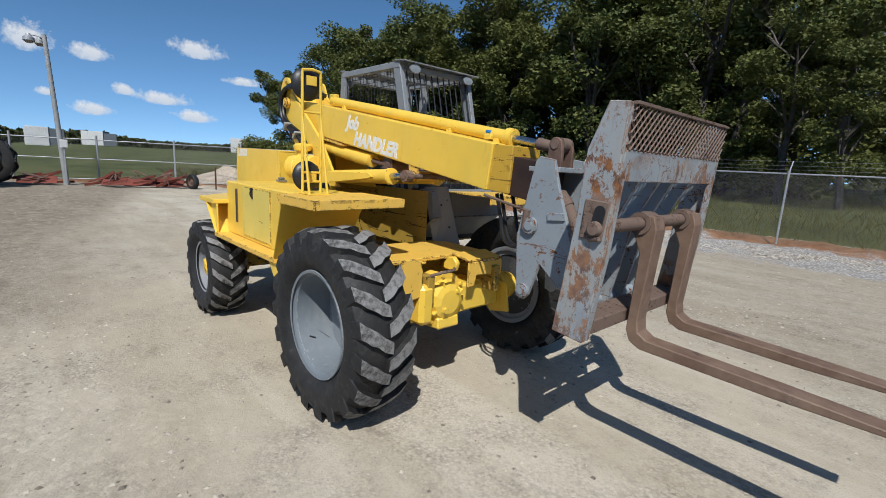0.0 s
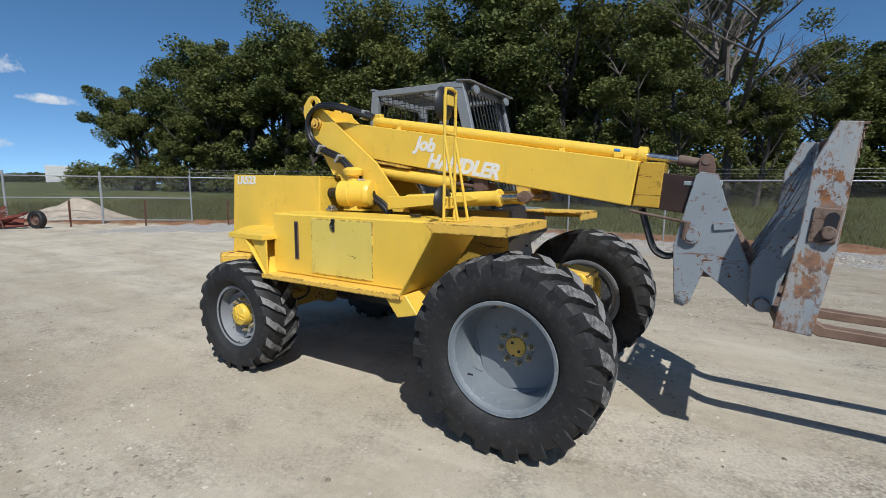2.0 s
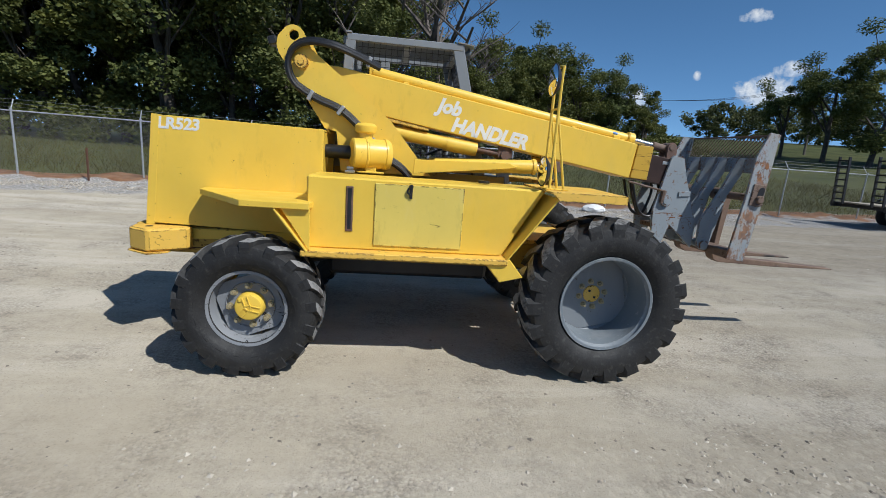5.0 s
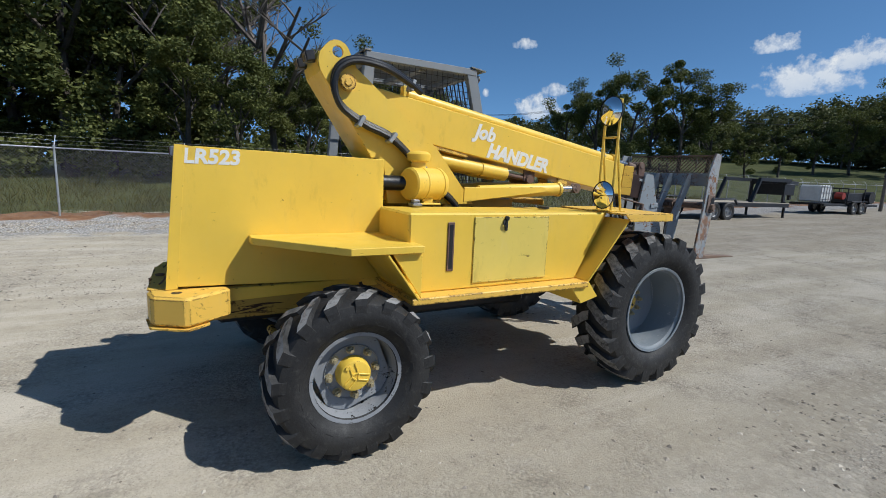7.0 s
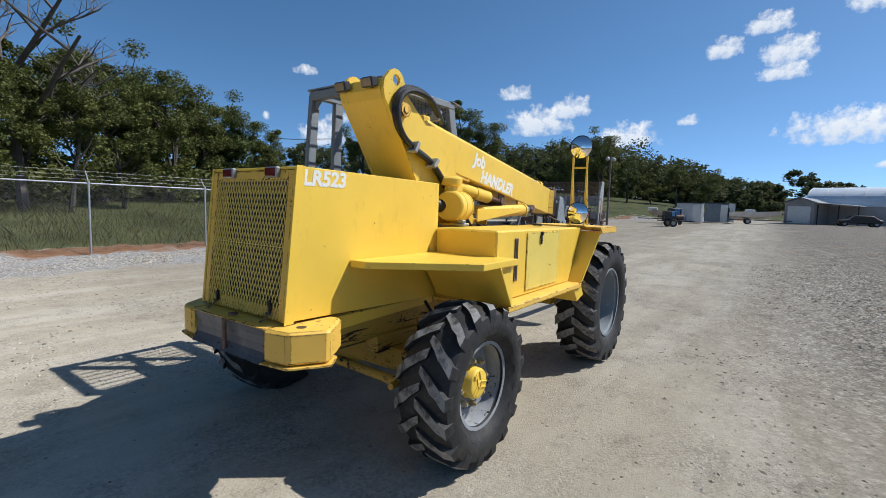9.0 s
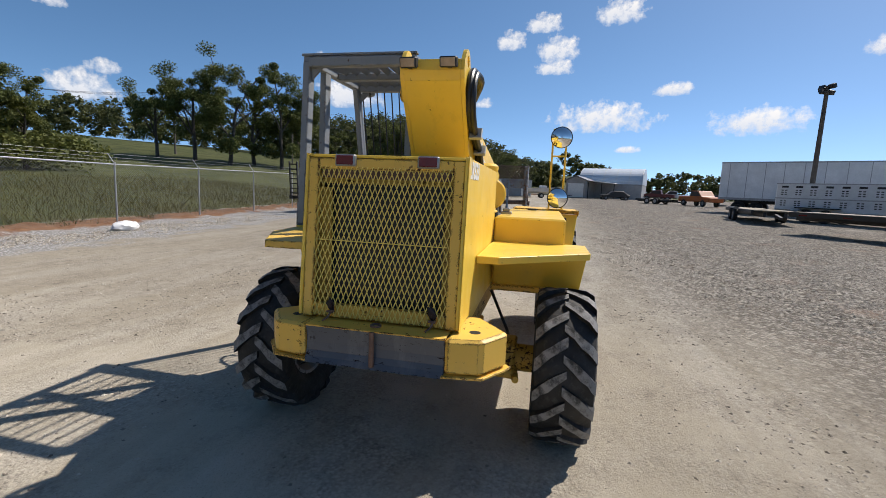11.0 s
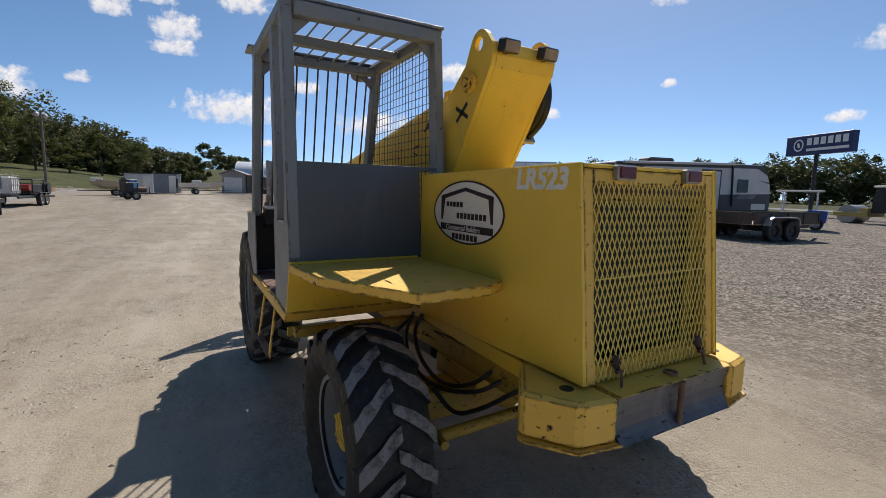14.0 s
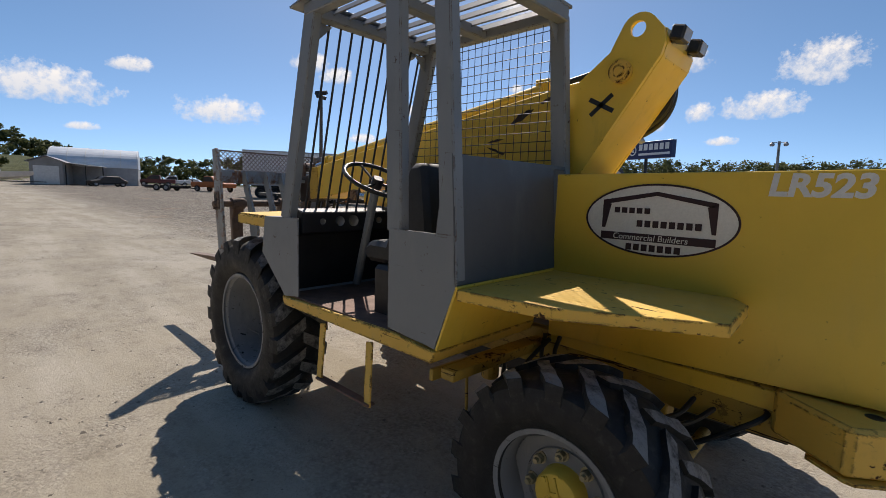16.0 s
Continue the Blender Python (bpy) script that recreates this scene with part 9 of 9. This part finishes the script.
# power poles and lines along the hill road
TIMB = plain("utility_timber", (0.15, 0.13, 0.11), 0.9, 0, 0.25, 3)
line_pts = [(30, 66), (52, 52), (70, 44), (100, 36), (150, 28)]
tops = []
for x, y in line_pts:
    t_ = thing("utility_pole", "timber utility pole with cross-arm on the hill", "utility pole", "utility poles", at=(x, y, gz(x, y)))
    bm = B()
    tube(bm, [(0, 0, -0.3), (0, 0, 9.0)], lambda f: 0.15 * (1 - 0.3 * f), 10)
    part("pole", bm, TIMB, t_)
    bm = B()
    bar(bm, (-0.9, 0.5, 8.5), (0.9, -0.5, 8.5), 0.1)
    part("cross_arm", bm, TIMB, t_)
    tops.append(Vector((x, y, gz(x, y) + 8.5)))
for e in (-1, 0, 1):
    bm = B()
    for a, b in zip(tops, tops[1:]):
        o_ = Vector((0.8, -0.45, 0)) * e
        pts_ = [a.lerp(b, f) + o_ - Vector((0, 0, 1.2 * 4 * f * (1 - f))) for f in (i / 8 for i in range(9))]
        tube(bm, pts_, 0.02, 4, caps=False)
    solo("power_line", bm, BLACK, "thin sagging power line along the hill", "power line", "power lines")

# road past the yard
xs_ = np.arange(-120, 161, 5.0)
V_ = [(float(x), float(y), gz(float(x), float(y)) + 0.05) for x in xs_ for y in (-61.0, -54.5)]
F_ = [(2 * i, 2 * i + 2, 2 * i + 3, 2 * i + 1) for i in range(len(xs_) - 1)]
me = bpy.data.meshes.new("road")
me.from_pydata(V_, [], F_)
me.materials.append(plain("pale_asphalt", (0.20, 0.195, 0.185), 0.9, 0, 0.2, 0.6, 0.3))
tagged(new("road", me), "pale asphalt road running past the yard", "road", kind="structure")

# lamp post and tarpaulin cover by the road
lamp_post(2.9, -42.4, 6.1, 0.13, plain("pale_pole", (0.26, 0.26, 0.25), 0.8, 0.05, 0.2, 3), "grey roadside lamp post with two lamp heads", [(1, 0.2, 0), (-1, -0.2, 0)], (0.1, 0))
t_ = thing("tarp_shelter", "blue tarpaulin stretched over a low post frame", "shelter", at=(0.6, -42.6, gz(0.6, -42.6)), turn=4)
for xx in (-2.0, 0.0, 2.0):
    for s in (-0.9, 0.9):
        bm = B()
        rod(bm, (xx, s, -0.1), (xx, s, 1.05), 0.03, 8)
        part("post", bm, STEEL, t_)
bm = B()
bmesh.ops.create_grid(bm, x_segments=28, y_segments=14, size=1)
for v in bm.verts:
    px, py = v.co.x * 2.3, v.co.y * 1.15
    v.co = Vector((px, py, 1.30 - 0.22 * abs(py) ** 1.5 - 0.10 * abs(math.sin(px * 1.57)) + 0.07 * noise.noise((px * 1.3, py * 1.3, 2))))
g_ = bmesh.ops.extrude_face_region(bm, geom=list(bm.faces))
bmesh.ops.translate(bm, vec=(0, 0, -0.012), verts=[q for q in g_["geom"] if isinstance(q, bmesh.types.BMVert)])
part("tarpaulin", bm, plain("blue_tarp_sheet", (0.03, 0.14, 0.50), 0.5, 0, 0.2, 3), t_, "bright blue tarpaulin", True)
